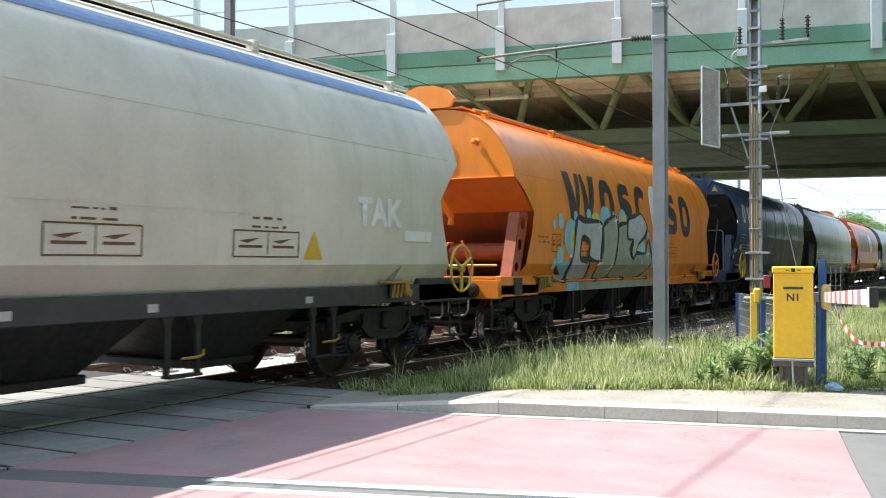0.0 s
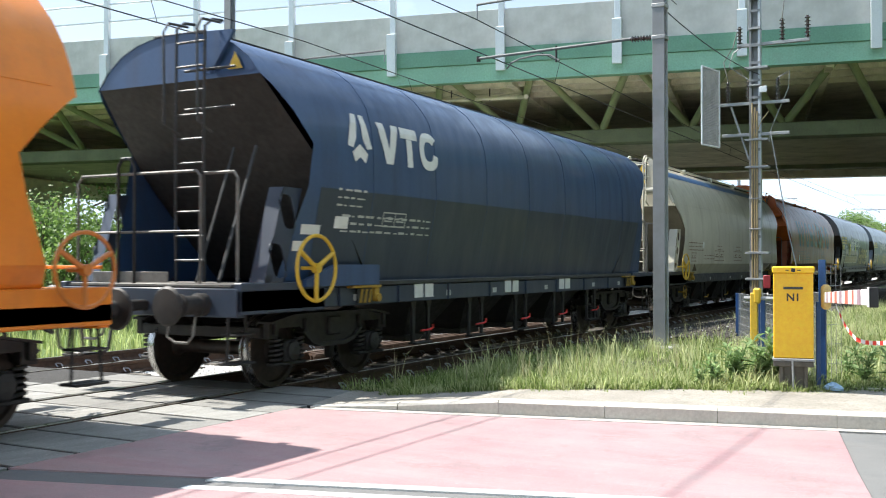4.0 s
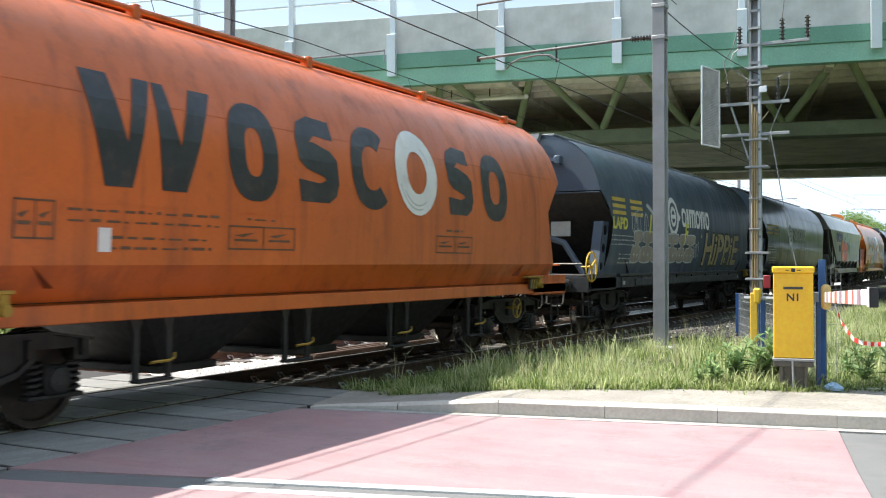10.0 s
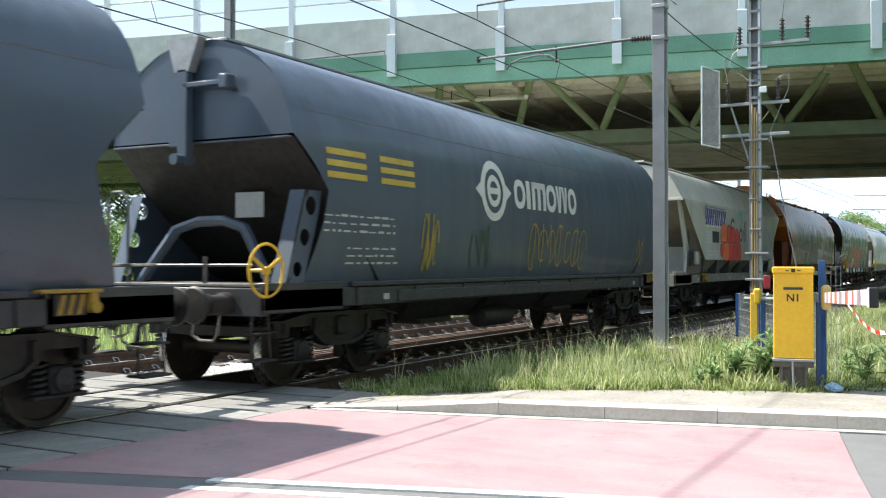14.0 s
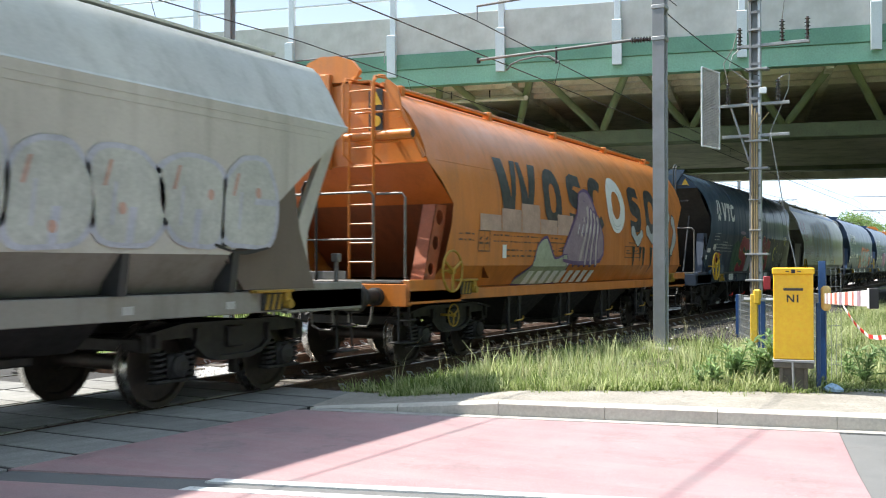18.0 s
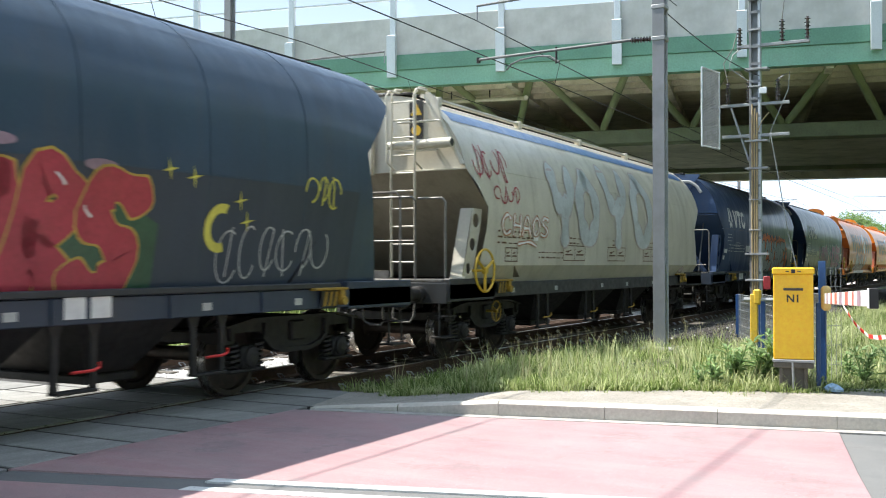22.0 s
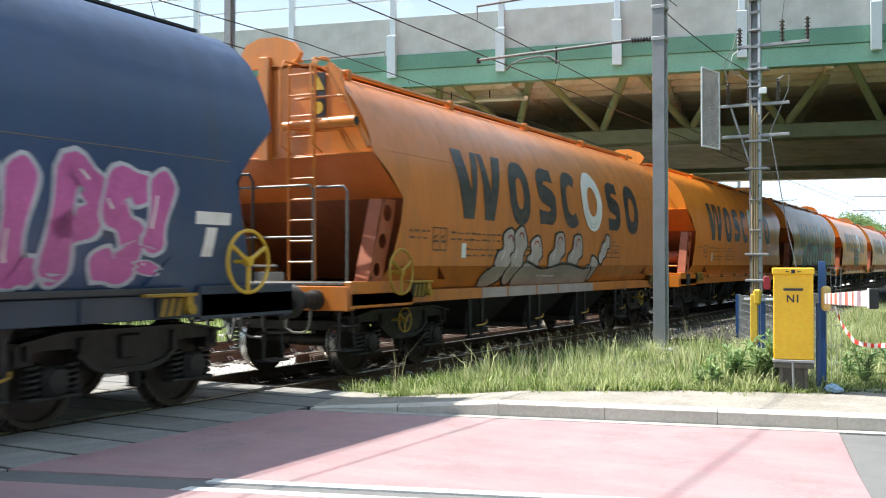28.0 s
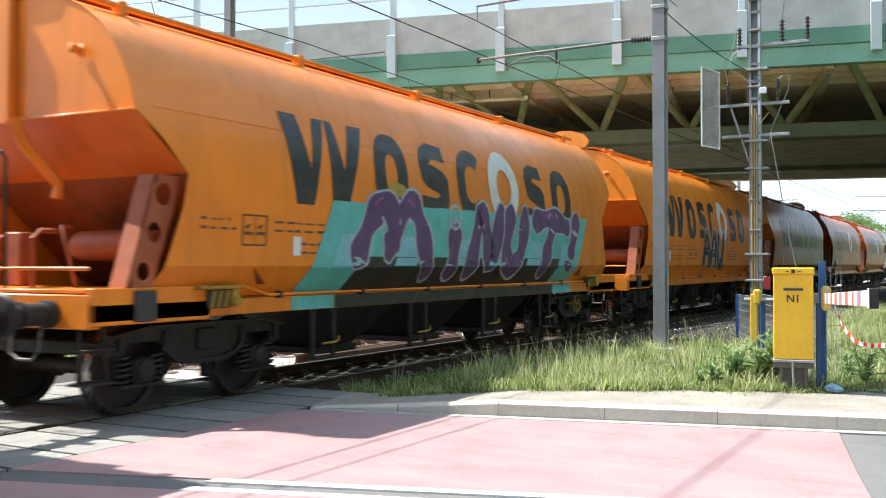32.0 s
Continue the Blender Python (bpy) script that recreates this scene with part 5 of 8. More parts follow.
def bogie(root, x, wheels):
    b = part("bogie", bogie_bolster, FRAME, root, "black grimy two-axle bogie", at=(x, 0, 0), key="bogie")
    for sy in (-1, 1):
        part("side_frame", side_frame, FRAME, b, at=(0, sy * 1.02, 0), key="side_frame")
    for dx in (-0.9, 0.9):
        w = new("wheelset", wheelset_mesh())
        w.parent = b
        w.location = (dx, 0, 0.46)
        wheels.append(w)
        for sy in (-1, 1):
            part("axle_box", axle_box, FRAME, b, at=Matrix.Translation((dx, sy * 1.02, 0.46)) @ Matrix.Rotation(0 if sy < 0 else math.pi, 4, "Z"), key="axle_box")
            for sx in (-0.215, 0.215):
                part("spring", spring_coil, FRAME, b, at=(dx + sx, sy * 1.02, 0.47), key="spring")
        for sy in (-1, 1):
            part("brake_shoe", lambda: Solid().box(-0.05, 0.05, -0.06, 0.06, -0.16, 0.16, 0.02), FRAME, b, at=(dx + (0.53 if dx < 0 else -0.53), sy * 0.755, 0.42), key="shoe")
    return b


def handwheel(root, x, y, z, r, mat, label="yellow brake hand wheel", spokes=3):
    s = Solid().wheelring((0, 0, 0), "y", r, r * 0.06, 28, 6)
    s.turned([(r * 0.16, -0.03), (r * 0.16, 0.04)], 10, "y")
    for k in range(spokes):
        a = 2 * math.pi * k / spokes + 0.5
        s.rod((0, 0, 0), (r * math.cos(a), 0.0, r * math.sin(a)), r * 0.075, 6)
    s.rod((0, 0, 0), (0, 0.22, 0), 0.022, 6)
    return part("hand_wheel", s, mat, root, label, at=(x, y, z))


def weld(s):
    """Joins vertices that lie in one place."""
    seen, at, vs = {}, [], []
    for p in s.v:
        k = tuple(round(c, 3) for c in p)
        if k not in seen:
            seen[k] = len(vs)
            vs.append(p)
        at.append(seen[k])
    fs = [tuple(dict.fromkeys(at[i] for i in f)) for f in s.f]
    s.v, s.f = vs, [f for f in fs if len(f) > 2]
    return s


def flip(s, sg):
    if sg > 0:
        s.v = [(-x, y, z) for x, y, z in s.v]
    return s


def gusset(kind, h, sg, sy, holes):
    """The slanted plate at the corner of the hopper end, with holes cut through, and its flange."""
    n = 16
    z0, z1 = 1.26, 2.40
    y = sy * 1.40
    def xa(z):
        return -(outline(kind, h, z)) - 0.005
    def xb(z):
        return xa(z) - 0.34
    s = Solid()
    cents = [(z1 - (i + 0.5) * (z1 - z0) / holes) for i in range(holes)]
    lo = z0
    for i in range(holes):
        zt, zb2 = z1 - i * (z1 - z0) / holes, z1 - (i + 1) * (z1 - z0) / holes
        c = ((xa(cents[i]) + xb(cents[i])) / 2, cents[i])
        if holes == 3:
            hr = 0.115 - 0.012 * i
            hole = [(c[0] + hr * math.cos(2 * math.pi * k / n), c[1] + hr * math.sin(2 * math.pi * k / n)) for k in range(n)]
        else:
            hole = []
            for k in range(n):
                a = 2 * math.pi * k / n
                u, w = math.cos(a), math.sin(a)
                u, w = math.copysign(abs(u) ** 0.5, u) * 0.125, math.copysign(abs(w) ** 0.5, w) * 0.20
                hole.append((c[0] + u - w * 0.30, c[1] + w))
        out = []
        for k in range(n):
            a = 2 * math.pi * k / n
            u, w = math.cos(a), math.sin(a)
            m = max(abs(u), abs(w))
            u, w = u / m, w / m
            z = c[1] + w * (zt - zb2) / 2
            out.append(((xa(z) + xb(z)) / 2 + u * 0.17, z))
        vs = [(p[0], y, p[1]) for p in hole] + [(p[0], y, p[1]) for p in out]
        vs += [(p[0], y - sy * 0.02, p[1]) for p in hole]
        s.add(vs, [(k, (k + 1) % n, n + (k + 1) % n, n + k) for k in range(n)] + [(k, (k + 1) % n, 2 * n + (k + 1) % n, 2 * n + k) for k in range(n)])
    fl = [(xb(z0), z0), (xb(z1), z1)]
    s.add([(fl[0][0], y, z0), (fl[1][0], y, z1), (fl[1][0] - 0.02, y - sy * 0.2, z1), (fl[0][0] - 0.02, y - sy * 0.2, z0)], [(0, 1, 2, 3)])
    return flip(weld(s), sg)


def end_gear(root, kind, h, sg, mats, style):
    """Headstock, buffers, coupling, platform, rails and ladder of one end, built for the left and mirrored for the right."""
    bodym, sillm, tubem = mats
    tag = (kind, round(h, 2), sg)
    hs = h + 0.47
    P = lambda name, s, m, label="", key=None: part(name, (lambda: flip(s(), sg)) if callable(s) else flip(s, sg), m, root, label, key=(key, tag) if key else None)
    P("headstock", lambda: Solid().box(-hs, -hs + 0.14, -1.36, 1.36, 0.92, 1.24, 0.012), sillm, key="headstock")
    for sy in (-1, 1):
        P("buffer", lambda: Solid().turned([(0.13, -hs - 0.005), (0.13, -hs - 0.10), (0.105, -hs - 0.11), (0.105, -hs - 0.33), (0.125, -hs - 0.34), (0.125, -hs - 0.37), (0.085, -hs - 0.38), (0.085, -hs - 0.50), (0.20, -hs - 0.52), (0.215, -hs - 0.545), (0.19, -hs - 0.575), (0.02, -hs - 0.585)], 18, "x", (0, sy * 0.875, 1.06)), FRAME, "grimy steel side buffer", key=("buffer", sy))
        P("gusset", lambda: gusset(kind, h, -1, sy, 2 if kind == "tall" else 3), RUSTRED if bodym in (ORANGE, ORANGE_DIRTY, ORANGE_OLD) else FILM if kind == "tall" else bodym, "slanted corner plate with holes", key=("gusset", sy)) if kind != "flat" and (sg < 0 or sy > 0) else None
        P("step", lambda: Solid().tube([(-hs + 0.02, sy * 1.22, 0.95), (-hs - 0.02, sy * 1.24, 0.42), (-hs + 0.34, sy * 1.24, 0.42), (-hs + 0.3, sy * 1.22, 0.95)], 0.017, 6).box(-hs - 0.03, -hs + 0.36, min(sy * 1.1, sy * 1.34), max(sy * 1.1, sy * 1.34), 0.40, 0.425, 0.006).box(-hs + 0.0, -hs + 0.34, min(sy * 1.12, sy * 1.34), max(sy * 1.12, sy * 1.34), 0.72, 0.74, 0.005), FRAME, "step below the headstock", key=("step", sy))
        P("grab_loop", lambda: Solid().tube([(-hs - 0.12, sy * 0.5, 0.93), (-hs - 0.16, sy * 0.5, 0.70), (-hs - 0.16, sy * 0.62, 0.64), (-hs - 0.16, sy * 0.80, 0.64), (-hs - 0.14, sy * 0.86, 0.72), (-hs - 0.10, sy * 0.86, 0.93)], 0.016, 6), TUBE, key=("loop", sy))
    P("coupling", lambda: Solid().box(-hs - 0.32, -hs, -0.07, 0.07, 0.98, 1.10, 0.02).tube([(-hs - 0.25, -0.05, 1.02), (-hs - 0.42, -0.05, 0.85), (-hs - 0.50, 0, 0.80), (-hs - 0.42, 0.05, 0.85), (-hs - 0.25, 0.05, 1.02)], 0.025, 6), FRAME, key="coupling")
    P("brake_hose", lambda: Solid().tube([(-hs - 0.02, 0.32, 0.95), (-hs - 0.18, 0.33, 0.8), (-hs - 0.26, 0.3, 0.55), (-hs - 0.40, 0.25, 0.5), (-hs - 0.5, 0.2, 0.62)], 0.022, 6), BLACK, key="hose")
    P("platform", lambda: Solid().box(-hs + 0.02, -h + 0.75, -1.25, 1.25, 1.25, 1.285, 0.006), TUBE if style != "plain" else sillm, "grey grating platform", key="platform")
    if style in ("ladder", "tall_ladder", "half"):
        # rails round the platform
        P("handrail", lambda: Solid().tube([(-hs + 0.10, -1.28, 1.28), (-hs + 0.10, -1.28, 2.46), (-hs + 0.11, -1.22, 2.53), (-hs + 0.11, -0.80, 2.53)], 0.019, 6), TUBE, "worn grey tube handrail", key="hr1")
        P("handrail", lambda: Solid().tube([(-hs + 0.08, -0.76, 1.28), (-hs + 0.08, -0.76, 2.50), (-hs + 0.08, -0.70, 2.56), (-hs + 0.08, 1.1, 2.56), (-hs + 0.08, 1.18, 2.48), (-hs + 0.08, 1.18, 1.28)], 0.019, 6).rod((-hs + 0.08, -0.76, 1.88), (-hs + 0.08, 1.18, 1.88), 0.015, 6), TUBE, key="hr2")
        P("grab_rail", lambda: Solid().tube([(-hs + 0.05, 0.22, 1.28), (-hs + 0.05, 0.22, 2.64), (-hs + 0.05, 0.28, 2.74), (-hs + 0.05, 0.42, 2.74), (-hs + 0.05, 0.48, 2.64), (-hs + 0.05, 0.48, 1.28)], 0.022, 6), BLACK, "black grab rail loop", key="grab3")
        P("kick_plate", lambda: Solid().box(-hs + 0.05, -hs + 0.07, -0.3, 0.9, 1.30, 1.42, 0.004), TUBE, key="kick")
    if style in ("ladder", "tall_ladder"):
        top = 4.30 if style == "ladder" else 4.34
        xx = -h - 0.20
        s = Solid()
        for y in (-0.22, -0.65):
            s.tube([(xx, y, 1.30), (xx - 0.02, y, 3.0), (xx, y, top - 0.1), (xx + 0.12, y, top), (xx + 0.3, y, top + 0.02)], 0.02, 6)
        for k in range(10):
            s.rod((xx - 0.01, -0.22, 1.55 + k * 0.28), (xx - 0.01, -0.65, 1.55 + k * 0.28), 0.014, 6)
        P("ladder", s, tubem if style == "ladder" else GREYFRAME, "end ladder up to the roof")
        s = Solid()
        for y in (-0.30, -0.80):
            s.tube([(xx + 0.1, y, top - 0.06), (xx - 0.22, y, top - 0.08), (xx - 0.30, y, top - 0.2), (xx - 0.28, y, 3.1), (xx - 0.05, y, 3.0)], 0.016, 6)
        for z in (3.3, 3.75):
            s.rod((xx + 0.05, -0.30, z), (xx + 0.05, -1.05, z), 0.016, 6)
        P("ladder_guard", s, tubem if style == "ladder" else GREYFRAME)
    if kind in ("round", "drum"):
        P("rib", lambda: Solid().box(-h - 0.10, -h, 0.22, 0.40, 2.95, 4.40 if style == "ladder" else 4.26, 0.015), bodym, "upright stiffener on the end", key=("rib", style))
        P("drip_edge", lambda: Solid().box(-h - 0.02, -h + 0.02, -1.42, 1.42, 2.985, 3.01, 0.006), bodym, key="drip")
    if kind == "round" and style == "ladder":
        P("vent_pipe", lambda: Solid().turned([(0.062, -1.27), (0.08, -1.27), (0.08, -0.62), (0.062, -0.62), (0.062, -0.1)], 14, "y", (-h - 0.14, 0, 3.40)), bodym, "short open vent pipe", key="vent")
        P("warning_sticker", lambda: Solid().box(-h - 0.006, -h - 0.001, -0.68, -0.43, 3.50, 4.12, 0.001), BLACK, "black warning sticker on the end", key="wsticker")
        P("warning_triangle", lambda: Solid().prism([(-0.66, 3.88), (-0.45, 3.88), (-0.555, 4.08)], "x", -h - 0.009, -h - 0.0065), YELLOW, "yellow warning triangle", key="wtri")
        P("warning_ring", lambda: Solid().turned([(0.085, -h - 0.009), (0.085, -h - 0.0065)], 14, "x", (0, -0.555, 3.64)), YELLOW, "yellow warning disc", key="wring")
        # flat black disc paints the shade inside the closed pipe's mouth
        P("pipe_bore", lambda: Solid().turned([(0.060, -1.272), (0.060, -1.268)], 14, "y", (-h - 0.14, 0, 3.40)), BLACK, "black disc for the shade in the pipe's mouth", key="bore")
        P("end_stay", lambda: Solid().rod((-h - 0.03, -0.76, 4.22), (-h - 0.03, -1.40, 3.06), 0.035, 6), bodym, key="stay")
        P("crank_plate", lambda: Solid().prism([(-0.98, 4.10), (-0.82, 4.22), (-0.72, 4.16), (-0.96, 3.66), (-1.06, 3.66)], "x", -h - 0.07, -h - 0.04), bodym, key="crank")
    if kind == "round" and sg < 0 and bodym in (ORANGE, ORANGE_OLD, ORANGE_DIRTY):
        P("crest", lambda: Solid().prism([(-0.28, 4.42), (-0.18, 4.26), (0.62, 4.26), (0.76, 4.46), (0.68, 4.60), (0.44, 4.68), (0.12, 4.67), (-0.14, 4.58)], "x", -h - 0.03, -h + 0.05), bodym, "rounded crest plate above the roof", key="crest")
    if kind == "round" and style == "plain":
        sg < 0 and P("grab_rail", lambda: Solid().tube([(-hs + 0.05, 0.22, 1.28), (-hs + 0.05, 0.22, 2.64), (-hs + 0.05, 0.28, 2.74), (-hs + 0.05, 0.42, 2.74), (-hs + 0.05, 0.48, 2.64), (-hs + 0.05, 0.48, 1.28)], 0.022, 6).tube([(-hs + 0.05, 0.22, 2.62), (-hs + 0.05, -0.10, 2.62), (-hs + 0.05, -0.16, 2.54), (-hs + 0.05, -0.16, 1.28)], 0.018, 6), BLACK, "black grab rail loop", key="grab4")
        P("down_pipe", lambda: Solid().tube([(-h - 0.12, 0.1, 3.0), (-h - 0.06, 0.05, 2.75), (-h + 0.30, -0.05, 2.35), (-h + 0.28, -0.05, 2.2)], 0.06, 8), bodym, key="down")
        P("air_tank", lambda: Solid().turned([(0.05, -1.05), (0.13, -1.02), (0.16, -0.95), (0.16, 0.1), (0.13, 0.17), (0.05, 0.2)], 16, "y", (-h + 0.75, 0, 1.72)), RUSTRED, "rusty red air reservoir", key="tank")
        P("brake_gear", lambda: Solid().tube([(-h - 0.1, -0.15, 1.28), (-h - 0.1, -0.15, 1.78), (-h, -0.15, 1.86), (-h + 0.2, -0.15, 1.86)], 0.03, 6).tube([(-h - 0.15, 0.45, 1.28), (-h - 0.1, 0.5, 1.7), (-h, 0.45, 1.8), (-h + 0.3, 0.3, 1.8)], 0.025, 6).box(-h - 0.05, -h + 0.12, 0.1, 0.32, 1.3, 1.85, 0.02).tube([(-h + 0.1, -0.55, 1.28), (-h, -0.5, 1.75), (-h + 0.05, -0.4, 1.9), (-h + 0.2, -0.35, 1.9)], 0.02, 6), RUSTRED, "rusty red brake pipes and valve", key="brakegear")
        P("grab_rail", lambda: Solid().tube([(-hs + 0.05, 1.0, 1.25), (-hs + 0.05, 1.0, 2.2), (-hs + 0.05, 1.06, 2.3), (-hs + 0.05, 1.2, 2.3), (-hs + 0.05, 1.26, 2.2), (-hs + 0.05, 1.26, 1.25)], 0.02, 6), BLACK, key="grab")
        P("eye", lambda: Solid().turned([(0.04, -0.13), (0.055, -0.12), (0.03, -0.02), (0.07, 0)], 10, "x", (-h - 0.01, -0.72, 3.62)), bodym, "small lifting eye", key="eye")
        P("rail", lambda: Solid().rod((-hs + 0.05, -1.3, 1.48), (-hs + 0.05, 0.9, 1.48), 0.018, 6), bodym, key="lowrail")
    if kind == "drum":
        P("funnel", lambda: Solid().prism([(-0.15, 4.27), (0.36, 4.27), (0.24, 3.86), (0.02, 3.86)], "x", -h - 0.16, -h - 0.02), GALV, "pale metal chute at the roof end", key="funnel")
        P("column", lambda: Solid().box(-h - 0.16, -h - 0.03, 0.04, 0.20, 2.72, 3.9, 0.015).box(-h - 0.16, -h - 0.06, -0.5, 0.1, 3.66, 3.72, 0.008).box(-h - 0.2, -h - 0.02, -0.62, -0.48, 3.60, 3.78, 0.02).turned([(0.07, -h - 0.3), (0.07, -h)], 10, "x", (0, 0.12, 2.78)), bodym, key="column")
        P("mount", lambda: Solid().tube([(-h + 0.1, -1.05, 1.28), (-h + 0.22, -0.55, 1.95), (-h + 0.25, -0.2, 2.05), (-h + 0.25, 0.2, 2.05), (-h + 0.22, 0.55, 1.95), (-h + 0.1, 1.05, 1.28)], 0.07, 8), bodym, "curved end support", key="mount")
        P("data_plate", lambda: Solid().box(-h + 0.58, -h + 0.60, -0.55, -0.1, 2.1, 2.42, 0.004), DECAL_GREY, key="dplate")
        P("handrail", lambda: Solid().tube([(-hs + 0.06, 0.75, 1.28), (-hs + 0.06, 0.75, 2.3), (-hs + 0.06, 0.85, 2.4), (-hs + 0.06, 1.0, 2.4), (-hs + 0.06, 1.08, 2.3), (-hs + 0.06, 1.08, 1.28)], 0.019, 6).rod((-hs + 0.05, -1.2, 1.50), (-hs + 0.05, 1.2, 1.50), 0.017, 6).rod((-hs + 0.05, -0.5, 1.28), (-hs + 0.05, -0.5, 1.6), 0.03, 6), TUBE, key="drumrail")
    if sg < 0 and style in ("tall_ladder", "half"):
        P("apron", lambda: Solid().prism([(-0.95, 4.2), (-0.85, 4.05), (-0.6, 3.72), (-0.5, 3.72), (-0.5, 4.22)], "x", -h - 0.06, -h - 0.015), bodym, key="apron")
        P("diagonal", lambda: Solid().rod((-h + 0.35, -0.95, 2.9), (-h - 0.3, -0.95, 1.3), 0.022, 6).rod((-h + 0.35, -0.62, 2.9), (-h - 0.3, -0.62, 1.3), 0.018, 6), GREYFRAME, key="diag")
    if style == "half" and sg < 0:
        P("curved_bar", lambda: Solid().tube([(-h - 0.08, -0.35, 4.0), (-h - 0.1, -0.65, 3.98), (-h - 0.1, -0.85, 3.85), (-h - 0.1, -0.98, 3.65)], 0.05, 6), GALV, "pale curved bar on the end", key="curved")
        P("shelf", lambda: Solid().box(-h - 0.25, -h, -0.55, 0.3, 3.25, 3.4, 0.02).rod((-h - 0.1, 0.1, 4.2), (-h - 0.1, 0.1, 3.3), 0.1, 8), bodym, key="shelf")
    if kind == "flat":
        for sy in (-1, 1):
            P("corner_strut", lambda: Solid().prism([(-h + 0.02, 3.2), (-h + 0.20, 3.2), (-h + 0.88, 2.0), (-h + 0.92, 1.75), (-h + 0.80, 1.24), (-h + 0.62, 1.24), (-h + 0.70, 1.75), (-h + 0.66, 1.95)], "y", min(sy * 1.30, sy * 1.38), max(sy * 1.30, sy * 1.38)), bodym, "bent corner strut", key=("cstrut", sy))
            # the brown holds the dark shade of the hopper corner
            P("corner_plate", lambda: Solid().prism([(-h + 0.6, 1.24), (-h + 1.9, 1.24), (-h + 2.22, 1.6), (-h + 1.0, 2.45), (-h + 0.9, 1.9)], "y", min(sy * 1.40, sy * 1.43), max(sy * 1.40, sy * 1.43)), BROWN, "corner plate with shade in its brown", key=("cplate", sy))
        P("eave", lambda: Solid().box(-h - 0.03, -h + 0.03, -1.48, 1.48, 3.17, 3.24, 0.01), bodym, key="eave")
        P("bulkhead", lambda: Solid().box(-h + 1.75, -h + 1.79, -1.36, 1.36, 1.24, 2.1, 0.006), bodym, key="bulkhead")
        for y in (-0.62, 0.62):
            P("rafter", lambda: Solid().rod((-h + 0.1, y, 3.15), (-h + 1.5, y, 2.0), 0.05, 6).rod((-h + 0.3, y, 1.26), (-h + 1.2, y * 0.6, 2.2), 0.045, 6), bodym, key=("rafter", y))
        P("lamp_post", lambda: Solid().rod((-hs + 0.15, -1.1, 1.28), (-hs + 0.15, -1.1, 1.6), 0.03, 6).box(-hs + 0.1, -hs + 0.2, -1.15, -1.05, 1.55, 1.66, 0.01), TUBE, key="lamppost")
        sg < 0 and P("wall_box", lambda: Solid().box(-h + 0.70, -h + 1.04, -1.47, -1.432, 1.45, 1.88, 0.01), BLACK, key="wbox")
        sg < 0 and P("wall_box", lambda: Solid().box(-h + 1.25, -h + 1.56, -1.50, -1.432, 1.48, 1.84, 0.015), bodym, key="wbox2")


def place_on_side(me_or_polys, prof, lift):
    """Lays flat shapes, drawn in x and z, on the curved side of a body."""
    bm = bmesh.new()
    if isinstance(me_or_polys, bpy.types.Mesh):
        bm.from_mesh(me_or_polys)
    else:
        for poly in me_or_polys:
            bm.faces.new([bm.verts.new((x, z, 0)) for x, z in poly])
    bmesh.ops.remove_doubles(bm, verts=bm.verts, dist=0.001)
    bmesh.ops.triangulate(bm, faces=bm.faces)
    z = 1.2
    lo, hi = min(v.co.y for v in bm.verts), max(v.co.y for v in bm.verts)
    while z < 4.2:
        if lo < z < hi:
            bmesh.ops.bisect_plane(bm, geom=bm.verts[:] + bm.edges[:] + bm.faces[:], plane_co=(0, z, 0), plane_no=(0, 1, 0))
        z += 0.14 if z < 2.9 else 0.07
    for v in bm.verts:
        x, zz = v.co.x, v.co.y
        v.co = (x, -(side_y(prof, zz) + lift), zz)
    bmesh.ops.recalc_face_normals(bm, faces=bm.faces)
    bm.normal_update()
    if sum(f.normal.y for f in bm.faces) > 0:
        bmesh.ops.reverse_faces(bm, faces=bm.faces)
    me = bpy.data.meshes.new("decal")
    bm.to_mesh(me)
    bm.free()
    return me


def decal(root, name, shapes, material, prof, lift=0.008, label=""):
    me = place_on_side(shapes, prof, lift)
    me.materials.append(material)
    return part(name, me, material, root, label)


def rect(x0, x1, z0, z1, lean=0.0):
    return [(x0, z0), (x1, z0), (x1 + lean, z1), (x0 + lean, z1)]


def loop(cx, cz, rx, rz, thick, a0=0, a1=360, n=26, p=2.0):
    """A band round an ellipse, or part of one, as quads."""
    def at(a, k):
        c, s = math.cos(radians(a)), math.sin(radians(a))
        e = 2.0 / p
        return (cx + math.copysign(abs(c) ** e, c) * (rx - k), cz + math.copysign(abs(s) ** e, s) * (rz - k))
    out = []
    for i in range(n):
        b0, b1 = a0 + (a1 - a0) * i / n, a0 + (a1 - a0) * (i + 1) / n
        out.append([at(b0, 0), at(b1, 0), at(b1, thick), at(b0, thick)])
    return out


def disc(cx, cz, rx, rz, n=24):
    return [[(cx + rx * math.cos(2 * math.pi * i / n), cz + rz * math.sin(2 * math.pi * i / n)) for i in range(n)]]


def marks(root, prof, shapes, mat, label, lift=0.009):
    """Plain shapes of a mark, each a part of its own."""
    for sh in shapes:
        decal(root, "mark", sh, mat, prof, lift, label)


def wedge(x0, x1, z0, z1):
    """A blunt chevron standing on its point."""
    w, m = x1 - x0, (x0 + x1) / 2
    return [[(x0, z1), (x0 + w * 0.36, z1), (m, z0 + (z1 - z0) * 0.42), (x1 - w * 0.36, z1), (x1, z1), (m + w * 0.2, z0), (m - w * 0.2, z0)]]


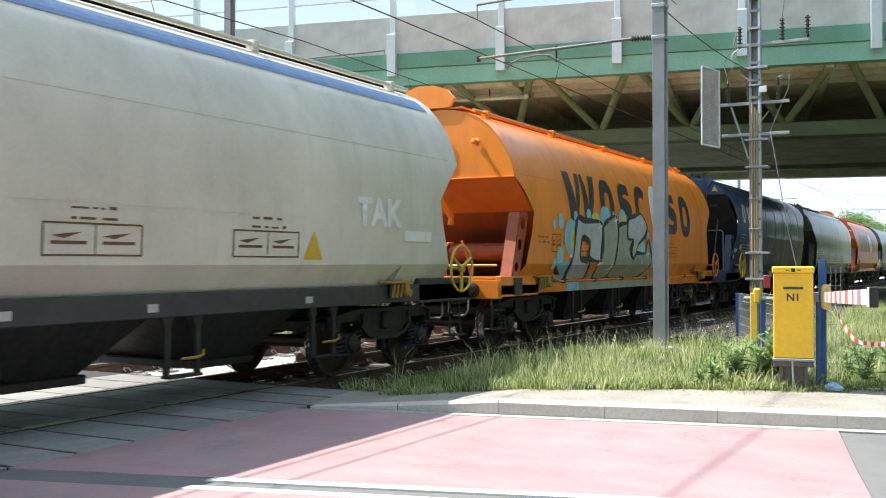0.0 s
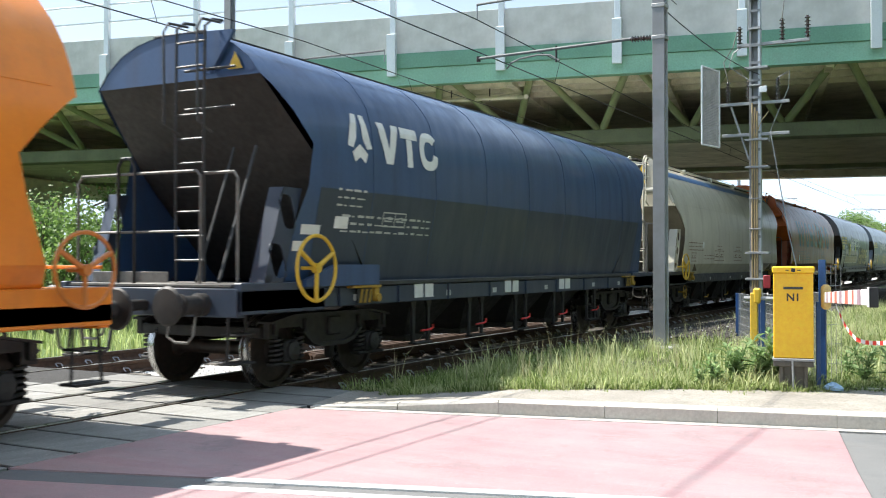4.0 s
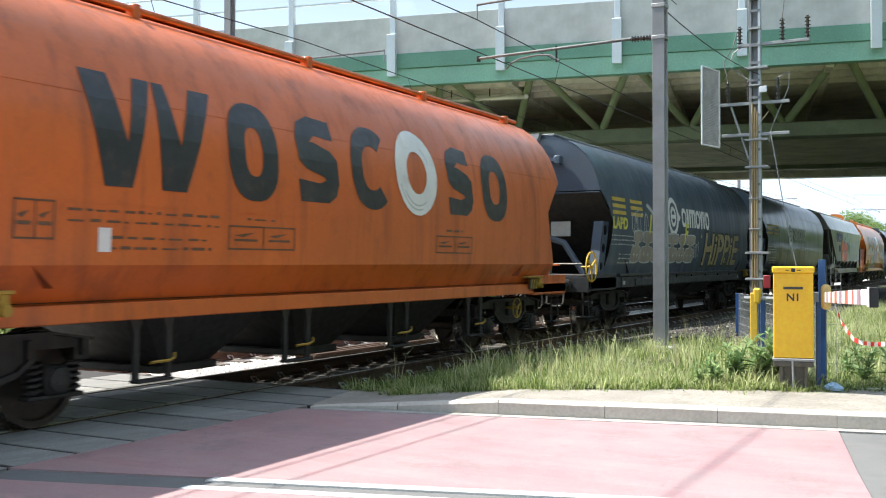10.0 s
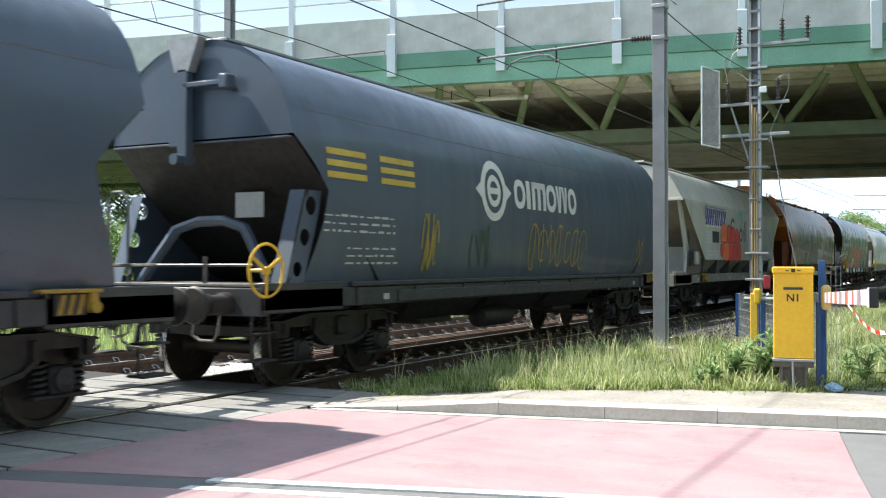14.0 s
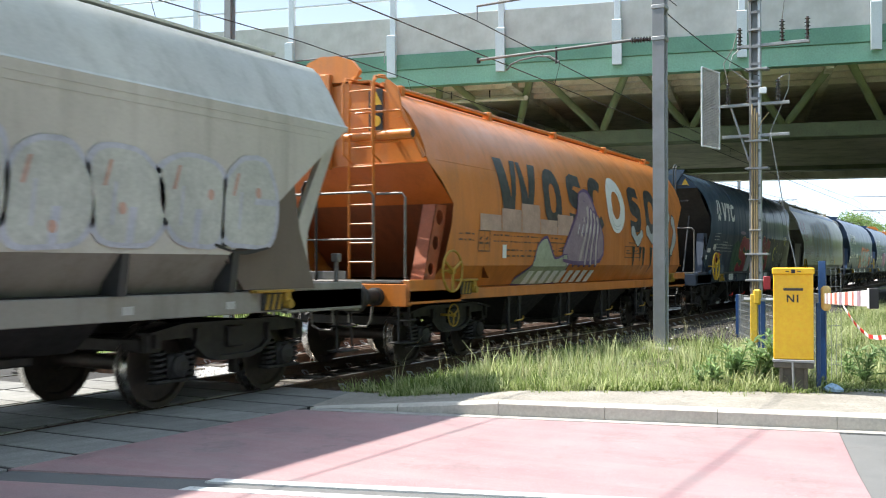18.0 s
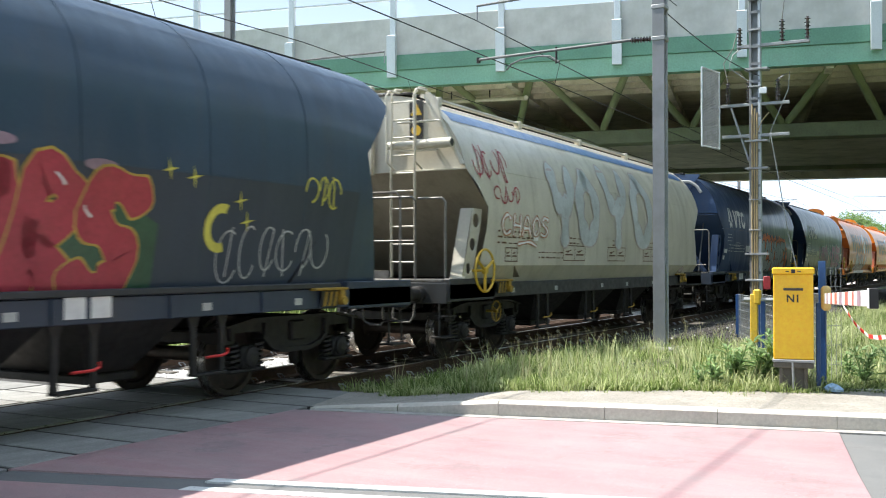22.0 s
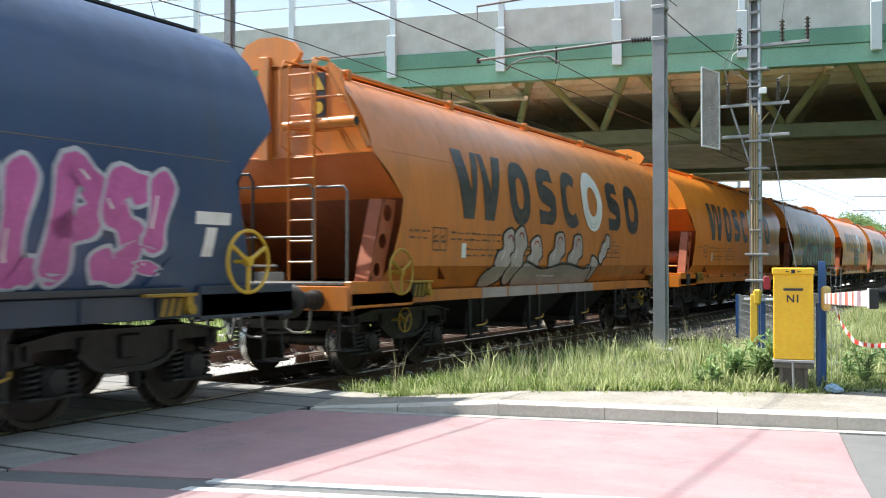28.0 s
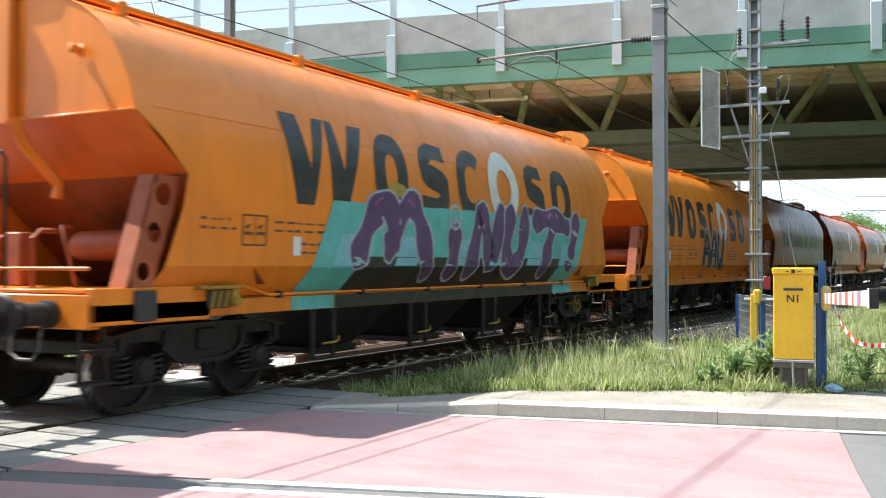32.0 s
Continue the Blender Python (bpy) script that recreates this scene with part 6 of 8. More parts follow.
def owner_mark(root, prof):
    """The owner's mark: a row of heavy dark plain shapes with one white ring among them."""
    z0, z1 = 2.22, 3.28
    m = (z0 + z1) / 2
    dark = [[[(-4.48, z1), (-4.15, z1), (-3.99, z0 + 0.42), (-3.83, z1), (-3.61, z1), (-3.95, z0), (-4.29, z0)]], [[(-3.58, z1), (-3.43, z1), (-3.29, z0 + 0.45), (-3.07, z1), (-2.76, z1), (-3.23, z0), (-3.57, z0)]]]
    for x0, x1 in ((-2.58, -1.74), (3.42, 4.34)):
        dark.append(loop((x0 + x1) / 2, m - 0.02, (x1 - x0) / 2, 0.54, 0.27, p=2.5))
    for x0, x1 in ((-1.38, -0.56), (2.28, 3.08)):
        a, b, c, d = z0 + 0.02, z0 + 0.25, m - 0.12, m + 0.12
        dark.append([[(x0 + 0.04, a), (x1 - 0.22, a), (x1 - 0.06, a + 0.09), (x1, a + 0.24), (x1 - 0.02, d - 0.10), (x1 - 0.14, d), (x0 + 0.34, d + 0.09), (x0 + 0.27, z1 - 0.33), (x0 + 0.38, z1 - 0.24), (x1 - 0.06, z1 - 0.27), (x1 - 0.08, z1 - 0.04), (x0 + 0.30, z1 - 0.01), (x0 + 0.08, z1 - 0.10), (x0, z1 - 0.26), (x0 + 0.03, c + 0.1), (x0 + 0.16, c), (x1 - 0.30, c - 0.08), (x1 - 0.27, b + 0.04), (x1 - 0.40, b), (x0, b + 0.03)]])
    dark.append(loop(0.22, m, 0.48, 0.54, 0.25, 48, 312, 22, 2.3))
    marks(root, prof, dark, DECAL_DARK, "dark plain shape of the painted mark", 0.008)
    decal(root, "owner_ring", loop(1.38, 2.78, 0.57, 0.60, 0.30), DECAL_WHITE, prof, 0.010, "white painted ring")
    for k, (a0, a1) in enumerate(((200, 285), (215, 300), (20, 60))):
        decal(root, "worn_arc", loop(1.38, 2.78, 0.50 - 0.06 * k, 0.53 - 0.06 * k, 0.022, a0, a1, 12), DECAL_GREY, prof, 0.0112, "worn grey arc in the ring")


def data_bars(root, prof, x, z, mat, rng, rows=4, width=1.3):
    """Unreadable stencilled data as plain bars."""
    d = []
    for r in range(rows):
        u = x
        while u < x + width:
            w = rng.uniform(0.05, 0.2)
            d.append(rect(u, min(u + w, x + width + 0.05), z - r * 0.095, z - r * 0.095 + rng.choice((0.018, 0.024, 0.03))))
            u += w + rng.uniform(0.03, 0.09)
    tagged(decal(root, "data_panel", d, mat, prof, 0.007, "stencilled data lines as plain bars"), kind="stuff")


def framed_panel(root, prof, x, z, w, hgt, mat, lines=True):
    d = [rect(x, x + w, z, z + 0.018), rect(x, x + w, z + hgt - 0.018, z + hgt), rect(x, x + 0.018, z, z + hgt), rect(x + w - 0.018, x + w, z, z + hgt), rect(x + w / 2, x + w / 2 + 0.015, z, z + hgt)]
    for k in (0.08, 0.58):
        d += [rect(x + w * k, x + w * (k + 0.34), z + hgt * 0.35, z + hgt * 0.45), [(x + w * k, z + hgt * 0.6), (x + w * (k + 0.12), z + hgt * 0.52), (x + w * (k + 0.3), z + hgt * 0.72), (x + w * (k + 0.12), z + hgt * 0.66)]]
    tagged(decal(root, "valve_panel", d, mat, prof, 0.007, "framed valve instruction panel"), kind="stuff")


def blob_letters(root, prof, x0, x1, z0, z1, n, fill, line, seed, label, back=None, second=None):
    """Fat sprayed letters: bulging outlined shapes with cuts, over a cloud of background colour."""
    rg = random.Random(seed)
    w = (x1 - x0) / n
    def lump(cx, cz, rx, rz, wob, m=30):
        ph = [rg.uniform(0, 6.28) for _ in range(3)]
        out = []
        for i in range(m):
            a = 2 * math.pi * i / m
            c, s = math.cos(a), math.sin(a)
            q = 1 + wob * (math.sin(2 * a + ph[0]) * 0.5 + math.sin(3 * a + ph[1]) * 0.6 + math.sin(5 * a + ph[2]) * 0.3)
            out.append((cx + math.copysign(abs(c) ** 0.72, c) * rx * q, cz + math.copysign(abs(s) ** 0.72, s) * rz * q))
        return out
    if back:
        cloud = []
        for i in range(n + 3):
            cloud.append(lump(x0 + (x1 - x0) * (i - 0.5) / (n + 1), (z0 + z1) / 2 + rg.uniform(-0.15, 0.15) * (z1 - z0), w * 0.7, (z1 - z0) * rg.uniform(0.48, 0.62), 0.16))
        for i in range(2 * n):
            r = rg.uniform(0.05, 0.13)
            cloud += disc(x0 + rg.uniform(-0.08, 1.08) * (x1 - x0), z1 + rg.uniform(-0.1, 0.25) * (z1 - z0), r, r, 12)
        for j, c in enumerate(cloud):
            c[:] = [(x, max(1.16, z)) for x, z in c]
        tagged(decal(root, "graffiti_cloud", cloud, SPRAY[back], prof, 0.0105, back + " sprayed cloud"), kind="stuff")
    fills, lines, cuts, shine = [], [], [], []
    for i in range(n):
        cx, cz = x0 + (i + 0.5) * w, (z0 + z1) / 2 + rg.uniform(-0.05, 0.05) * (z1 - z0)
        rx, rz = w * 0.50, (z1 - z0) * 0.46
        st = rg.getstate()
        a = lump(cx, cz, rx, rz, 0.10)
        rg.setstate(st)
        b = lump(cx, cz, rx * 1.10 + 0.02, rz * 1.07 + 0.02, 0.10)
        fills.append([(x, max(1.18, z)) for x, z in a])
        lines.append([(x, max(1.16, z)) for x, z in b])
        kind = rg.randrange(3)
        if kind == 0:
            cuts += [lump(cx + rx * 0.1, cz + rz * 0.25, rx * 0.22, rz * 0.2, 0.2, 12)]
        if kind == 1:
            cuts += [rect(cx - rx * 0.1, cx + rx * 0.12, cz - rz * 1.0, cz - rz * 0.2, 0.06)]
        if kind == 2:
            cuts += [rect(cx + rx * 0.1, cx + rx * 0.95, cz + rz * 0.02, cz + rz * 0.18, 0.03)]
        cuts += [rect(cx - rx * 0.5, cx - rx * 0.42, cz - rz * 0.6, cz + rz * 0.3, 0.05)]
        shine += [rect(cx - rx * 0.7, cx - rx * 0.6, cz + rz * 0.2, cz + rz * 0.75, 0.08)] + disc(cx + rx * rg.uniform(-0.4, 0.6), cz + rz * rg.uniform(-0.6, 0.7), 0.05, 0.06, 10)
    for one in lines:
        decal(root, "graffiti_outline", [one], SPRAY[line], prof, 0.0135, line + " sprayed outline")
    for one in fills:
        decal(root, "graffiti_letter", [one], SPRAY[fill], prof, 0.0165, label)
    for one in cuts:
        decal(root, "graffiti_stroke", [one], SPRAY[line], prof, 0.0195, line + " sprayed stroke")
    tagged(decal(root, "graffiti_shine", shine, SPRAY[second or "white"], prof, 0.0215, (second or "white") + " sprayed highlights"), kind="stuff")


def smooth_path(pts, n=6):
    """A smooth curve through a few points."""
    out = []
    for k in range(len(pts) - 1):
        q0, q1, q2, q3 = pts[max(0, k - 1)], pts[k], pts[k + 1], pts[min(len(pts) - 1, k + 2)]
        for i in range(n):
            t = i / n
            out.append(tuple(0.5 * (2 * q1[c] + (q2[c] - q0[c]) * t + (2 * q0[c] - 5 * q1[c] + 4 * q2[c] - q3[c]) * t * t + (3 * q1[c] - q0[c] - 3 * q2[c] + q3[c]) * t ** 3) for c in (0, 1)))
    return out + [pts[-1]]


def band(path, half, ends=True):
    """A rounded stroke of spray paint along a path, as quads."""
    cl = lambda poly: [(x, max(1.155, z)) for x, z in poly]
    a, b, y, z = path[1], path[0], path[-2], path[-1]
    grow = lambda p, q, k: (q[0] + (q[0] - p[0]) * k, q[1] + (q[1] - p[1]) * k)
    full = [(p, 1.0) for p in path]
    if ends:
        ea, eb = half / max(0.02, math.dist(a, b)), half / max(0.02, math.dist(y, z))
        full = [(grow(a, b, ea * k), w2) for k, w2 in ((0.9, 0.25), (0.7, 0.6), (0.4, 0.85))] + full + [(grow(y, z, eb * k), w2) for k, w2 in ((0.4, 0.85), (0.7, 0.6), (0.9, 0.25))]
    side = []
    for k, (p, w2) in enumerate(full):
        a, b = full[max(0, k - 1)][0], full[min(len(full) - 1, k + 1)][0]
        d = Vector((b[0] - a[0], b[1] - a[1]))
        d = d.normalized() if d.length else Vector((1, 0))
        f = half * (0.75 + 0.4 * math.sin(k * 0.45) ** 2) * w2
        side.append(((p[0] - d.y * f, p[1] + d.x * f), (p[0] + d.y * f, p[1] - d.x * f)))
    return [cl([side[k][0], side[k + 1][0], side[k + 1][1], side[k][1]]) for k in range(len(side) - 1)]


# sprayed capitals as a few strokes each, in a unit square
GLYPHS = {
    "A": [[(0.0, 0.0), (0.25, 0.7), (0.5, 1.0), (0.75, 0.7), (1.0, 0.0)], [(0.2, 0.36), (0.8, 0.36)]],
    "C": [[(0.92, 0.8), (0.55, 1.0), (0.12, 0.75), (0.1, 0.28), (0.5, 0.0), (0.95, 0.16)]],
    "D": [[(0.1, 0.0), (0.12, 1.0), (0.6, 0.95), (0.95, 0.5), (0.6, 0.02), (0.1, 0.0)]],
    "E": [[(0.95, 0.92), (0.35, 1.0), (0.1, 0.76), (0.55, 0.54), (0.08, 0.3), (0.35, 0.0), (0.98, 0.08)]],
    "H": [[(0.08, 1.0), (0.05, 0.0)], [(0.92, 1.0), (0.95, 0.0)], [(0.06, 0.5), (0.94, 0.46)]],
    "I": [[(0.5, 0.58), (0.55, 0.0)]],
    "L": [[(0.15, 1.0), (0.1, 0.1), (0.9, 0.0)]],
    "M": [[(0.0, 0.2), (0.12, 0.75), (0.3, 1.0), (0.42, 0.6), (0.4, 0.3)], [(0.42, 0.6), (0.62, 1.0), (0.8, 0.7), (1.0, 0.0)]],
    "N": [[(0.05, 0.0), (0.2, 0.95), (0.5, 0.55), (0.75, 0.08), (0.92, 1.0)]],
    "O": [[(0.5, 1.0), (0.1, 0.72), (0.1, 0.26), (0.5, 0.0), (0.9, 0.28), (0.9, 0.74), (0.5, 1.0)]],
    "P": [[(0.15, 0.0), (0.18, 1.0), (0.75, 0.95), (0.9, 0.68), (0.6, 0.45), (0.2, 0.45)]],
    "R": [[(0.1, 0.0), (0.15, 1.0), (0.75, 0.95), (0.85, 0.66), (0.3, 0.5), (1.0, 0.0)]],
    "S": [[(0.95, 0.9), (0.4, 1.0), (0.08, 0.74), (0.5, 0.52), (0.92, 0.28), (0.55, 0.0), (0.0, 0.08)]],
    "T": [[(0.0, 0.92), (0.5, 1.0), (1.0, 0.85)], [(0.55, 0.95), (0.45, 0.4), (0.4, 0.0)]],
    "U": [[(0.1, 1.0), (0.05, 0.3), (0.45, 0.0), (0.9, 0.3), (0.95, 1.0)]],
    "V": [[(0.0, 1.0), (0.45, 0.0), (1.0, 1.0)]],
    "Y": [[(0.02, 1.0), (0.15, 0.6), (0.5, 0.5), (0.85, 0.62), (0.98, 1.0)], [(0.52, 0.5), (0.5, 0.0)]],
    "y": [[(0.05, 1.0), (0.15, 0.55), (0.55, 0.48)], [(0.8, 1.0), (0.72, 0.5), (0.6, 0.12), (0.1, 0.0)]],
    "!": [[(0.7, 1.0), (0.45, 0.35)], [(0.35, 0.06), (0.33, 0.0)]],
}


def strokes(root, prof, paths, half, fill, line, label, rim=0.045, aura=None, second="white"):
    """Sprayed strokes with a rim, an aura of colour behind them where asked, and small highlights."""
    shine = []
    for j, item in enumerate(paths):
        g, pts = item if isinstance(item[0], int) else (j, item)
        path, lift = smooth_path(pts), g * 0.0007 + j * 0.00003
        if aura:
            tagged(decal(root, "graffiti_aura", band(path, half + aura[1]), SPRAY[aura[0]], prof, 0.0105 + lift, aura[0] + " sprayed aura"), kind="stuff")
        decal(root, "graffiti_outline", band(path, half + rim), SPRAY[line], prof, 0.0135 + lift, line + " sprayed outline")
        decal(root, "graffiti_letter", band(path, half), SPRAY[fill], prof, 0.0138 + lift, label)
        k = len(path) // 3
        shine += band([(x - half * 0.4, z + half * 0.3) for x, z in path[k:k + 4]], 0.013, False)
    if second:
        tagged(decal(root, "graffiti_shine", shine, SPRAY[second], prof, 0.0215, second + " sprayed highlights"), kind="stuff")


def letters(spec, z0, z1, lean=0.0):
    """Paths of sprayed capitals, each between two places along the side."""
    return [(g, [(xa + (xb - xa) * u + lean * (v - 0.5), z0 + (z1 - z0) * v) for u, v in path]) for g, (ch, xa, xb) in enumerate(spec) for path in GLYPHS[ch]]


def wild_letters(root, prof, x0, x1, z0, z1, n, fill, line, seed, label, back=None, second="white"):
    """Angular sprayed letters: slanted, pointed strokes with bars and arrows, outlined, on a ragged field of colour."""
    rg = random.Random(seed)
    w, hgt = (x1 - x0) / n, z1 - z0
    cl = lambda poly: [(x, max(1.155, z)) for x, z in poly]
    if back:
        top, bot = [], []
        m = 3 * n
        for i in range(m + 1):
            u = x0 - 0.5 + (x1 - x0 + 1.0) * i / m
            top.append((u, z0 + hgt * rg.uniform(0.72, 1.02)))
            bot.append((u + rg.uniform(-0.1, 0.1), z0 - rg.uniform(0.0, 0.12)))
        decal(root, "graffiti_field", [cl([bot[i], bot[i + 1], top[i + 1], top[i]]) for i in range(m)], SPRAY[back], prof, 0.0105, back + " sprayed field")
    forms = [[[(0.0, 0.0), (0.3, 0.95), (0.62, 0.9), (0.95, 0.0)], [(0.1, 0.42), (0.9, 0.34)]],
             [[(0.95, 0.92), (0.4, 1.0), (0.08, 0.74), (0.5, 0.52), (0.92, 0.30), (0.55, 0.0), (0.0, 0.08)]],
             [[(0.1, 1.0), (0.0, 0.2), (0.45, 0.0), (0.85, 0.2), (1.0, 1.0)], [(0.85, 0.2), (1.12, -0.08)]],
             [[(0.05, 0.0), (0.12, 1.0), (0.75, 0.95), (0.85, 0.62), (0.35, 0.50), (1.0, -0.05)]],
             [[(0.0, 0.9), (0.5, 1.02), (1.0, 0.86)], [(0.52, 1.0), (0.42, 0.3), (0.6, 0.0), (0.9, 0.1)]],
             [[(0.5, 1.0), (0.1, 0.7), (0.12, 0.25), (0.5, 0.0), (0.9, 0.3), (0.88, 0.72), (0.5, 1.0)]]]
    paths = []
    for i in range(n):
        form = forms[rg.randrange(len(forms))]
        lean = rg.uniform(0.0, 0.25) * w
        for path in form:
            pts = [(x0 + (i + 0.08 + 0.84 * (u + rg.uniform(-0.07, 0.07))) * w + lean * (v - 0.5), z0 + hgt * (0.08 + 0.84 * (v + rg.uniform(-0.06, 0.06)))) for u, v in path]
            paths.append((smooth_path(pts), w * rg.uniform(0.13, 0.17)))
    shine = []
    for j, (path, half) in enumerate(paths):
        decal(root, "graffiti_outline", band(path, half + 0.045), SPRAY[line], prof, 0.0135 + j * 0.00004, line + " sprayed outline")
        decal(root, "graffiti_letter", band(path, half), SPRAY[fill], prof, 0.0165 + j * 0.00004, label)
        k = len(path) // 3
        shine += band([(x - half * 0.4, z + half * 0.3) for x, z in path[k:k + 5]], 0.014, False)
    tagged(decal(root, "graffiti_shine", shine, SPRAY[second], prof, 0.0195, second + " sprayed highlights"), kind="stuff")


def sprayed(root, prof, poly, fill, line, label, edge=0.05, step=0):
    """One sprayed letter drawn as a closed outline, smoothed, with a dark rim round it."""
    n = len(poly)
    pts = []
    for i in range(n):
        q0, q1, q2, q3 = (poly[(i + k - 1) % n] for k in range(4))
        for t in (0.0, 0.34, 0.67):
            pts.append(tuple(0.5 * (2 * q1[c] + (q2[c] - q0[c]) * t * 0.8 + (2 * q0[c] - 5 * q1[c] + 4 * q2[c] - q3[c]) * t * t * 0.8 + (3 * q1[c] - q0[c] - 3 * q2[c] + q3[c]) * t ** 3 * 0.8 + (q2[c] - q1[c]) * t * 0.4) for c in (0, 1)))
    area = sum(p[0] * q[1] - q[0] * p[1] for p, q in zip(pts, pts[1:] + pts[:1]))
    sg = 1 if area > 0 else -1
    rim = []
    for i, p in enumerate(pts):
        a, b = pts[i - 1], pts[(i + 1) % len(pts)]
        d = Vector((b[0] - a[0], b[1] - a[1]))
        d = d.normalized() if d.length else Vector((1, 0))
        e = edge * (0.8 + 0.35 * math.sin(i * 0.7))
        out, inn = (p[0] + d.y * e * sg, max(1.155, p[1] - d.x * e * sg)), (p[0] - d.y * e * 0.6 * sg, max(1.16, p[1] + d.x * e * 0.6 * sg))
        rim.append((out, inn))
    decal(root, "graffiti_letter", [[(x, max(1.158, z)) for x, z in pts]], SPRAY[fill], prof, 0.0150 + step * 0.0012, label)
    m = len(rim)
    decal(root, "graffiti_outline", [[rim[i][0], rim[(i + 1) % m][0], rim[(i + 1) % m][1], rim[i][1]] for i in range(m)], SPRAY[line], prof, 0.0156 + step * 0.0012, line + " sprayed outline")


def sparkle(root, prof, x, z, r, mat):
    """A sprayed four-pointed glint."""
    p = [(x + r * (1.0 if k % 2 == 0 else 0.16) * math.cos(k * math.pi / 4 + 0.2), z + r * (1.0 if k % 2 == 0 else 0.16) * math.sin(k * math.pi / 4 + 0.2)) for k in range(8)]
    decal(root, "graffiti_glint", [p], SPRAY[mat], prof, 0.024, "white sprayed glint")


def scribble(root, prof, x, z, w, hgt, n, mat, seed, label, thick=0.03):
    """A tag of looping strokes."""
    rg = random.Random(seed)
    d = []
    for i in range(n):
        cx = x + (i + 0.5) * w / n
        r = rg.choice(((0, 300), (60, 330), (180, 420), (-80, 190)))
        d += loop(cx, z + hgt * rg.uniform(0.4, 0.6), w / n * rg.uniform(0.42, 0.6), hgt * rg.uniform(0.35, 0.5), thick, r[0], r[1], 14)
        if rg.random() < 0.6:
            d.append(rect(cx - thick / 2, cx + thick / 2, z + hgt * 0.05, z + hgt * 0.95, rg.uniform(-0.1, 0.1)))
    decal(root, "graffiti_tag", d, SPRAY[mat], prof, 0.012, label)


def sill_spray(root, x0, x1, color, label):
    """Where the spray runs on over the sill beam."""
    part("graffiti_foot", Solid().box(x0, x1, -1.4125, -1.4065, 0.985, 1.146, 0.002), SPRAY[color], root, label, smooth=0)


def words(root, prof, text, x, z, size, mat, lift, offset, label, squeeze=1.0, lean=0.0):
    me = lettering(text, size, offset)
    me.transform(Matrix.Translation((x, z, 0)) @ Matrix(((squeeze, lean, 0, 0), (0, 1, 0, 0), (0, 0, 1, 0), (0, 0, 0, 1))))
    return decal(root, "graffiti_word", me, mat, prof, lift, label)


def hazard(root, x, z, sg=-1):
    """The stop lever bracket under the sill, a dark plate with yellow stripes."""
    b = part("lever_bracket", lambda: Solid().box(-0.32, 0.36, -1.50, -1.38, 0.10, 0.135, 0.008).turned([(0.055, -1.52), (0.055, -1.40)], 10, "y", (0.27, 0, -0.03)).box(0.22, 0.32, -1.49, -1.42, -0.02, 0.11, 0.01), GRIMYELLOW, root, "grimy yellow lever bracket with black stripes", at=(x, 0, z), key="lever_bracket")
    part("plate", lambda: Solid().box(-0.14, 0.20, -1.455, -1.43, -0.10, 0.095, 0.004), BLACK, b, key="lever_plate", smooth=0)
    for k in range(3):
        part("stripe", lambda: Solid().prism([(-0.05, -0.09), (0.0, -0.09), (0.05, 0.085), (0.0, 0.085)], "y", -1.463, -1.456), GRIMYELLOW, b, at=(-0.07 + k * 0.105, 0, 0), key="lever_stripe", smooth=0)


WHEELSETS = []


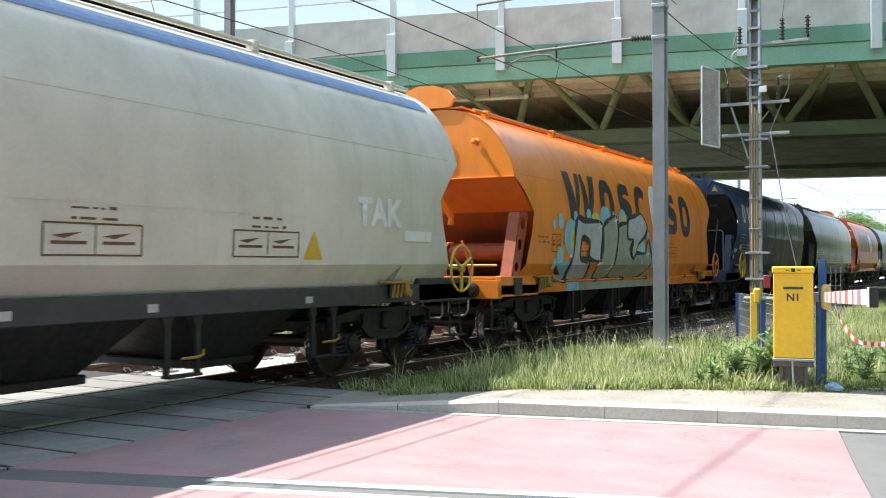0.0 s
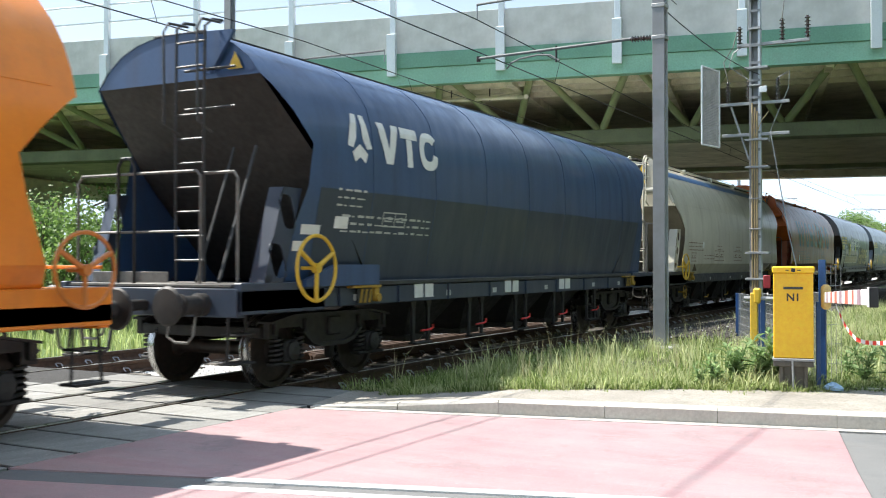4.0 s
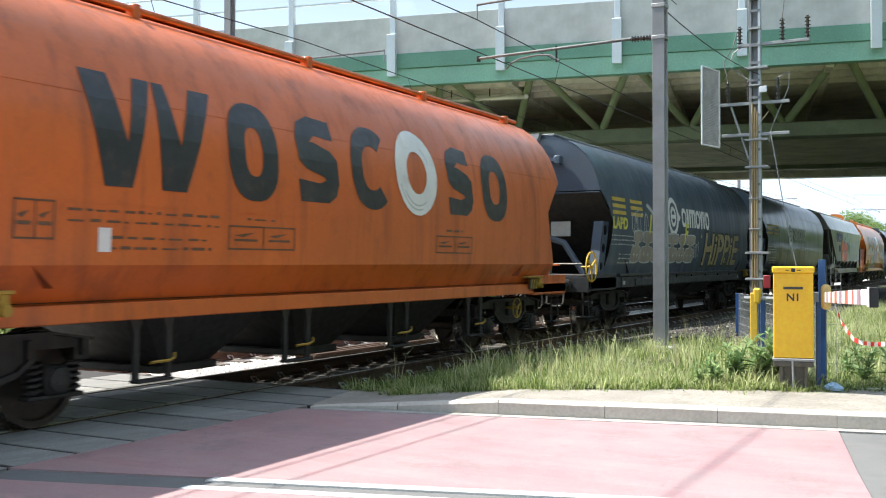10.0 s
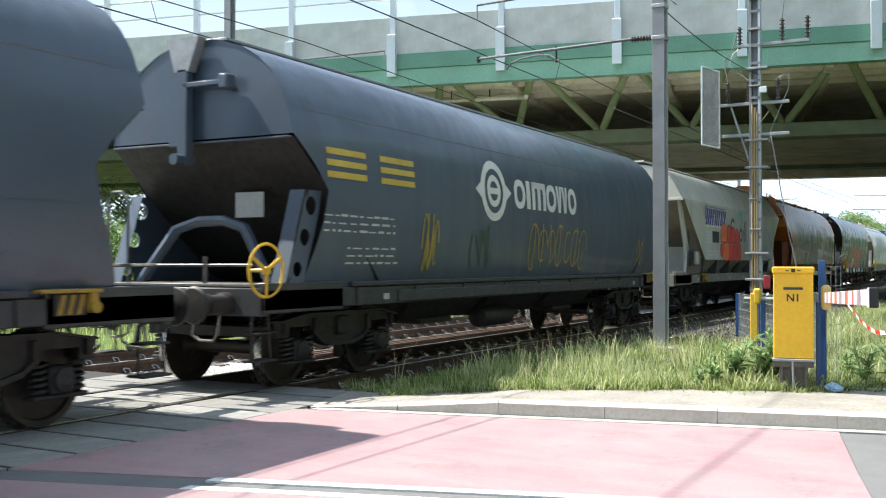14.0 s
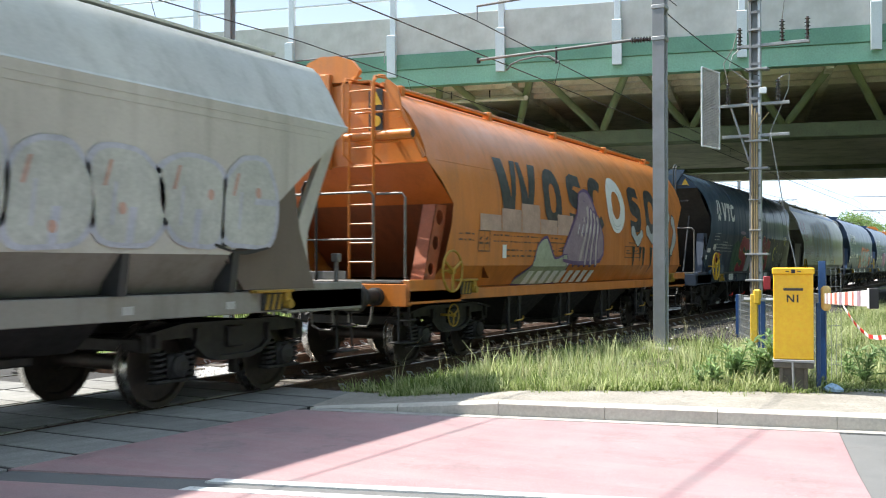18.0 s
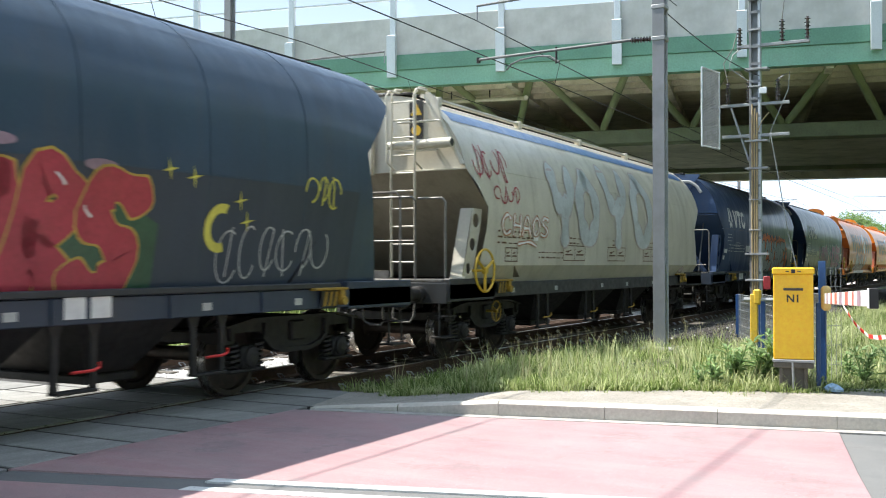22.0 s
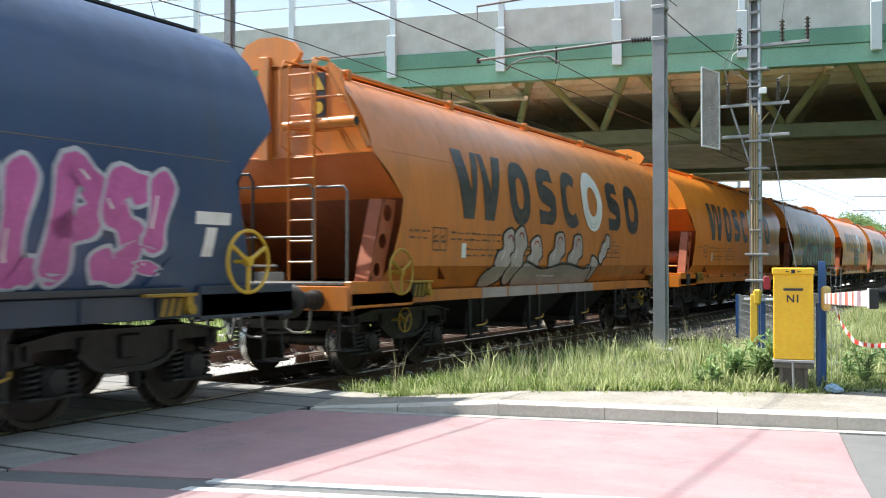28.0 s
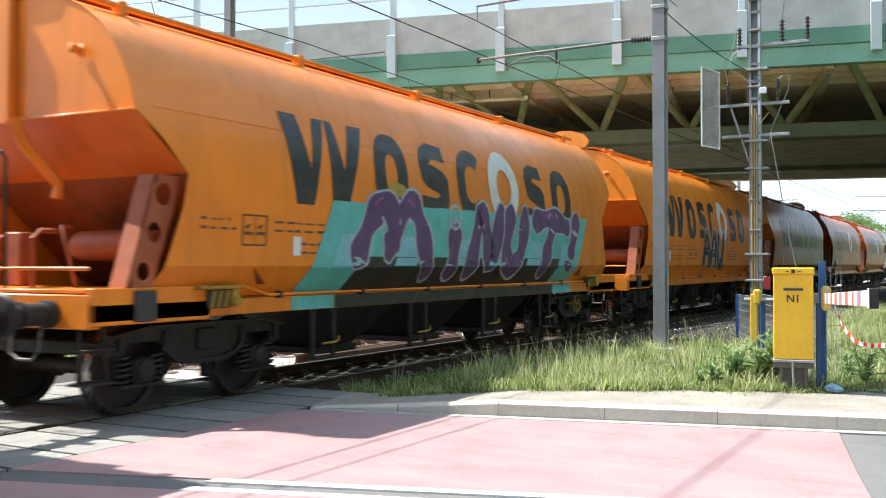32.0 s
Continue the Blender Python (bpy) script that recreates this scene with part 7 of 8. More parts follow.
def wagon(x, kind, h, bodym, sillm, tubem, left, right, label, bogies, walkm=None):
    """A covered hopper wagon; x is its middle when the train's own zero passes the world's."""
    root = thing("hopper_wagon", (x, 0, 0), label, "wagon", "wagons of the grain train")
    prof = PROFILES[kind]
    key = (kind, round(h, 2))
    part("body", lambda: shell(kind, h), bodym, root, "curved hopper body" if kind != "flat" else "flat-sided hopper body", key=("shell", key), smooth=24 if kind == "tall" else 15)
    # recess sheets take darker paints, so shade inside is partly in their colour
    dusty = {ORANGE: ORANGE_RECESS, ORANGE_OLD: ORANGE_RECESS, ORANGE_DIRTY: ORANGE_RECESS, CREAM: CREAM_RECESS, CREAM_CLEAN: CREAM_RECESS, SLATE: FRAME}.get(bodym, bodym)
    zc = {"flat": 3.22, "tall": 3.68}.get(kind, 3.0)
    zc = max(z for y, z in prof if z <= zc + 0.05)
    for sg in (-1, 1):
        part("end_panel", lambda: end_panel(kind, h, sg, zc), bodym, root, key=("endp", key, sg), smooth=0)
        if kind == "flat":
            part("slope_sheet", lambda: slope(kind, h, sg, 3.22, h - 0.02, 1.66, h - 2.2), CREAM_RECESS, root, key=("slope", key, sg), smooth=0)
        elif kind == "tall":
            # near-black steel paints the recess's shade onto both end sheets
            part("slope_sheet", lambda: slope(kind, h, sg, 3.68, h - 0.02, 2.7, h - 0.95), FRAME, root, "near-black sloping end sheet, recess shade in its colour", key=("slope", key, sg), smooth=0)
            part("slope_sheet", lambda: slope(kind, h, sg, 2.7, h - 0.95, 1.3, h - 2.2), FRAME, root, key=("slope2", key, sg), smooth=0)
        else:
            part("slope_sheet", lambda: slope(kind, h, sg, 3.0, h - 0.02, 2.43, h - 0.66), dusty, root, "recessed sloping end sheet", key=("slope", key, sg), smooth=0)
            part("slope_sheet", lambda: slope(kind, h, sg, 2.43, h - 0.66, 1.3, h - 1.9), ORANGE_DEEP if dusty is ORANGE_RECESS else dusty, root, key=("slope2", key, sg), smooth=0)
        end_gear(root, kind, h, sg, (bodym, sillm, tubem), left if sg < 0 else right)
    zs = 1.22 if sillm is not bodym else 1.15
    for sy in (-1, 1):
        a, b = sorted((sy * 1.30, sy * 1.405))
        part("sill", lambda: Solid().box(-h - 0.46, h + 0.46, a, b, 0.98, zs, 0.01).box(-h - 0.46, -h + 1.1, a, b, 0.95, 1.30, 0.01).box(h - 1.1, h + 0.46, a, b, 0.95, 1.30, 0.01), sillm, root, "side sill beam", key=("sill", key, sy, zs), smooth=0)
    for k in range(0 if sillm is bodym and kind == "round" else 6):
        xx = -h + 1.9 + k * (2 * h - 3.8) / 5 + 0.3 * math.sin(x + k * 2.1)
        part("sill_label", lambda: Solid().box(-0.07, 0.07, -1.4085, -1.4055, 1.04, 1.12, 0.001), DECAL_GREY, root, "small pale label on the sill", at=(xx, 0, 0), key="sill_label", smooth=0)
    if kind in ("tall", "drum"):
        for k in range(9):
            part("sill_rib", lambda: Solid().box(-0.012, 0.012, -1.435, -1.405, 0.985, zs - 0.005, 0.003), sillm, root, at=(-h + 1.4 + k * (2 * h - 2.8) / 8, 0, 0), key=("sill_rib", zs, sillm.name), smooth=0)
        part("gutter", lambda: Solid().box(-h + 1.3, h - 1.3, -1.43, -1.25, zs + 0.005, zs + 0.07, 0.01), GREYFRAME, root, "dark ledge above the sill", key=("gutter", key), smooth=0)
    part("floor_frame", lambda: Solid().box(-h - 0.3, h + 0.3, -0.35, 0.35, 0.92, 1.22, 0.02).box(-h + 0.6, h - 0.6, -1.28, 1.28, 1.16, 1.23, 0.01), FRAME, root, key=("floor", key), smooth=0)
    if kind == "flat":
        n = 7
        for i in range(n):
            xx = -h + 2.1 + i * (2 * h - 4.2) / (n - 1)
            part("rib", lambda: Solid().prism([(-1.495, 1.655), (-1.30, 1.655), (-1.20, 1.22), (-1.44, 1.22)], "x", -0.05, 0.05), GREYFRAME, root, at=(xx, 0, 0), key="flat_rib", smooth=0)
        part("apron_sheet", lambda: Solid().add([(-h + 2.22, -1.48, 1.63), (h - 2.22, -1.48, 1.63), (h - 1.7, -1.12, 1.22), (-h + 1.7, -1.12, 1.22)], [(0, 1, 2, 3)]), PALE_DARKER, root, key=("apronf", key), smooth=0)
    nb = 4 if kind == "tall" else 3
    span = bogies - 1.75
    slim = kind == "flat" or bodym is SLATE
    deep = 0.66 if slim else 0.42
    foot = 0.86 if slim else 0.32
    for i in range(nb):
        xx = -span + (i + 0.5) * 2 * span / nb
        wd = span / nb * 0.96
        s = lambda: Solid().add([(-wd, -1.22, 1.16), (wd, -1.22, 1.16), (wd, 1.22, 1.16), (-wd, 1.22, 1.16), (-wd * foot, -0.72, deep), (wd * foot, -0.72, deep), (wd * foot, 0.72, deep), (-wd * foot, 0.72, deep)],
                                [(0, 1, 5, 4), (1, 2, 6, 5), (2, 3, 7, 6), (3, 0, 4, 7), (4, 5, 6, 7), (3, 2, 1, 0)]).box(-wd * 0.4, wd * 0.4, -0.78, 0.78, deep - 0.08, deep + 0.01, 0.015)
        part("discharge_hopper", s, FRAME, root, "dark discharge hopper", at=(xx, 0, 0), key=("dh", nb, round(span, 2), deep), smooth=0)
    for i in range(0 if slim else nb + 1):
        xx = -span + 0.1 + i * (2 * span - 0.2) / nb
        for d in (-0.22, 0.22):
            part("hanger", lambda: Solid().prism([(-0.09, 1.0), (0.09, 1.0), (0.035, 0.86), (0.035, 0.38), (-0.035, 0.38), (-0.035, 0.86)], "y", -1.33, -1.29), FRAME, root, at=(xx + d, 0, 0), key="hanger_w", smooth=0)
        part("lever", lambda: Solid().tube([(-0.06, -1.36, 0.55), (0.18, -1.37, 0.555), (0.23, -1.39, 0.58), (0.23, -1.39, 0.63)], 0.016, 6), SIGNRED if kind == "tall" else GRIMYELLOW, root, at=(xx, 0, 0), key=("lever", kind), smooth=40)
        part("foot_step", lambda: Solid().box(-0.24, 0.24, -1.38, -1.25, 0.36, 0.39, 0.006), FRAME, root, at=(xx, 0, 0), key="foot_step", smooth=0)
    if kind:
        for zz in (3.04, 3.12) if kind == "flat" else (2.06, 3.05) if kind == "round" else (2.45,) if kind == "tall" else (2.06, 3.36) if bodym is SLATE else (2.06, 2.60):
            part("side_seam", lambda: Solid().tube([(-outline(kind, h, zz) + 0.25, -side_y(prof, zz) - 0.001, zz), (outline(kind, h, zz) - 0.25, -side_y(prof, zz) - 0.001, zz)], 0.0045, 4), SEAM if kind == "drum" and zz > 2.5 else bodym, root, "welded seam along the side", key=("side_seam", key, zz))
    # the roof
    part("roof_walk", lambda: Solid().box(-h + 0.05, h - 0.05, -0.40, 0.40, 4.235, 4.275, 0.006), walkm or FRAME, root, "roof hatch cover strip", key=("walk", key), smooth=0)
    if kind == "round":
        part("roof_rod", lambda: Solid().rod((-h + 0.1, -0.60, 4.20), (h - 0.1, -0.60, 4.20), 0.035, 8), bodym, root, "long roof operating rod", key=("rod", key))
        for i in range(5):
            part("rod_bracket", lambda: Solid().box(-0.05, 0.05, -0.67, -0.53, 4.08, 4.25, 0.012), bodym, root, at=(-h + 0.6 + i * (2 * h - 1.2) / 4, 0, 0), key="rod_bracket")
    if kind == "tall":
        s = Solid()
        for i in range(1, 7):
            xx = -h + i * 2 * h / 7
            prev = None
        for i in range(1, 8):
            part("seam", lambda: Solid().tube([(0, -y - 0.002, z) for y, z in prof[1:-1]], 0.007, 4), bodym, root, at=(-h + 0.4 + i * (2 * h - 0.8) / 8, 0, 0), key=("seam", kind))
    for sg in (-1, 1):
        bogie(root, sg * bogies, WHEELSETS)
    return root, prof


def orange_wagon(x, mat, left, label, h=6.72, mark=True, sill=None):
    root, prof = wagon(x, "round", h, mat, mat if sill is None else sill, mat if left == "ladder" else BLACK, left, "plain", label, h - 1.38, mat)
    rg = random.Random(int(x * 10) & 1023)
    if mark:
        owner_mark(root, prof)
    data_bars(root, prof, -5.9, 1.98, DECAL_BROWN, rg, 2, 0.5)
    framed_panel(root, prof, -5.25, 1.72, 0.42, 0.34, DECAL_BROWN)
    data_bars(root, prof, -4.7, 1.98, DECAL_BROWN, rg, 2, 1.9)
    data_bars(root, prof, -4.2, 1.74, DECAL_BROWN, rg, 2, 1.3)
    for xx in (-2.6, 1.9):
        framed_panel(root, prof, xx, 1.66, 1.15, 0.26, DECAL_BROWN)
        data_bars(root, prof, xx + 0.3, 1.98, DECAL_BROWN, rg, 1, 0.5)
    decal(root, "sticker", [rect(-4.35, -4.2, 1.62, 1.84)], DECAL_WHITE, prof, 0.009)
    hazard(root, -h + 1.15, 1.16)
    hazard(root, h - 1.2, 1.16)
    if left == "plain":
        part("side_pipe", Solid().tube([(-h + 1.5, -1.46, 1.30), (-h + 1.8, -1.46, 1.22), (-h + 2.0, -1.455, 1.18), (h - 1.6, -1.455, 1.18)], 0.017, 6), mat, root, "thin pipe along the sill")
        for i in range(6):
            part("pipe_clip", lambda: Solid().box(-0.035, 0.035, -1.475, -1.40, 1.14, 1.22, 0.008), FRAME, root, at=(-h + 2.2 + i * 1.7, 0, 0), key="pipe_clip")
        part("side_box", Solid().box(-h + 0.02, -h + 0.30, -1.45, -1.41, 0.97, 1.27, 0.01), GREYFRAME, root)
    else:
        handwheel(root, -h + 0.42, -1.62, 1.42, 0.30, GRIMYELLOW)
        handwheel(root, -h + 1.05, -1.30, 0.74, 0.17, GRIMYELLOW, "small grimy yellow brake wheel on the bogie")
    handwheel(root, h - 1.55, -1.30, 0.74, 0.17, GRIMYELLOW, "small grimy yellow brake wheel on the bogie")
    return root, prof, h


def cream_wagon(x, left, label, h=6.98, mat=CREAM):
    root, prof = wagon(x, "round", h, mat, GREYFRAME, mat, left, "plain", label, h - 1.45, FRAME)
    rg = random.Random(int(x * 7) & 1023)
    decal(root, "stripe", [rect(-h + 0.25 + i * (2 * h - 0.5) / 8, -h + 0.25 + (i + 1) * (2 * h - 0.5) / 8, 3.80, 3.99) for i in range(8)], DECAL_BLUE, prof, 0.009, "blue painted stripe below the roof")
    data_bars(root, prof, -6.0, 2.05, DECAL_BROWN, rg, 3, 1.5)
    data_bars(root, prof, -4.3, 1.72, DECAL_BROWN, rg, 2, 1.1)
    framed_panel(root, prof, -5.7, 1.56, 0.5, 0.24, DECAL_BROWN)
    decal(root, "sticker", [rect(-4.55, -4.36, 1.93, 2.1)], DECAL_WHITE, prof, 0.009)
    for xx in (-3.13, -0.66, 1.78):
        framed_panel(root, prof, xx, 1.58, 1.15, 0.30, DECAL_BROWN)
        data_bars(root, prof, xx + 0.3, 2.0, DECAL_BROWN, rg, 2, 0.55)
    decal(root, "warning_triangle", [[(3.03, 1.56), (3.41, 1.56), (3.22, 1.90)]], YELLOW, prof, 0.009, "yellow warning triangle")
    hazard(root, -h + 1.25, 1.14)
    hazard(root, h - 1.8, 1.14)
    if left == "ladder":
        handwheel(root, -h + 0.30, -1.62, 1.42, 0.33, YELLOW)
        handwheel(root, -h + 1.37, -1.30, 0.74, 0.17, GRIMYELLOW, "small grimy yellow brake wheel on the bogie")
    return root, prof, h


def blue_wagon(x, mat, left, label, h=7.1, kind="tall"):
    root, prof = wagon(x, kind, h, mat, FILM, TUBE, left, "half" if kind == "tall" else "plain", label, h - 1.75, FRAME)
    rg = random.Random(int(x * 5) & 1023)
    lx = -h + (1.48 if kind == "tall" else 1.25)
    z = 3.0 if kind == "tall" else 2.83
    marks(root, prof, [[[(lx, z), (lx + 0.14, z + 0.42), (lx + 0.25, z + 0.42), (lx + 0.2, z + 0.1), (lx + 0.12, z - 0.02)]], [[(lx + 0.31, z + 0.42), (lx + 0.42, z + 0.42), (lx + 0.56, z), (lx + 0.44, z - 0.02), (lx + 0.36, z + 0.1)]],
                       [[(lx + 0.1, z - 0.08), (lx + 0.28, z + 0.04), (lx + 0.46, z - 0.08), (lx + 0.40, z - 0.20), (lx + 0.28, z - 0.13), (lx + 0.16, z - 0.20)]],
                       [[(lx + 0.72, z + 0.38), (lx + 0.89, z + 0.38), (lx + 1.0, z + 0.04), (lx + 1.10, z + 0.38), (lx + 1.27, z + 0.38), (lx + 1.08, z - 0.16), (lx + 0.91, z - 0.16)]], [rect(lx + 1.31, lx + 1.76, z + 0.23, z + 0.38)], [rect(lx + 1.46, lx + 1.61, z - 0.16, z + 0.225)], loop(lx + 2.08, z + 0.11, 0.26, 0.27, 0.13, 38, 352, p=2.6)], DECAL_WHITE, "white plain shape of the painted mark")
    data_bars(root, prof, lx - 0.2, 2.42, DECAL_GREY, rg, 3, 0.6)
    data_bars(root, prof, lx - 0.05, 2.10, DECAL_GREY, rg, 3, 2.2)
    framed_panel(root, prof, lx + 0.9, 2.0, 0.6, 0.2, DECAL_GREY)
    decal(root, "notice", [rect(lx + 2.36, lx + 3.10, 1.92, 2.12)] if kind != "tall" else [rect(lx - 0.2, lx + 0.1, 1.95, 2.1)], DECAL_WHITE, prof, 0.009, "white notice panel")
    decal(root, "notice", [rect(-h + 0.62, -h + 1.0, 1.86, 1.98), rect(-h + 0.50, -h + 0.72, 1.66, 1.78)], DECAL_WHITE, prof, 0.009, "white notice panel")
    for xx in (lx + 1.9, lx + 4.9, lx + 7.3):
        for q in (0.0, 0.3):
            part("label_square", lambda: Solid().box(-0.12, 0.12, -1.414, -1.406, 1.03, 1.23, 0.002), DECAL_WHITE, root, "white label square", at=(xx + q, 0, 0), key="label_square", smooth=0)
    if kind == "tall":
        part("side_panel", Solid().prism([(-h + 1.2, 1.5), (-h + 0.6, 1.32), (-h + 0.6, 1.24), (-h + 2.2, 1.24), (-h + 2.2, 1.5)], "y", -1.50, -1.44), mat, root)
        handwheel(root, -h + 0.58, -1.66, 1.46, 0.38, YELLOW)
        end = part("warning_triangle", Solid().add([(-h - 0.02, -1.05, 3.75), (-h - 0.02, -0.83, 3.75), (-h - 0.02, -0.94, 3.95)], [(0, 1, 2)]), YELLOW, root, "yellow warning triangle on the end", smooth=0)
    else:
        handwheel(root, h - 0.6, -1.62, 1.55, 0.33, YELLOW)
    part("side_rail", Solid().box(-h + 1.6, h - 1.6, -1.47, -1.41, 2.53, 2.56, 0.01), mat, root) if kind != "tall" else None
    hazard(root, h - 1.6, 1.10)
    hazard(root, -h + 1.9, 1.10)
    return root, prof, h


def slate_wagon(x, label, h=7.3):
    root, prof = wagon(x, "drum", h, SLATE, GREYFRAME, TUBE, "drum", "drum", label, h - 1.55, GALV)
    rg = random.Random(int(abs(x) * 3))
    for xx in (-6.68, -5.46):
        decal(root, "data_panel", [rect(xx, xx + 0.88, 2.86 - k * 0.145, 2.94 - k * 0.145) for k in range(3)], DECAL_YELLOW, prof, 0.008, "faded yellow stencilled bars")
    data_bars(root, prof, -6.74, 2.10, DECAL_GREY, rg, 3, 1.6)
    data_bars(root, prof, -6.2, 1.70, DECAL_GREY, rg, 3, 1.2)
    cx, cz = -2.04, 2.69
    marks(root, prof, [loop(cx, cz, 0.47, 0.49, 0.13), loop(cx, cz, 0.25, 0.26, 0.10), [rect(cx - 0.16, cx + 0.18, cz - 0.05, cz + 0.05)], [[(cx - 0.66, cz), (cx - 0.46, cz + 0.13), (cx - 0.46, cz - 0.13)]], [[(cx + 0.66, cz), (cx + 0.46, cz + 0.13), (cx + 0.46, cz - 0.13)]]], DECAL_WHITE, "white piece of the round mark")
    u, row = cx + 0.78, []
    for k, w in enumerate((0.46, 0.26, 0.62, 0.46, 0.56, 0.42)):
        if k in (0, 3, 5):
            row.append(loop(u + w / 2, 2.70, w / 2, 0.25, 0.11, p=2.3))
        elif k == 1:
            row.append([rect(u + 0.04, u + 0.20, 2.46, 2.95)])
        elif k == 2:
            row.append([rect(u + q, u + q + 0.13, 2.46, 2.95) for q in (0, 0.24, 0.48)] + [rect(u, u + 0.6, 2.84, 2.95)])
        else:
            row.append(wedge(u, u + 0.27, 2.46, 2.95) + wedge(u + 0.28, u + 0.55, 2.46, 2.95))
        u += w + 0.02
    marks(root, prof, row, DECAL_WHITE, "white plain shape of the painted mark")
    handwheel(root, -h - 0.42, -1.40, 1.44, 0.30, YELLOW)
    hazard(root, h - 0.9, 1.16)
    part("sill_trough", Solid().box(-h + 2.4, h - 2.4, -1.44, -1.405, 1.0, 1.16, 0.01), GREYFRAME, root)
    part("side_tank", Solid().turned([(0.05, -0.6), (0.17, -0.55), (0.17, 0.55), (0.05, 0.6)], 16, "x", (-1.0, -0.95, 0.62)), FRAME, root, "dark air reservoir under the frame")
    return root, prof, h

# ---- the wagons in their order ----
TRAIN = []

r, p, h = cream_wagon(-95.55, "plain", "cream grey hopper wagon with a blue stripe and white tag", mat=CREAM_CLEAN)
words(r, p, "TAK", 4.66, 2.02, 0.48, SPRAY["white"], 0.012, 0.02, "white sprayed letters TAK", 1.15)
handwheel(r, h - 0.2, -1.62, 1.44, 0.34, YELLOW)
decal(r, "notice", [rect(5.3, 6.05, 1.82, 1.96)], DECAL_WHITE, p, 0.009)
TRAIN.append((r, -95.55))

r, p, h = orange_wagon(-79.75, ORANGE, "plain", "bright orange hopper wagon with grey outlined graffiti")
for x, z, rx, rz, c in ((-5.15, 2.23, 0.08, 0.09, "sky blue"), (-4.84, 2.30, 0.13, 0.15, "sky blue"), (-4.3, 2.02, 0.36, 0.34, "sky blue"), (-4.84, 1.63, 0.16, 0.19, "sky blue"), (-5.08, 1.50, 0.09, 0.1, "sky blue"),
                        (-4.45, 1.36, 0.42, 0.2, "sky blue"), (-4.06, 2.42, 0.1, 0.1, "sky blue"), (-3.34, 2.47, 0.13, 0.13, "sky blue"), (-2.35, 2.42, 0.36, 0.28, "sky blue"), (-1.85, 2.53, 0.08, 0.09, "sky blue"), (-1.25, 2.45, 0.26, 0.24, "sky blue"),
                        (-0.1, 1.8, 0.46, 0.36, "sky blue"), (0.55, 2.12, 0.1, 0.12, "sky blue"), (1.05, 1.75, 0.26, 0.36, "sky blue"), (1.35, 1.5, 0.1, 0.13, "sky blue"), (1.15, 2.13, 0.08, 0.12, "sky blue"),
                        (-2.95, 2.42, 0.24, 0.12, "lemon"), (-1.22, 2.46, 0.14, 0.12, "lemon"), (-4.25, 1.98, 0.1, 0.22, "lemon"), (-0.22, 1.86, 0.13, 0.24, "lemon"), (1.08, 1.82, 0.14, 0.26, "lemon")):
    decal(r, "graffiti_drop", disc(x, z, rx, rz, 20), SPRAY[c], p, 0.0105 if c == "sky blue" else 0.0118, c + " sprayed drop")
sprayed(r, p, [(-1.59, 2.24), (-1.36, 2.35), (-0.89, 2.37), (-0.8, 2.1), (-0.55, 2.06), (-0.8, 1.81), (-0.55, 1.63), (-0.29, 1.73), (0.36, 1.74), (0.56, 2.05), (0.81, 1.74), (0.87, 1.53), (0.36, 1.2), (-1.73, 1.18), (-1.59, 1.8)], "greenish grey", "ink", "grey green graffiti letter", 0.06, 0)
sprayed(r, p, [(-3.96, 2.39), (-3.6, 2.34), (-2.68, 2.35), (-2.58, 2.19), (-2.61, 1.86), (-2.71, 1.57), (-3.15, 1.59), (-3.33, 1.67), (-3.27, 1.88), (-3.33, 1.96), (-3.71, 2.03), (-3.81, 1.83), (-3.78, 1.59), (-3.32, 1.53), (-3.2, 1.2), (-4.1, 1.18), (-4.28, 1.49), (-4.16, 1.67), (-4.09, 2.11)], "silver", "ink", "grey graffiti letter", 0.075, 1)
sprayed(r, p, [(-2.49, 2.28), (-2.29, 2.37), (-1.77, 2.52), (-1.63, 2.37), (-1.59, 2.07), (-1.73, 1.62), (-1.88, 1.2), (-2.67, 1.18), (-2.61, 1.49), (-2.49, 1.78), (-2.52, 2.07)], "greenish grey", "ink", "grey green graffiti letter", 0.065, 2)
sprayed(r, p, [(-0.89, 2.47), (-0.47, 2.55), (0.08, 2.63), (0.46, 2.35), (0.27, 2.14), (-0.2, 1.93), (-0.46, 1.63), (-0.64, 1.77), (-0.51, 2.04), (-0.93, 2.07)], "silver", "ink", "grey graffiti letter", 0.06, 3)
for x, z in ((-2.75, 2.25), (-1.75, 2.42), (0.1, 2.44), (-1.9, 1.42), (0.55, 1.72), (-2.7, 1.5)):
    sparkle(r, p, x, z, 0.2, "white")
decal(r, "graffiti_band", [rect(-3.0 + k * 1.6, -1.4 + k * 1.6, 1.16, 1.32) for k in range(3)], SPRAY["greenish grey"], p, 0.0148, "grey green sprayed foot of the letters")
sill_spray(r, -4.30, -3.62, "sky blue", "light blue spray on the sill")
sill_spray(r, -3.60, 1.20, "greenish grey", "grey green spray on the sill")
handwheel(r, h - 0.05, -1.62, 1.46, 0.33, ORANGE_DIRTY)
TRAIN.append((r, -79.75))

r, p, h = blue_wagon(-63.2, BLUE_OLD, "tall_ladder", "faded blue hopper wagon with a dark end ladder")
# the band paints in the shade of the side below the fold
decal(r, "grimy_band", [rect(-6.2 + k * 1.37, -4.83 + k * 1.37, 1.21, 2.43) for k in range(9)], FILM, p, 0.005, "lower side darkened by grime and painted-in shade")
TRAIN.append((r, -63.2))

r, p, h = cream_wagon(-46.8, "ladder", "clean cream grey hopper wagon with a blue stripe and end ladder")
TRAIN.append((r, -46.8))

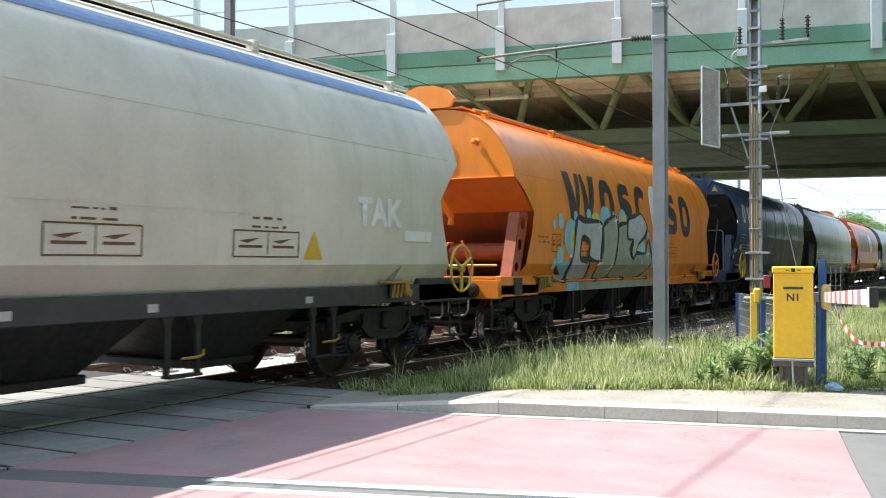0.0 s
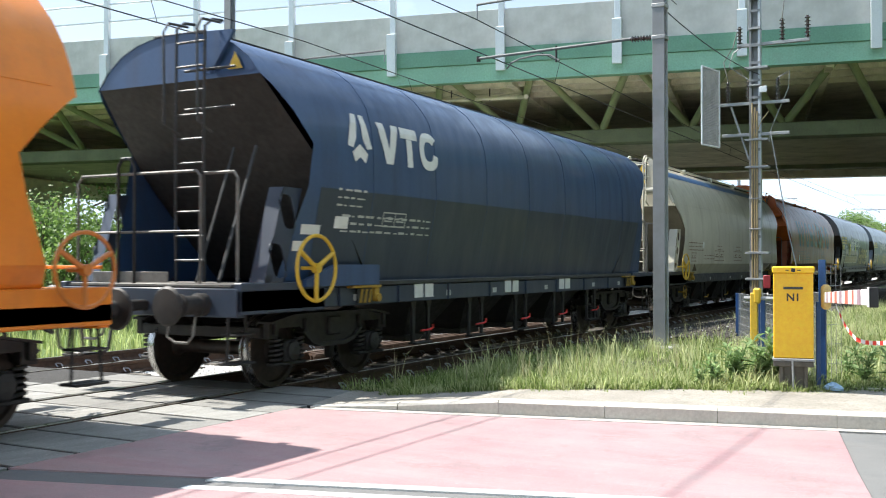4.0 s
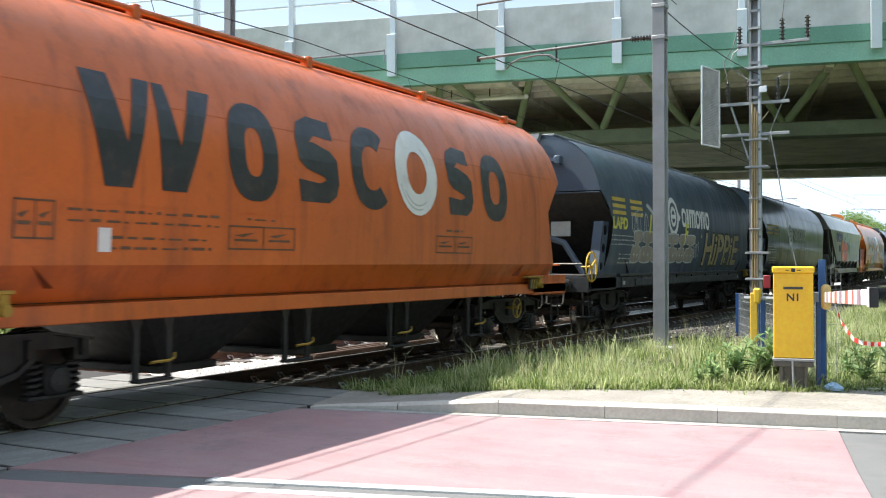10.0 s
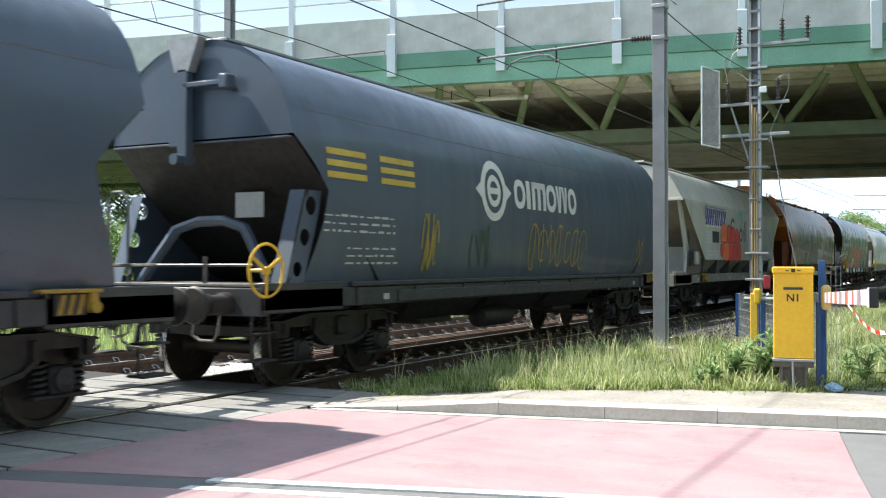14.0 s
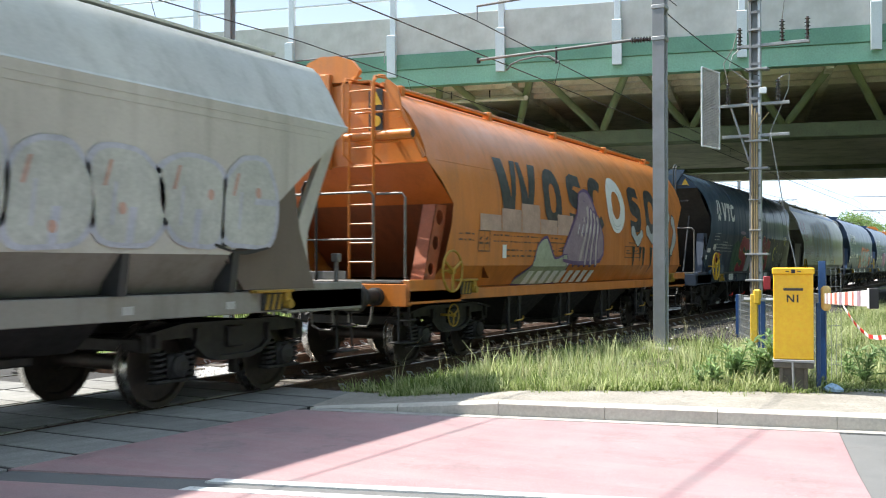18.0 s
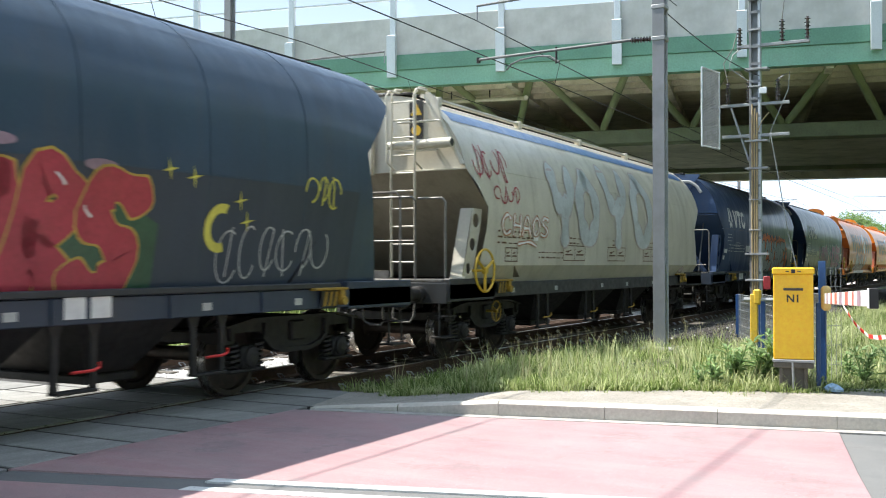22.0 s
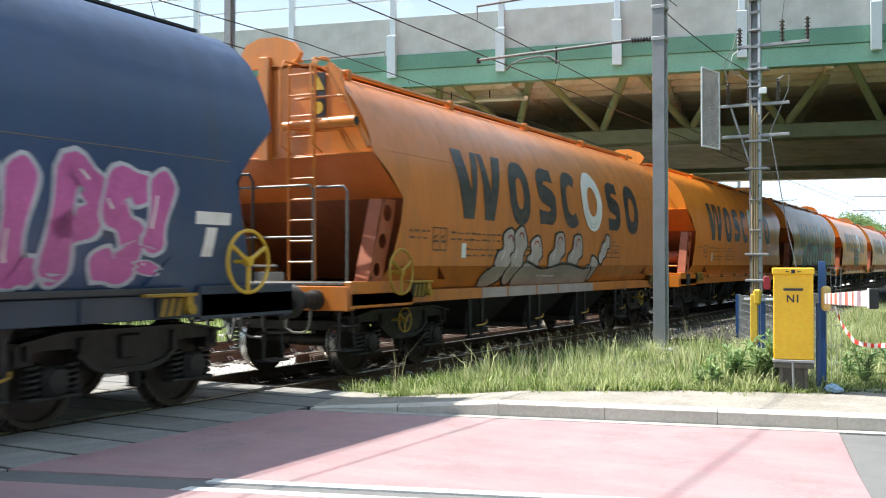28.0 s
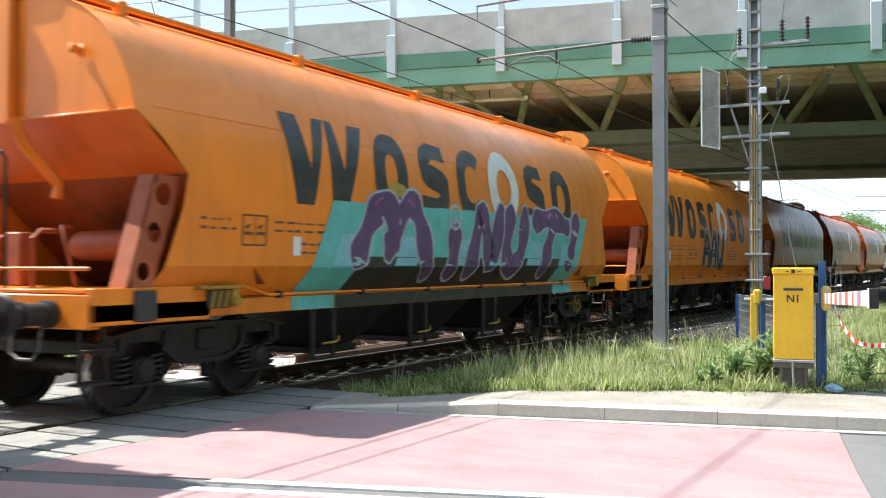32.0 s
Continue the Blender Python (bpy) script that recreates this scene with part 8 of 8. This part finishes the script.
r, p, h = orange_wagon(-30.95, ORANGE_OLD, "ladder", "weathered dull orange hopper wagon with an end ladder")
TRAIN.append((r, -30.95))

r, p, h = slate_wagon(-14.62, "slate blue hopper wagon covered with yellowish graffiti")
words(r, p, "HiPPiE", 2.95, 1.48, 1.26, SPRAY["ink"], 0.013, 0.075, "black outline of sprayed letters", 1.25, 0.34)
words(r, p, "HiPPiE", 2.95, 1.48, 1.26, SPRAY["tan"], 0.017, 0.022, "tan sprayed letters HiPPiE", 1.25, 0.34)
rg = random.Random(3)
decal(r, "graffiti_spots", [disc(rg.uniform(0.6, 5.3), rg.uniform(1.5, 2.4), 0.032, 0.04, 10)[0] for _ in range(18)], SPRAY["lemon"], p, 0.020, "yellow sprayed spots")
for x0, x1 in ((-5.42, -4.80), (-4.75, -3.90), (-3.84, -2.87), (-2.78, -1.74), (-1.66, -1.04), (-0.98, -0.10)):
    mid = (x0 + x1) / 2 + 0.08
    sprayed(r, p, [(x0, 1.56), (x1 - 0.06, 1.56), (x1 + 0.04, 1.87), (mid + 0.12, 1.90), (mid + 0.15, 2.0), (x1 + 0.06, 2.02), (x1 + 0.14, 2.24), (x0 + 0.22, 2.23), (x0 + 0.12, 2.02), (mid - 0.13, 2.0), (mid - 0.15, 1.90), (x0 + 0.06, 1.87)], "mud", "silver", "greyish tan block letter", 0.02, 0)
    for q in (0.3, 0.68):
        sparkle(r, p, x0 + q * (x1 - x0), 1.71, 0.085, "white")
scribble(r, p, -0.25, 1.62, 0.7, 0.45, 4, "silver", 33, "pale small tag", 0.02)
scribble(r, p, -5.4, 2.12, 1.2, 0.6, 4, "silver", 31, "pale sprayed tag")
words(r, p, "LAPD", -6.2, 2.27, 0.34, SPRAY["lemon"], 0.013, 0.015, "yellow sprayed letters LAPD", 1.2)
decal(r, "graffiti_bar", [[(-4.3, 2.85), (-4.2, 2.92), (-2.6, 2.3), (-2.7, 2.22)]], SPRAY["silver"], p, 0.012)
words(r, p, "FF", -3.52, 1.98, 0.86, SPRAY["ink"], 0.0178, 0.07, "dark rim of sprayed letters", 0.85, 0.3)
words(r, p, "FF", -3.52, 1.98, 0.86, SPRAY["lemon"], 0.0205, 0.035, "yellow sprayed letters", 0.85, 0.3)
words(r, p, "I", -4.08, 2.25, 0.55, SPRAY["lemon"], 0.016, 0.035, "yellow sprayed letter", 1.0, 0.3)
words(r, p, "WESER", -2.88, 2.46, 0.30, SPRAY["silver"], 0.0125, 0.0, "silver sprayed letters WESER", 0.8)
words(r, p, "F", -0.95, 2.05, 0.7, SPRAY["lemon"], 0.021, 0.03, "yellow sprayed letter over the mark", 0.9, 0.3)
TRAIN.append((r, -14.62))

r, p, h = slate_wagon(2.3, "slate blue hopper wagon with thin yellow tags")
scribble(r, p, -4.35, 1.38, 0.5, 0.9, 3, "mustard", 41, "mustard sprayed tag", 0.035)
scribble(r, p, -2.85, 1.45, 0.8, 0.7, 3, "dark green", 42, "faded green tag", 0.03)
scribble(r, p, -0.6, 1.42, 2.8, 0.85, 7, "mustard", 43, "mustard sprayed tag with rays", 0.03)
scribble(r, p, 5.4, 1.45, 0.5, 0.7, 2, "mustard", 44, "small mustard tag", 0.03)
TRAIN.append((r, 2.3))

root, prof = wagon(18.45, "flat", 6.75, PALE, PALE_DARKER, PALE, "flat", "flat", "pale green grey flat-sided hopper wagon with red graffiti", 5.1, PALE)
decal(root, "panel", [rect(-4.62, -2.8, 1.64, 2.55)], DECAL_GREY, prof, 0.006, "grey painted data field")
decal(root, "panel", [[(-4.62, 2.56), (-2.06, 2.56), (-2.06, 2.98), (-2.5, 2.90), (-2.9, 2.98), (-3.2, 2.88), (-3.5, 2.94), (-3.9, 2.78), (-4.62, 2.76)]], plain("pale yellow paint", (0.70, 0.66, 0.40)), prof, 0.008, "pale yellow painted patch")
BARBLUE = plain("deep blue paint", (0.035, 0.035, 0.25))
for x0, w in ((-4.55, 0.17), (-4.32, 0.14), (-4.10, 0.17), (-3.82, 0.15), (-3.55, 0.14), (-3.34, 0.15), (-3.10, 0.14), (-2.84, 0.15), (-2.62, 0.12), (-2.40, 0.17)):
    decal(root, "owner_mark", [rect(x0 - 0.025, x0 + w + 0.025, 2.60, 3.11, 0.2)], DECAL_GREY, prof, 0.010, "pale rim of a slanted bar")
    decal(root, "owner_mark", [rect(x0, x0 + w, 2.625, 3.085, 0.18)], BARBLUE, prof, 0.0115, "deep blue slanted bar")
rg = random.Random(12)
data_bars(root, prof, -4.4, 2.4, DECAL_WHITE, rg, 4, 0.5)
decal(root, "panel", [rect(-3.75, -2.95, 2.12, 2.45)], BLACK, prof, 0.009, "black data panel")
data_bars(root, prof, -3.68, 2.36, DECAL_WHITE, rg, 3, 0.6)
data_bars(root, prof, -4.35, 1.85, DECAL_WHITE, rg, 2, 1.5)
decal(root, "panel", [rect(-4.62, -2.06, 2.56, 3.15)], STEEL_GREY, prof, 0.0065, "dark grey painted field")
for k, (x0, x1) in enumerate(((-2.72, -1.98), (-1.96, -1.42), (-1.40, -0.88), (-0.86, -0.30))):
    top2 = 2.70 - 0.04 * k
    sprayed(root, prof, [(x0, 2.18), (x1, 2.18), (x1 + 0.02, top2 - 0.14), ((x0 + x1) / 2 + 0.12, top2), ((x0 + x1) / 2 - 0.12, top2), (x0, top2 - 0.12)], "bright orange" if k < 1 else "red", "dark red", "red bulging graffiti letter", 0.022, 1)
    sprayed(root, prof, [(x0 + 0.32, 1.63), (x1 + 0.22, 1.63), (x1 + 0.28, 2.0), (x0 + 0.28 + (x1 - x0) / 2, 2.24), (x0 + 0.26, 2.0)], "bright orange" if k < 1 else "red", "dark red", "red bulging graffiti letter", 0.022, 0)
sprayed(root, prof, [(-2.76, 1.78), (-2.5, 1.74), (-2.44, 2.0), (-2.6, 2.1), (-2.78, 2.0)], "red", "ink", "small red graffiti letter", 0.02, 0)
decal(root, "owner_mark", loop(-1.15, 2.68, 0.30, 0.24, 0.11, 40, 300, 18) + [rect(0.37, 0.46, 2.22, 2.60), rect(0.53, 0.62, 2.22, 2.87), rect(0.69, 0.78, 2.22, 2.90)] + loop(0.0, 2.42, 0.24, 0.22, 0.09), DECAL_DARK, prof, 0.010, "dark painted company mark")
decal(root, "owner_mark", loop(-0.15, 2.78, 0.48, 0.40, 0.14, 5, 170, 16), SPRAY["teal"], prof, 0.011, "teal painted arc")
blob_letters(root, prof, 0.9, 5.3, 1.66, 2.62, 5, "faint", "pale lilac", 52, "faint pale graffiti letters", None, "dusty pink")
scribble(root, prof, 4.35, 1.70, 0.75, 0.36, 4, "ink", 53, "small black tag", 0.03)
strokes(root, prof, [[(4.3, 1.72), (4.7, 1.64), (5.15, 1.70)]], 0.014, "ink", "ink", "black sprayed underline", 0.004, None, None)
hazard(root, -4.6, 1.10)
hazard(root, 5.3, 1.10)
TRAIN.append((root, 18.45))

r, p, h = orange_wagon(34.05, ORANGE_DIRTY, "ladder", "dusty orange hopper wagon with purple graffiti and an end ladder")
sprayed(r, p, [(-3.6, 1.17), (-1.6, 1.17), (-1.5, 1.7), (-2.1, 1.62), (-2.5, 2.0), (-2.9, 1.85), (-3.1, 1.5)], "greenish grey", "purple", "greenish grey graffiti mound", 0.035, 0)
sprayed(r, p, [(-1.7, 1.6), (0.3, 1.6), (0.45, 2.1), (0.1, 2.5), (-0.3, 2.95), (-0.8, 2.9), (-1.0, 2.5), (-1.3, 2.2)], "dusty lilac", "purple", "dusty lilac sprayed figure", 0.045, 0)
strokes(r, p, [[(-0.75 + 0.17 * k, 2.75 - 0.06 * k), (-0.85 + 0.2 * k, 2.3), (-1.15 + 0.24 * k, 1.9), (-1.45 + 0.3 * k, 1.55)] for k in range(6)], 0.055, "rose", "purple", "pale graffiti fold with a purple rim", 0.045)
strokes(r, p, [[(4.62, 2.72), (4.50, 2.35), (4.72, 1.92)], [(5.28, 2.76), (4.98, 2.25), (4.92, 1.86)], [(5.62, 2.62), (5.76, 2.25), (5.50, 1.86)]], 0.12, "silver", "ink", "silver sprayed letter stroke", 0.03)
strokes(r, p, [[(2.42, 2.28), (2.75, 2.05), (3.05, 2.20)], [(3.50, 2.32), (3.85, 2.12), (4.25, 2.28)]], 0.11, "silver", "ink", "silver overspray on the mark's foot", 0.02, None, None)
for k in range(8):
    x = 2.4 + k * 0.42 + 0.1 * math.sin(k * 2.3)
    z = 1.42 + 0.14 * math.sin(k * 1.7)
    decal(r, "graffiti_drip", [[(x, 1.92), (x + 0.2, 1.9), (x + 0.13, z + 0.15), (x + 0.07, z)]], SPRAY["ink"], p, 0.0138, "black sprayed drip")
decal(r, "buffed_patch", [rect(-5.2 + k * 0.8, -4.42 + k * 0.8, 2.06, 2.32 + 0.12 * (k % 3)) for k in range(5)], SPRAY["dusty pink"], p, 0.0125, "overpainted patches")
decal(r, "graffiti_band", [rect(-3.2 + k * 0.38, -2.96 + k * 0.38, 1.17, 1.4, 0.08) for k in range(9)], SPRAY["white"], p, 0.0185, "white sprayed bars")
TRAIN.append((r, 34.05))

r, p, h = blue_wagon(50.15, BLUE_GREY, "tall_ladder", "dark blue hopper wagon with crimson graffiti and an end ladder")
decal(r, "grimy_band", [rect(-6.2 + k * 1.37, -4.83 + k * 1.37, 1.21, 2.43) for k in range(9)], FILM, p, 0.005, "lower side darkened by grime and painted-in shade")
decal(r, "graffiti_field", [[(-3.3 + k * 0.6, 1.22), (-2.7 + k * 0.6, 1.22), (-2.7 + k * 0.6, 2.1 + 0.2 * math.sin(k * 1.7 + 1.7)), (-3.3 + k * 0.6, 2.1 + 0.2 * math.sin(k * 1.7))] for k in range(10)], SPRAY["dark green"], p, 0.0105, "dark green sprayed field")
strokes(r, p, letters((("S", -2.35, -1.25), ("C", -0.25, 0.45), ("O", 0.5, 1.0), ("R", 1.1, 1.65), ("S", 1.75, 2.4)), 1.30, 2.24, 0.12), 0.18, "crimson", "mustard", "crimson graffiti letter", 0.025)
for x, z, w in ((-2.1, 2.53, 0.40), (0.8, 2.55, 0.2), (1.9, 2.42, 0.2)):
    decal(r, "graffiti_cloud", disc(x, z, w, 0.055, 16), SPRAY["dusty lilac"], p, 0.0105, "pale sprayed cloud")
decal(r, "graffiti_cap", [[(-1.07, 2.0), (-0.42, 2.02), (-0.36, 2.42), (-0.76, 2.68), (-1.08, 2.40)]], SPRAY["crimson"], p, 0.018, "crimson sprayed cap shape")
decal(r, "graffiti_loop", loop(-0.08, 2.60, 0.14, 0.14, 0.045, -120, 200) + [rect(-0.30, -0.25, 2.1, 2.50, 0.13)], SPRAY["mustard"], p, 0.018)
decal(r, "graffiti_beard", [[(-1.08, 1.82), (-0.45, 1.84), (-0.58, 1.4), (-1.0, 1.18), (-1.36, 1.18)]], SPRAY["silver"], p, 0.0225, "silver sprayed wedge")
scribble(r, p, -5.6, 1.52, 0.9, 0.35, 4, "bright orange", 61, "orange faint tag", 0.03)
for x, z in ((2.75, 2.45), (3.1, 2.4), (3.85, 2.2), (4.0, 1.98)):
    sparkle(r, p, x, z, 0.12, "lemon")
decal(r, "graffiti_moon", loop(3.6, 1.9, 0.25, 0.26, 0.1, 70, 290, 16), SPRAY["lemon"], p, 0.013, "yellow sprayed crescent")
scribble(r, p, 5.0, 2.2, 0.7, 0.4, 3, "lemon", 63, "yellow tag", 0.025)
scribble(r, p, 3.6, 1.35, 2.0, 0.6, 6, "silver", 62, "silver tag", 0.02)
TRAIN.append((r, 50.15))

r, p, h = cream_wagon(66.3, "ladder", "stained cream grey hopper wagon with pale blue letters YOYO")
strokes(r, p, letters((("Y", -3.55, -2.62), ("O", -2.30, -1.30)), 2.02, 3.22), 0.20, "mist", "rose", "pale bluish sprayed letter of YOYO", 0.035, None, None)
strokes(r, p, letters((("Y", -0.62, 0.62), ("O", 1.12, 2.38)), 2.02, 3.42), 0.20, "mist", "rose", "pale bluish sprayed letter of YOYO", 0.035, None, None)
strokes(r, p, letters((("C", -5.85, -5.50), ("H", -5.40, -5.10), ("A", -5.02, -4.70), ("O", -4.60, -4.30), ("S", -4.22, -3.92)), 2.02, 2.34, 0.05), 0.022, "white", "brick", "white sprayed letter of CHAOS with an orange rim", 0.022, None, None)
strokes(r, p, [[(-5.2, 1.86), (-4.75, 1.90), (-4.45, 1.84)]], 0.018, "white", "brick", "orange sprayed underline", 0.02, None, None)
scribble(r, p, -6.7, 2.85, 1.3, 0.62, 4, "crimson", 71, "red sprayed tag", 0.03)
scribble(r, p, -6.1, 2.52, 1.0, 0.3, 4, "crimson", 72, "red sprayed tag", 0.025)
TRAIN.append((r, 66.3))

r, p, h = blue_wagon(82.05, BLUE, "half", "dark blue hopper wagon with silver graffiti on orange", 6.5, "drum")
strokes(r, p, letters((("A", -0.35, 0.25), ("C", 0.40, 0.98), ("y", 1.10, 1.80), ("O", 1.82, 2.40), ("N", 2.50, 3.10), ("E", 3.25, 4.05)), 1.42, 2.22, 0.06), 0.15, "silver", "ink", "silver graffiti letter", 0.045, ("bright orange", 0.15))
for x, z, rx, rz in ((0.30, 2.45, 0.2, 0.16), (0.02, 2.48, 0.05, 0.09), (0.98, 2.46, 0.2, 0.12), (0.72, 2.56, 0.05, 0.07), (1.55, 2.47, 0.1, 0.12), (2.2, 2.48, 0.08, 0.1), (2.75, 2.5, 0.05, 0.08), (3.1, 2.48, 0.12, 0.1), (-0.95, 1.75, 0.12, 0.13), (-1.1, 1.95, 0.09, 0.1), (-0.75, 1.45, 0.35, 0.2), (4.5, 1.7, 0.16, 0.3), (4.2, 2.2, 0.06, 0.09), (4.5, 2.1, 0.04, 0.08)):
    decal(r, "graffiti_drop", disc(x, z, rx, rz, 18), SPRAY["bright orange"], p, 0.0120, "bright orange sprayed drop")
decal(r, "grimy_notice", [rect(-2.35, -2.05, 1.88, 2.14), rect(5.55, 5.98, 1.97, 2.06), rect(5.62, 5.74, 1.62, 1.93, 0.04)], DECAL_WHITE, p, 0.009, "white notice panel")
scribble(r, p, -2.2, 1.45, 0.9, 0.5, 4, "silver", 81, "silver tag", 0.025)
TRAIN.append((r, 82.05))

r, p, h = blue_wagon(97.35, BLUE, "half", "dark blue hopper wagon with two magenta graffiti names", 6.45, "drum")
strokes(r, p, letters((("V", -2.05, -1.35), ("M", -1.25, -0.72), ("E", -0.58, -0.12), ("D", -0.05, 0.40)), 1.46, 2.22), 0.145, "lilac", "pale lilac", "magenta graffiti letter", 0.045)
strokes(r, p, [[(0.68, 1.55), (0.86, 1.75), (1.06, 2.0)]], 0.06, "lilac", "pale lilac", "small magenta graffiti stroke", 0.04)
words(r, p, "22", 0.74, 2.12, 0.28, SPRAY["pale lilac"], 0.013, 0.012, "pale sprayed number 22", 0.9)
strokes(r, p, letters((("E", 2.05, 2.75), ("L", 3.02, 3.25), ("P", 3.45, 3.90), ("S", 4.02, 4.42), ("!", 4.55, 4.72)), 1.46, 2.30, 0.08), 0.14, "lilac", "pale lilac", "magenta graffiti letter", 0.045)
strokes(r, p, [[(1.62, 2.05), (1.64, 1.85), (1.62, 1.78)]], 0.12, "lilac", "pale lilac", "small magenta graffiti drop", 0.04)
decal(r, "notice", [rect(5.18, 5.70, 1.93, 2.06), rect(5.30, 5.46, 1.60, 1.90, 0.05)], DECAL_WHITE, p, 0.009, "white notice panel")
scribble(r, p, 1.25, 2.0, 0.4, 0.5, 2, "pale lilac", 82, "pale tag", 0.02)
TRAIN.append((r, 97.35))

r, p, h = orange_wagon(112.65, ORANGE_DIRTY, "ladder", "dusty orange hopper wagon with silver graffiti and an end ladder")
strokes(r, p, [[(-2.62, 1.90), (-2.80, 1.58), (-3.22, 1.26)], [(-2.18, 1.95), (-2.30, 1.60), (-2.42, 1.40)], [(-1.50, 1.80), (-1.62, 1.55), (-1.80, 1.28)], [(-0.40, 1.90), (-0.62, 1.60), (-0.85, 1.28)], [(0.52, 1.88), (0.30, 1.60), (0.05, 1.28)], [(1.45, 1.45), (1.20, 1.30)], [(-2.0, 1.27), (-0.6, 1.24), (1.2, 1.24)]], 0.235, "rose", "ink", "pale greyish graffiti lobe", 0.05)
for x0, x1 in ((-3.45, -2.52), (-2.46, -1.30), (-1.24, -0.30), (-0.24, 1.62)):
    sill_spray(r, x0, x1, "rose", "pale greyish spray on the sill")
strokes(r, p, [[(2.22, 2.0), (2.05, 1.86), (1.82, 1.66)]], 0.13, "rose", "ink", "pale greyish graffiti lobe", 0.05)
tagged(decal(r, "graffiti_arc", loop(-2.62, 1.88, 0.12, 0.14, 0.03, 10, 150, 10) + loop(-2.18, 1.93, 0.12, 0.14, 0.03, 10, 150, 10) + loop(-1.5, 1.80, 0.14, 0.14, 0.03, 10, 150, 10) + loop(-0.42, 1.90, 0.14, 0.14, 0.03, 30, 190, 10) + loop(0.52, 1.88, 0.14, 0.14, 0.03, 30, 190, 10), SPRAY["dark red"], p, 0.0205, "dark red sprayed arcs"), kind="stuff")
TRAIN.append((r, 112.65))

r, p, h = orange_wagon(128.1, ORANGE, "plain", "clean bright orange hopper wagon")
TRAIN.append((r, 128.1))

r, p, h = orange_wagon(143.6, ORANGE, "plain", "bright orange hopper wagon with purple graffiti on teal")
decal(r, "graffiti_field", [rect(-4.12 + k * 0.87, -3.25 + k * 0.87, 1.16, 2.30 + 0.012 * k, 0.56) for k in range(10)], SPRAY["teal"], p, 0.0105, "teal sprayed field")
tagged(decal(r, "graffiti_field", [rect(-3.55 + k * 1.45, -2.95 + k * 1.45, 1.5, 1.9, 0.2) for k in range(6)], SPRAY["sky blue"], p, 0.0112, "light blue sprayed patches"), kind="stuff")
tagged(decal(r, "graffiti_shadow", [rect(-3.15 + k * 0.75, -2.40 + k * 0.75, 1.16, 1.62, 0.25) for k in range(9)], SPRAY["ink"], p, 0.0120, "black sprayed depth under the letters"), kind="stuff")
strokes(r, p, letters((("M", -2.95, -1.10), ("I", -0.72, -0.10), ("N", 0.18, 1.18), ("U", 1.42, 2.10), ("T", 2.55, 4.0), ("!", 4.15, 4.6)), 1.46, 2.34, 0.15), 0.19, "purple", "pale lilac", "dark purple graffiti letter", 0.04, None, "lilac")
decal(r, "graffiti_ring", loop(-0.42, 2.22, 0.20, 0.20, 0.05) + [rect(-0.44, -0.40, 2.05, 2.38)], SPRAY["pale lilac"], p, 0.0205, "pale sprayed ring over the letter")
sill_spray(r, -4.25, -3.40, "teal", "teal spray on the sill")
sill_spray(r, -3.38, 3.60, "ink", "black spray on the sill")
sill_spray(r, 3.62, 4.55, "teal", "teal spray on the sill")
decal(r, "graffiti_cap", disc(-2.05, 2.52, 0.25, 0.10, 16), SPRAY["mustard"], p, 0.0125, "yellowish sprayed crown")
TRAIN.append((r, 143.6))

r, p, h = orange_wagon(158.95, ORANGE, "plain", "bright orange hopper wagon with a small dark tag")
wild_letters(r, p, -1.0, 1.4, 1.45, 2.4, 3, "ink", "silver", 43, "small dark graffiti letters", None, "silver")
TRAIN.append((r, 158.95))

r, p, h = orange_wagon(174.6, ORANGE_DIRTY, "plain", "dusty orange hopper wagon")
TRAIN.append((r, 174.6))
r, p, h = orange_wagon(190.2, ORANGE_OLD, "ladder", "weathered orange hopper wagon with an end ladder")
TRAIN.append((r, 190.2))
r, p, h = orange_wagon(205.9, ORANGE_OLD, "ladder", "weathered orange hopper wagon with an end ladder")
TRAIN.append((r, 205.9))
r, p, h = cream_wagon(221.9, "ladder", "cream grey hopper wagon with a blue stripe")
TRAIN.append((r, 221.9))


# ---- what moves ----
def travel(t):
    """How far the train has come since 16 s; it slowly gathers speed."""
    u = t - 16.0
    return 7.2857 * u + 0.053503 * u ** 2 - 0.000322789 * u ** 3 + 4.21715e-06 * u ** 4 + 7.07852e-07 * u ** 5


def motions():
    for root, x0 in TRAIN:
        walk(root, [(t, Matrix.Translation((x0 - travel(t), 0, 0))) for t in range(33)])
    still, blown = Matrix.Identity(4), Matrix.Translation((0, -0.12, 0.02)) @ Matrix.Rotation(radians(-14), 4, "X")
    half = Matrix.Translation((0, -0.04, 0)) @ Matrix.Rotation(radians(-5), 4, "X")
    sway = [(0, still), (2, still), (3, still), (6, half), (8, still), (12, still), (13, half), (14, blown), (15.5, half), (17, half), (19, blown), (20, half), (21, half), (23, blown), (25, blown), (27, half), (28, still), (30, half), (32, still)]
    walk(tape, [(t, Matrix.Translation(TAPE_AT) @ m) for t, m in sway])
    steps = [i / 15 for i in range(481)]
    for w in WHEELSETS:
        at = w.location.copy()
        walk(w, [(t, Matrix.Translation(at) @ Matrix.Rotation(-(travel(t) / 0.46) % (2 * math.pi), 4, "Y")) for t in steps])


motions()
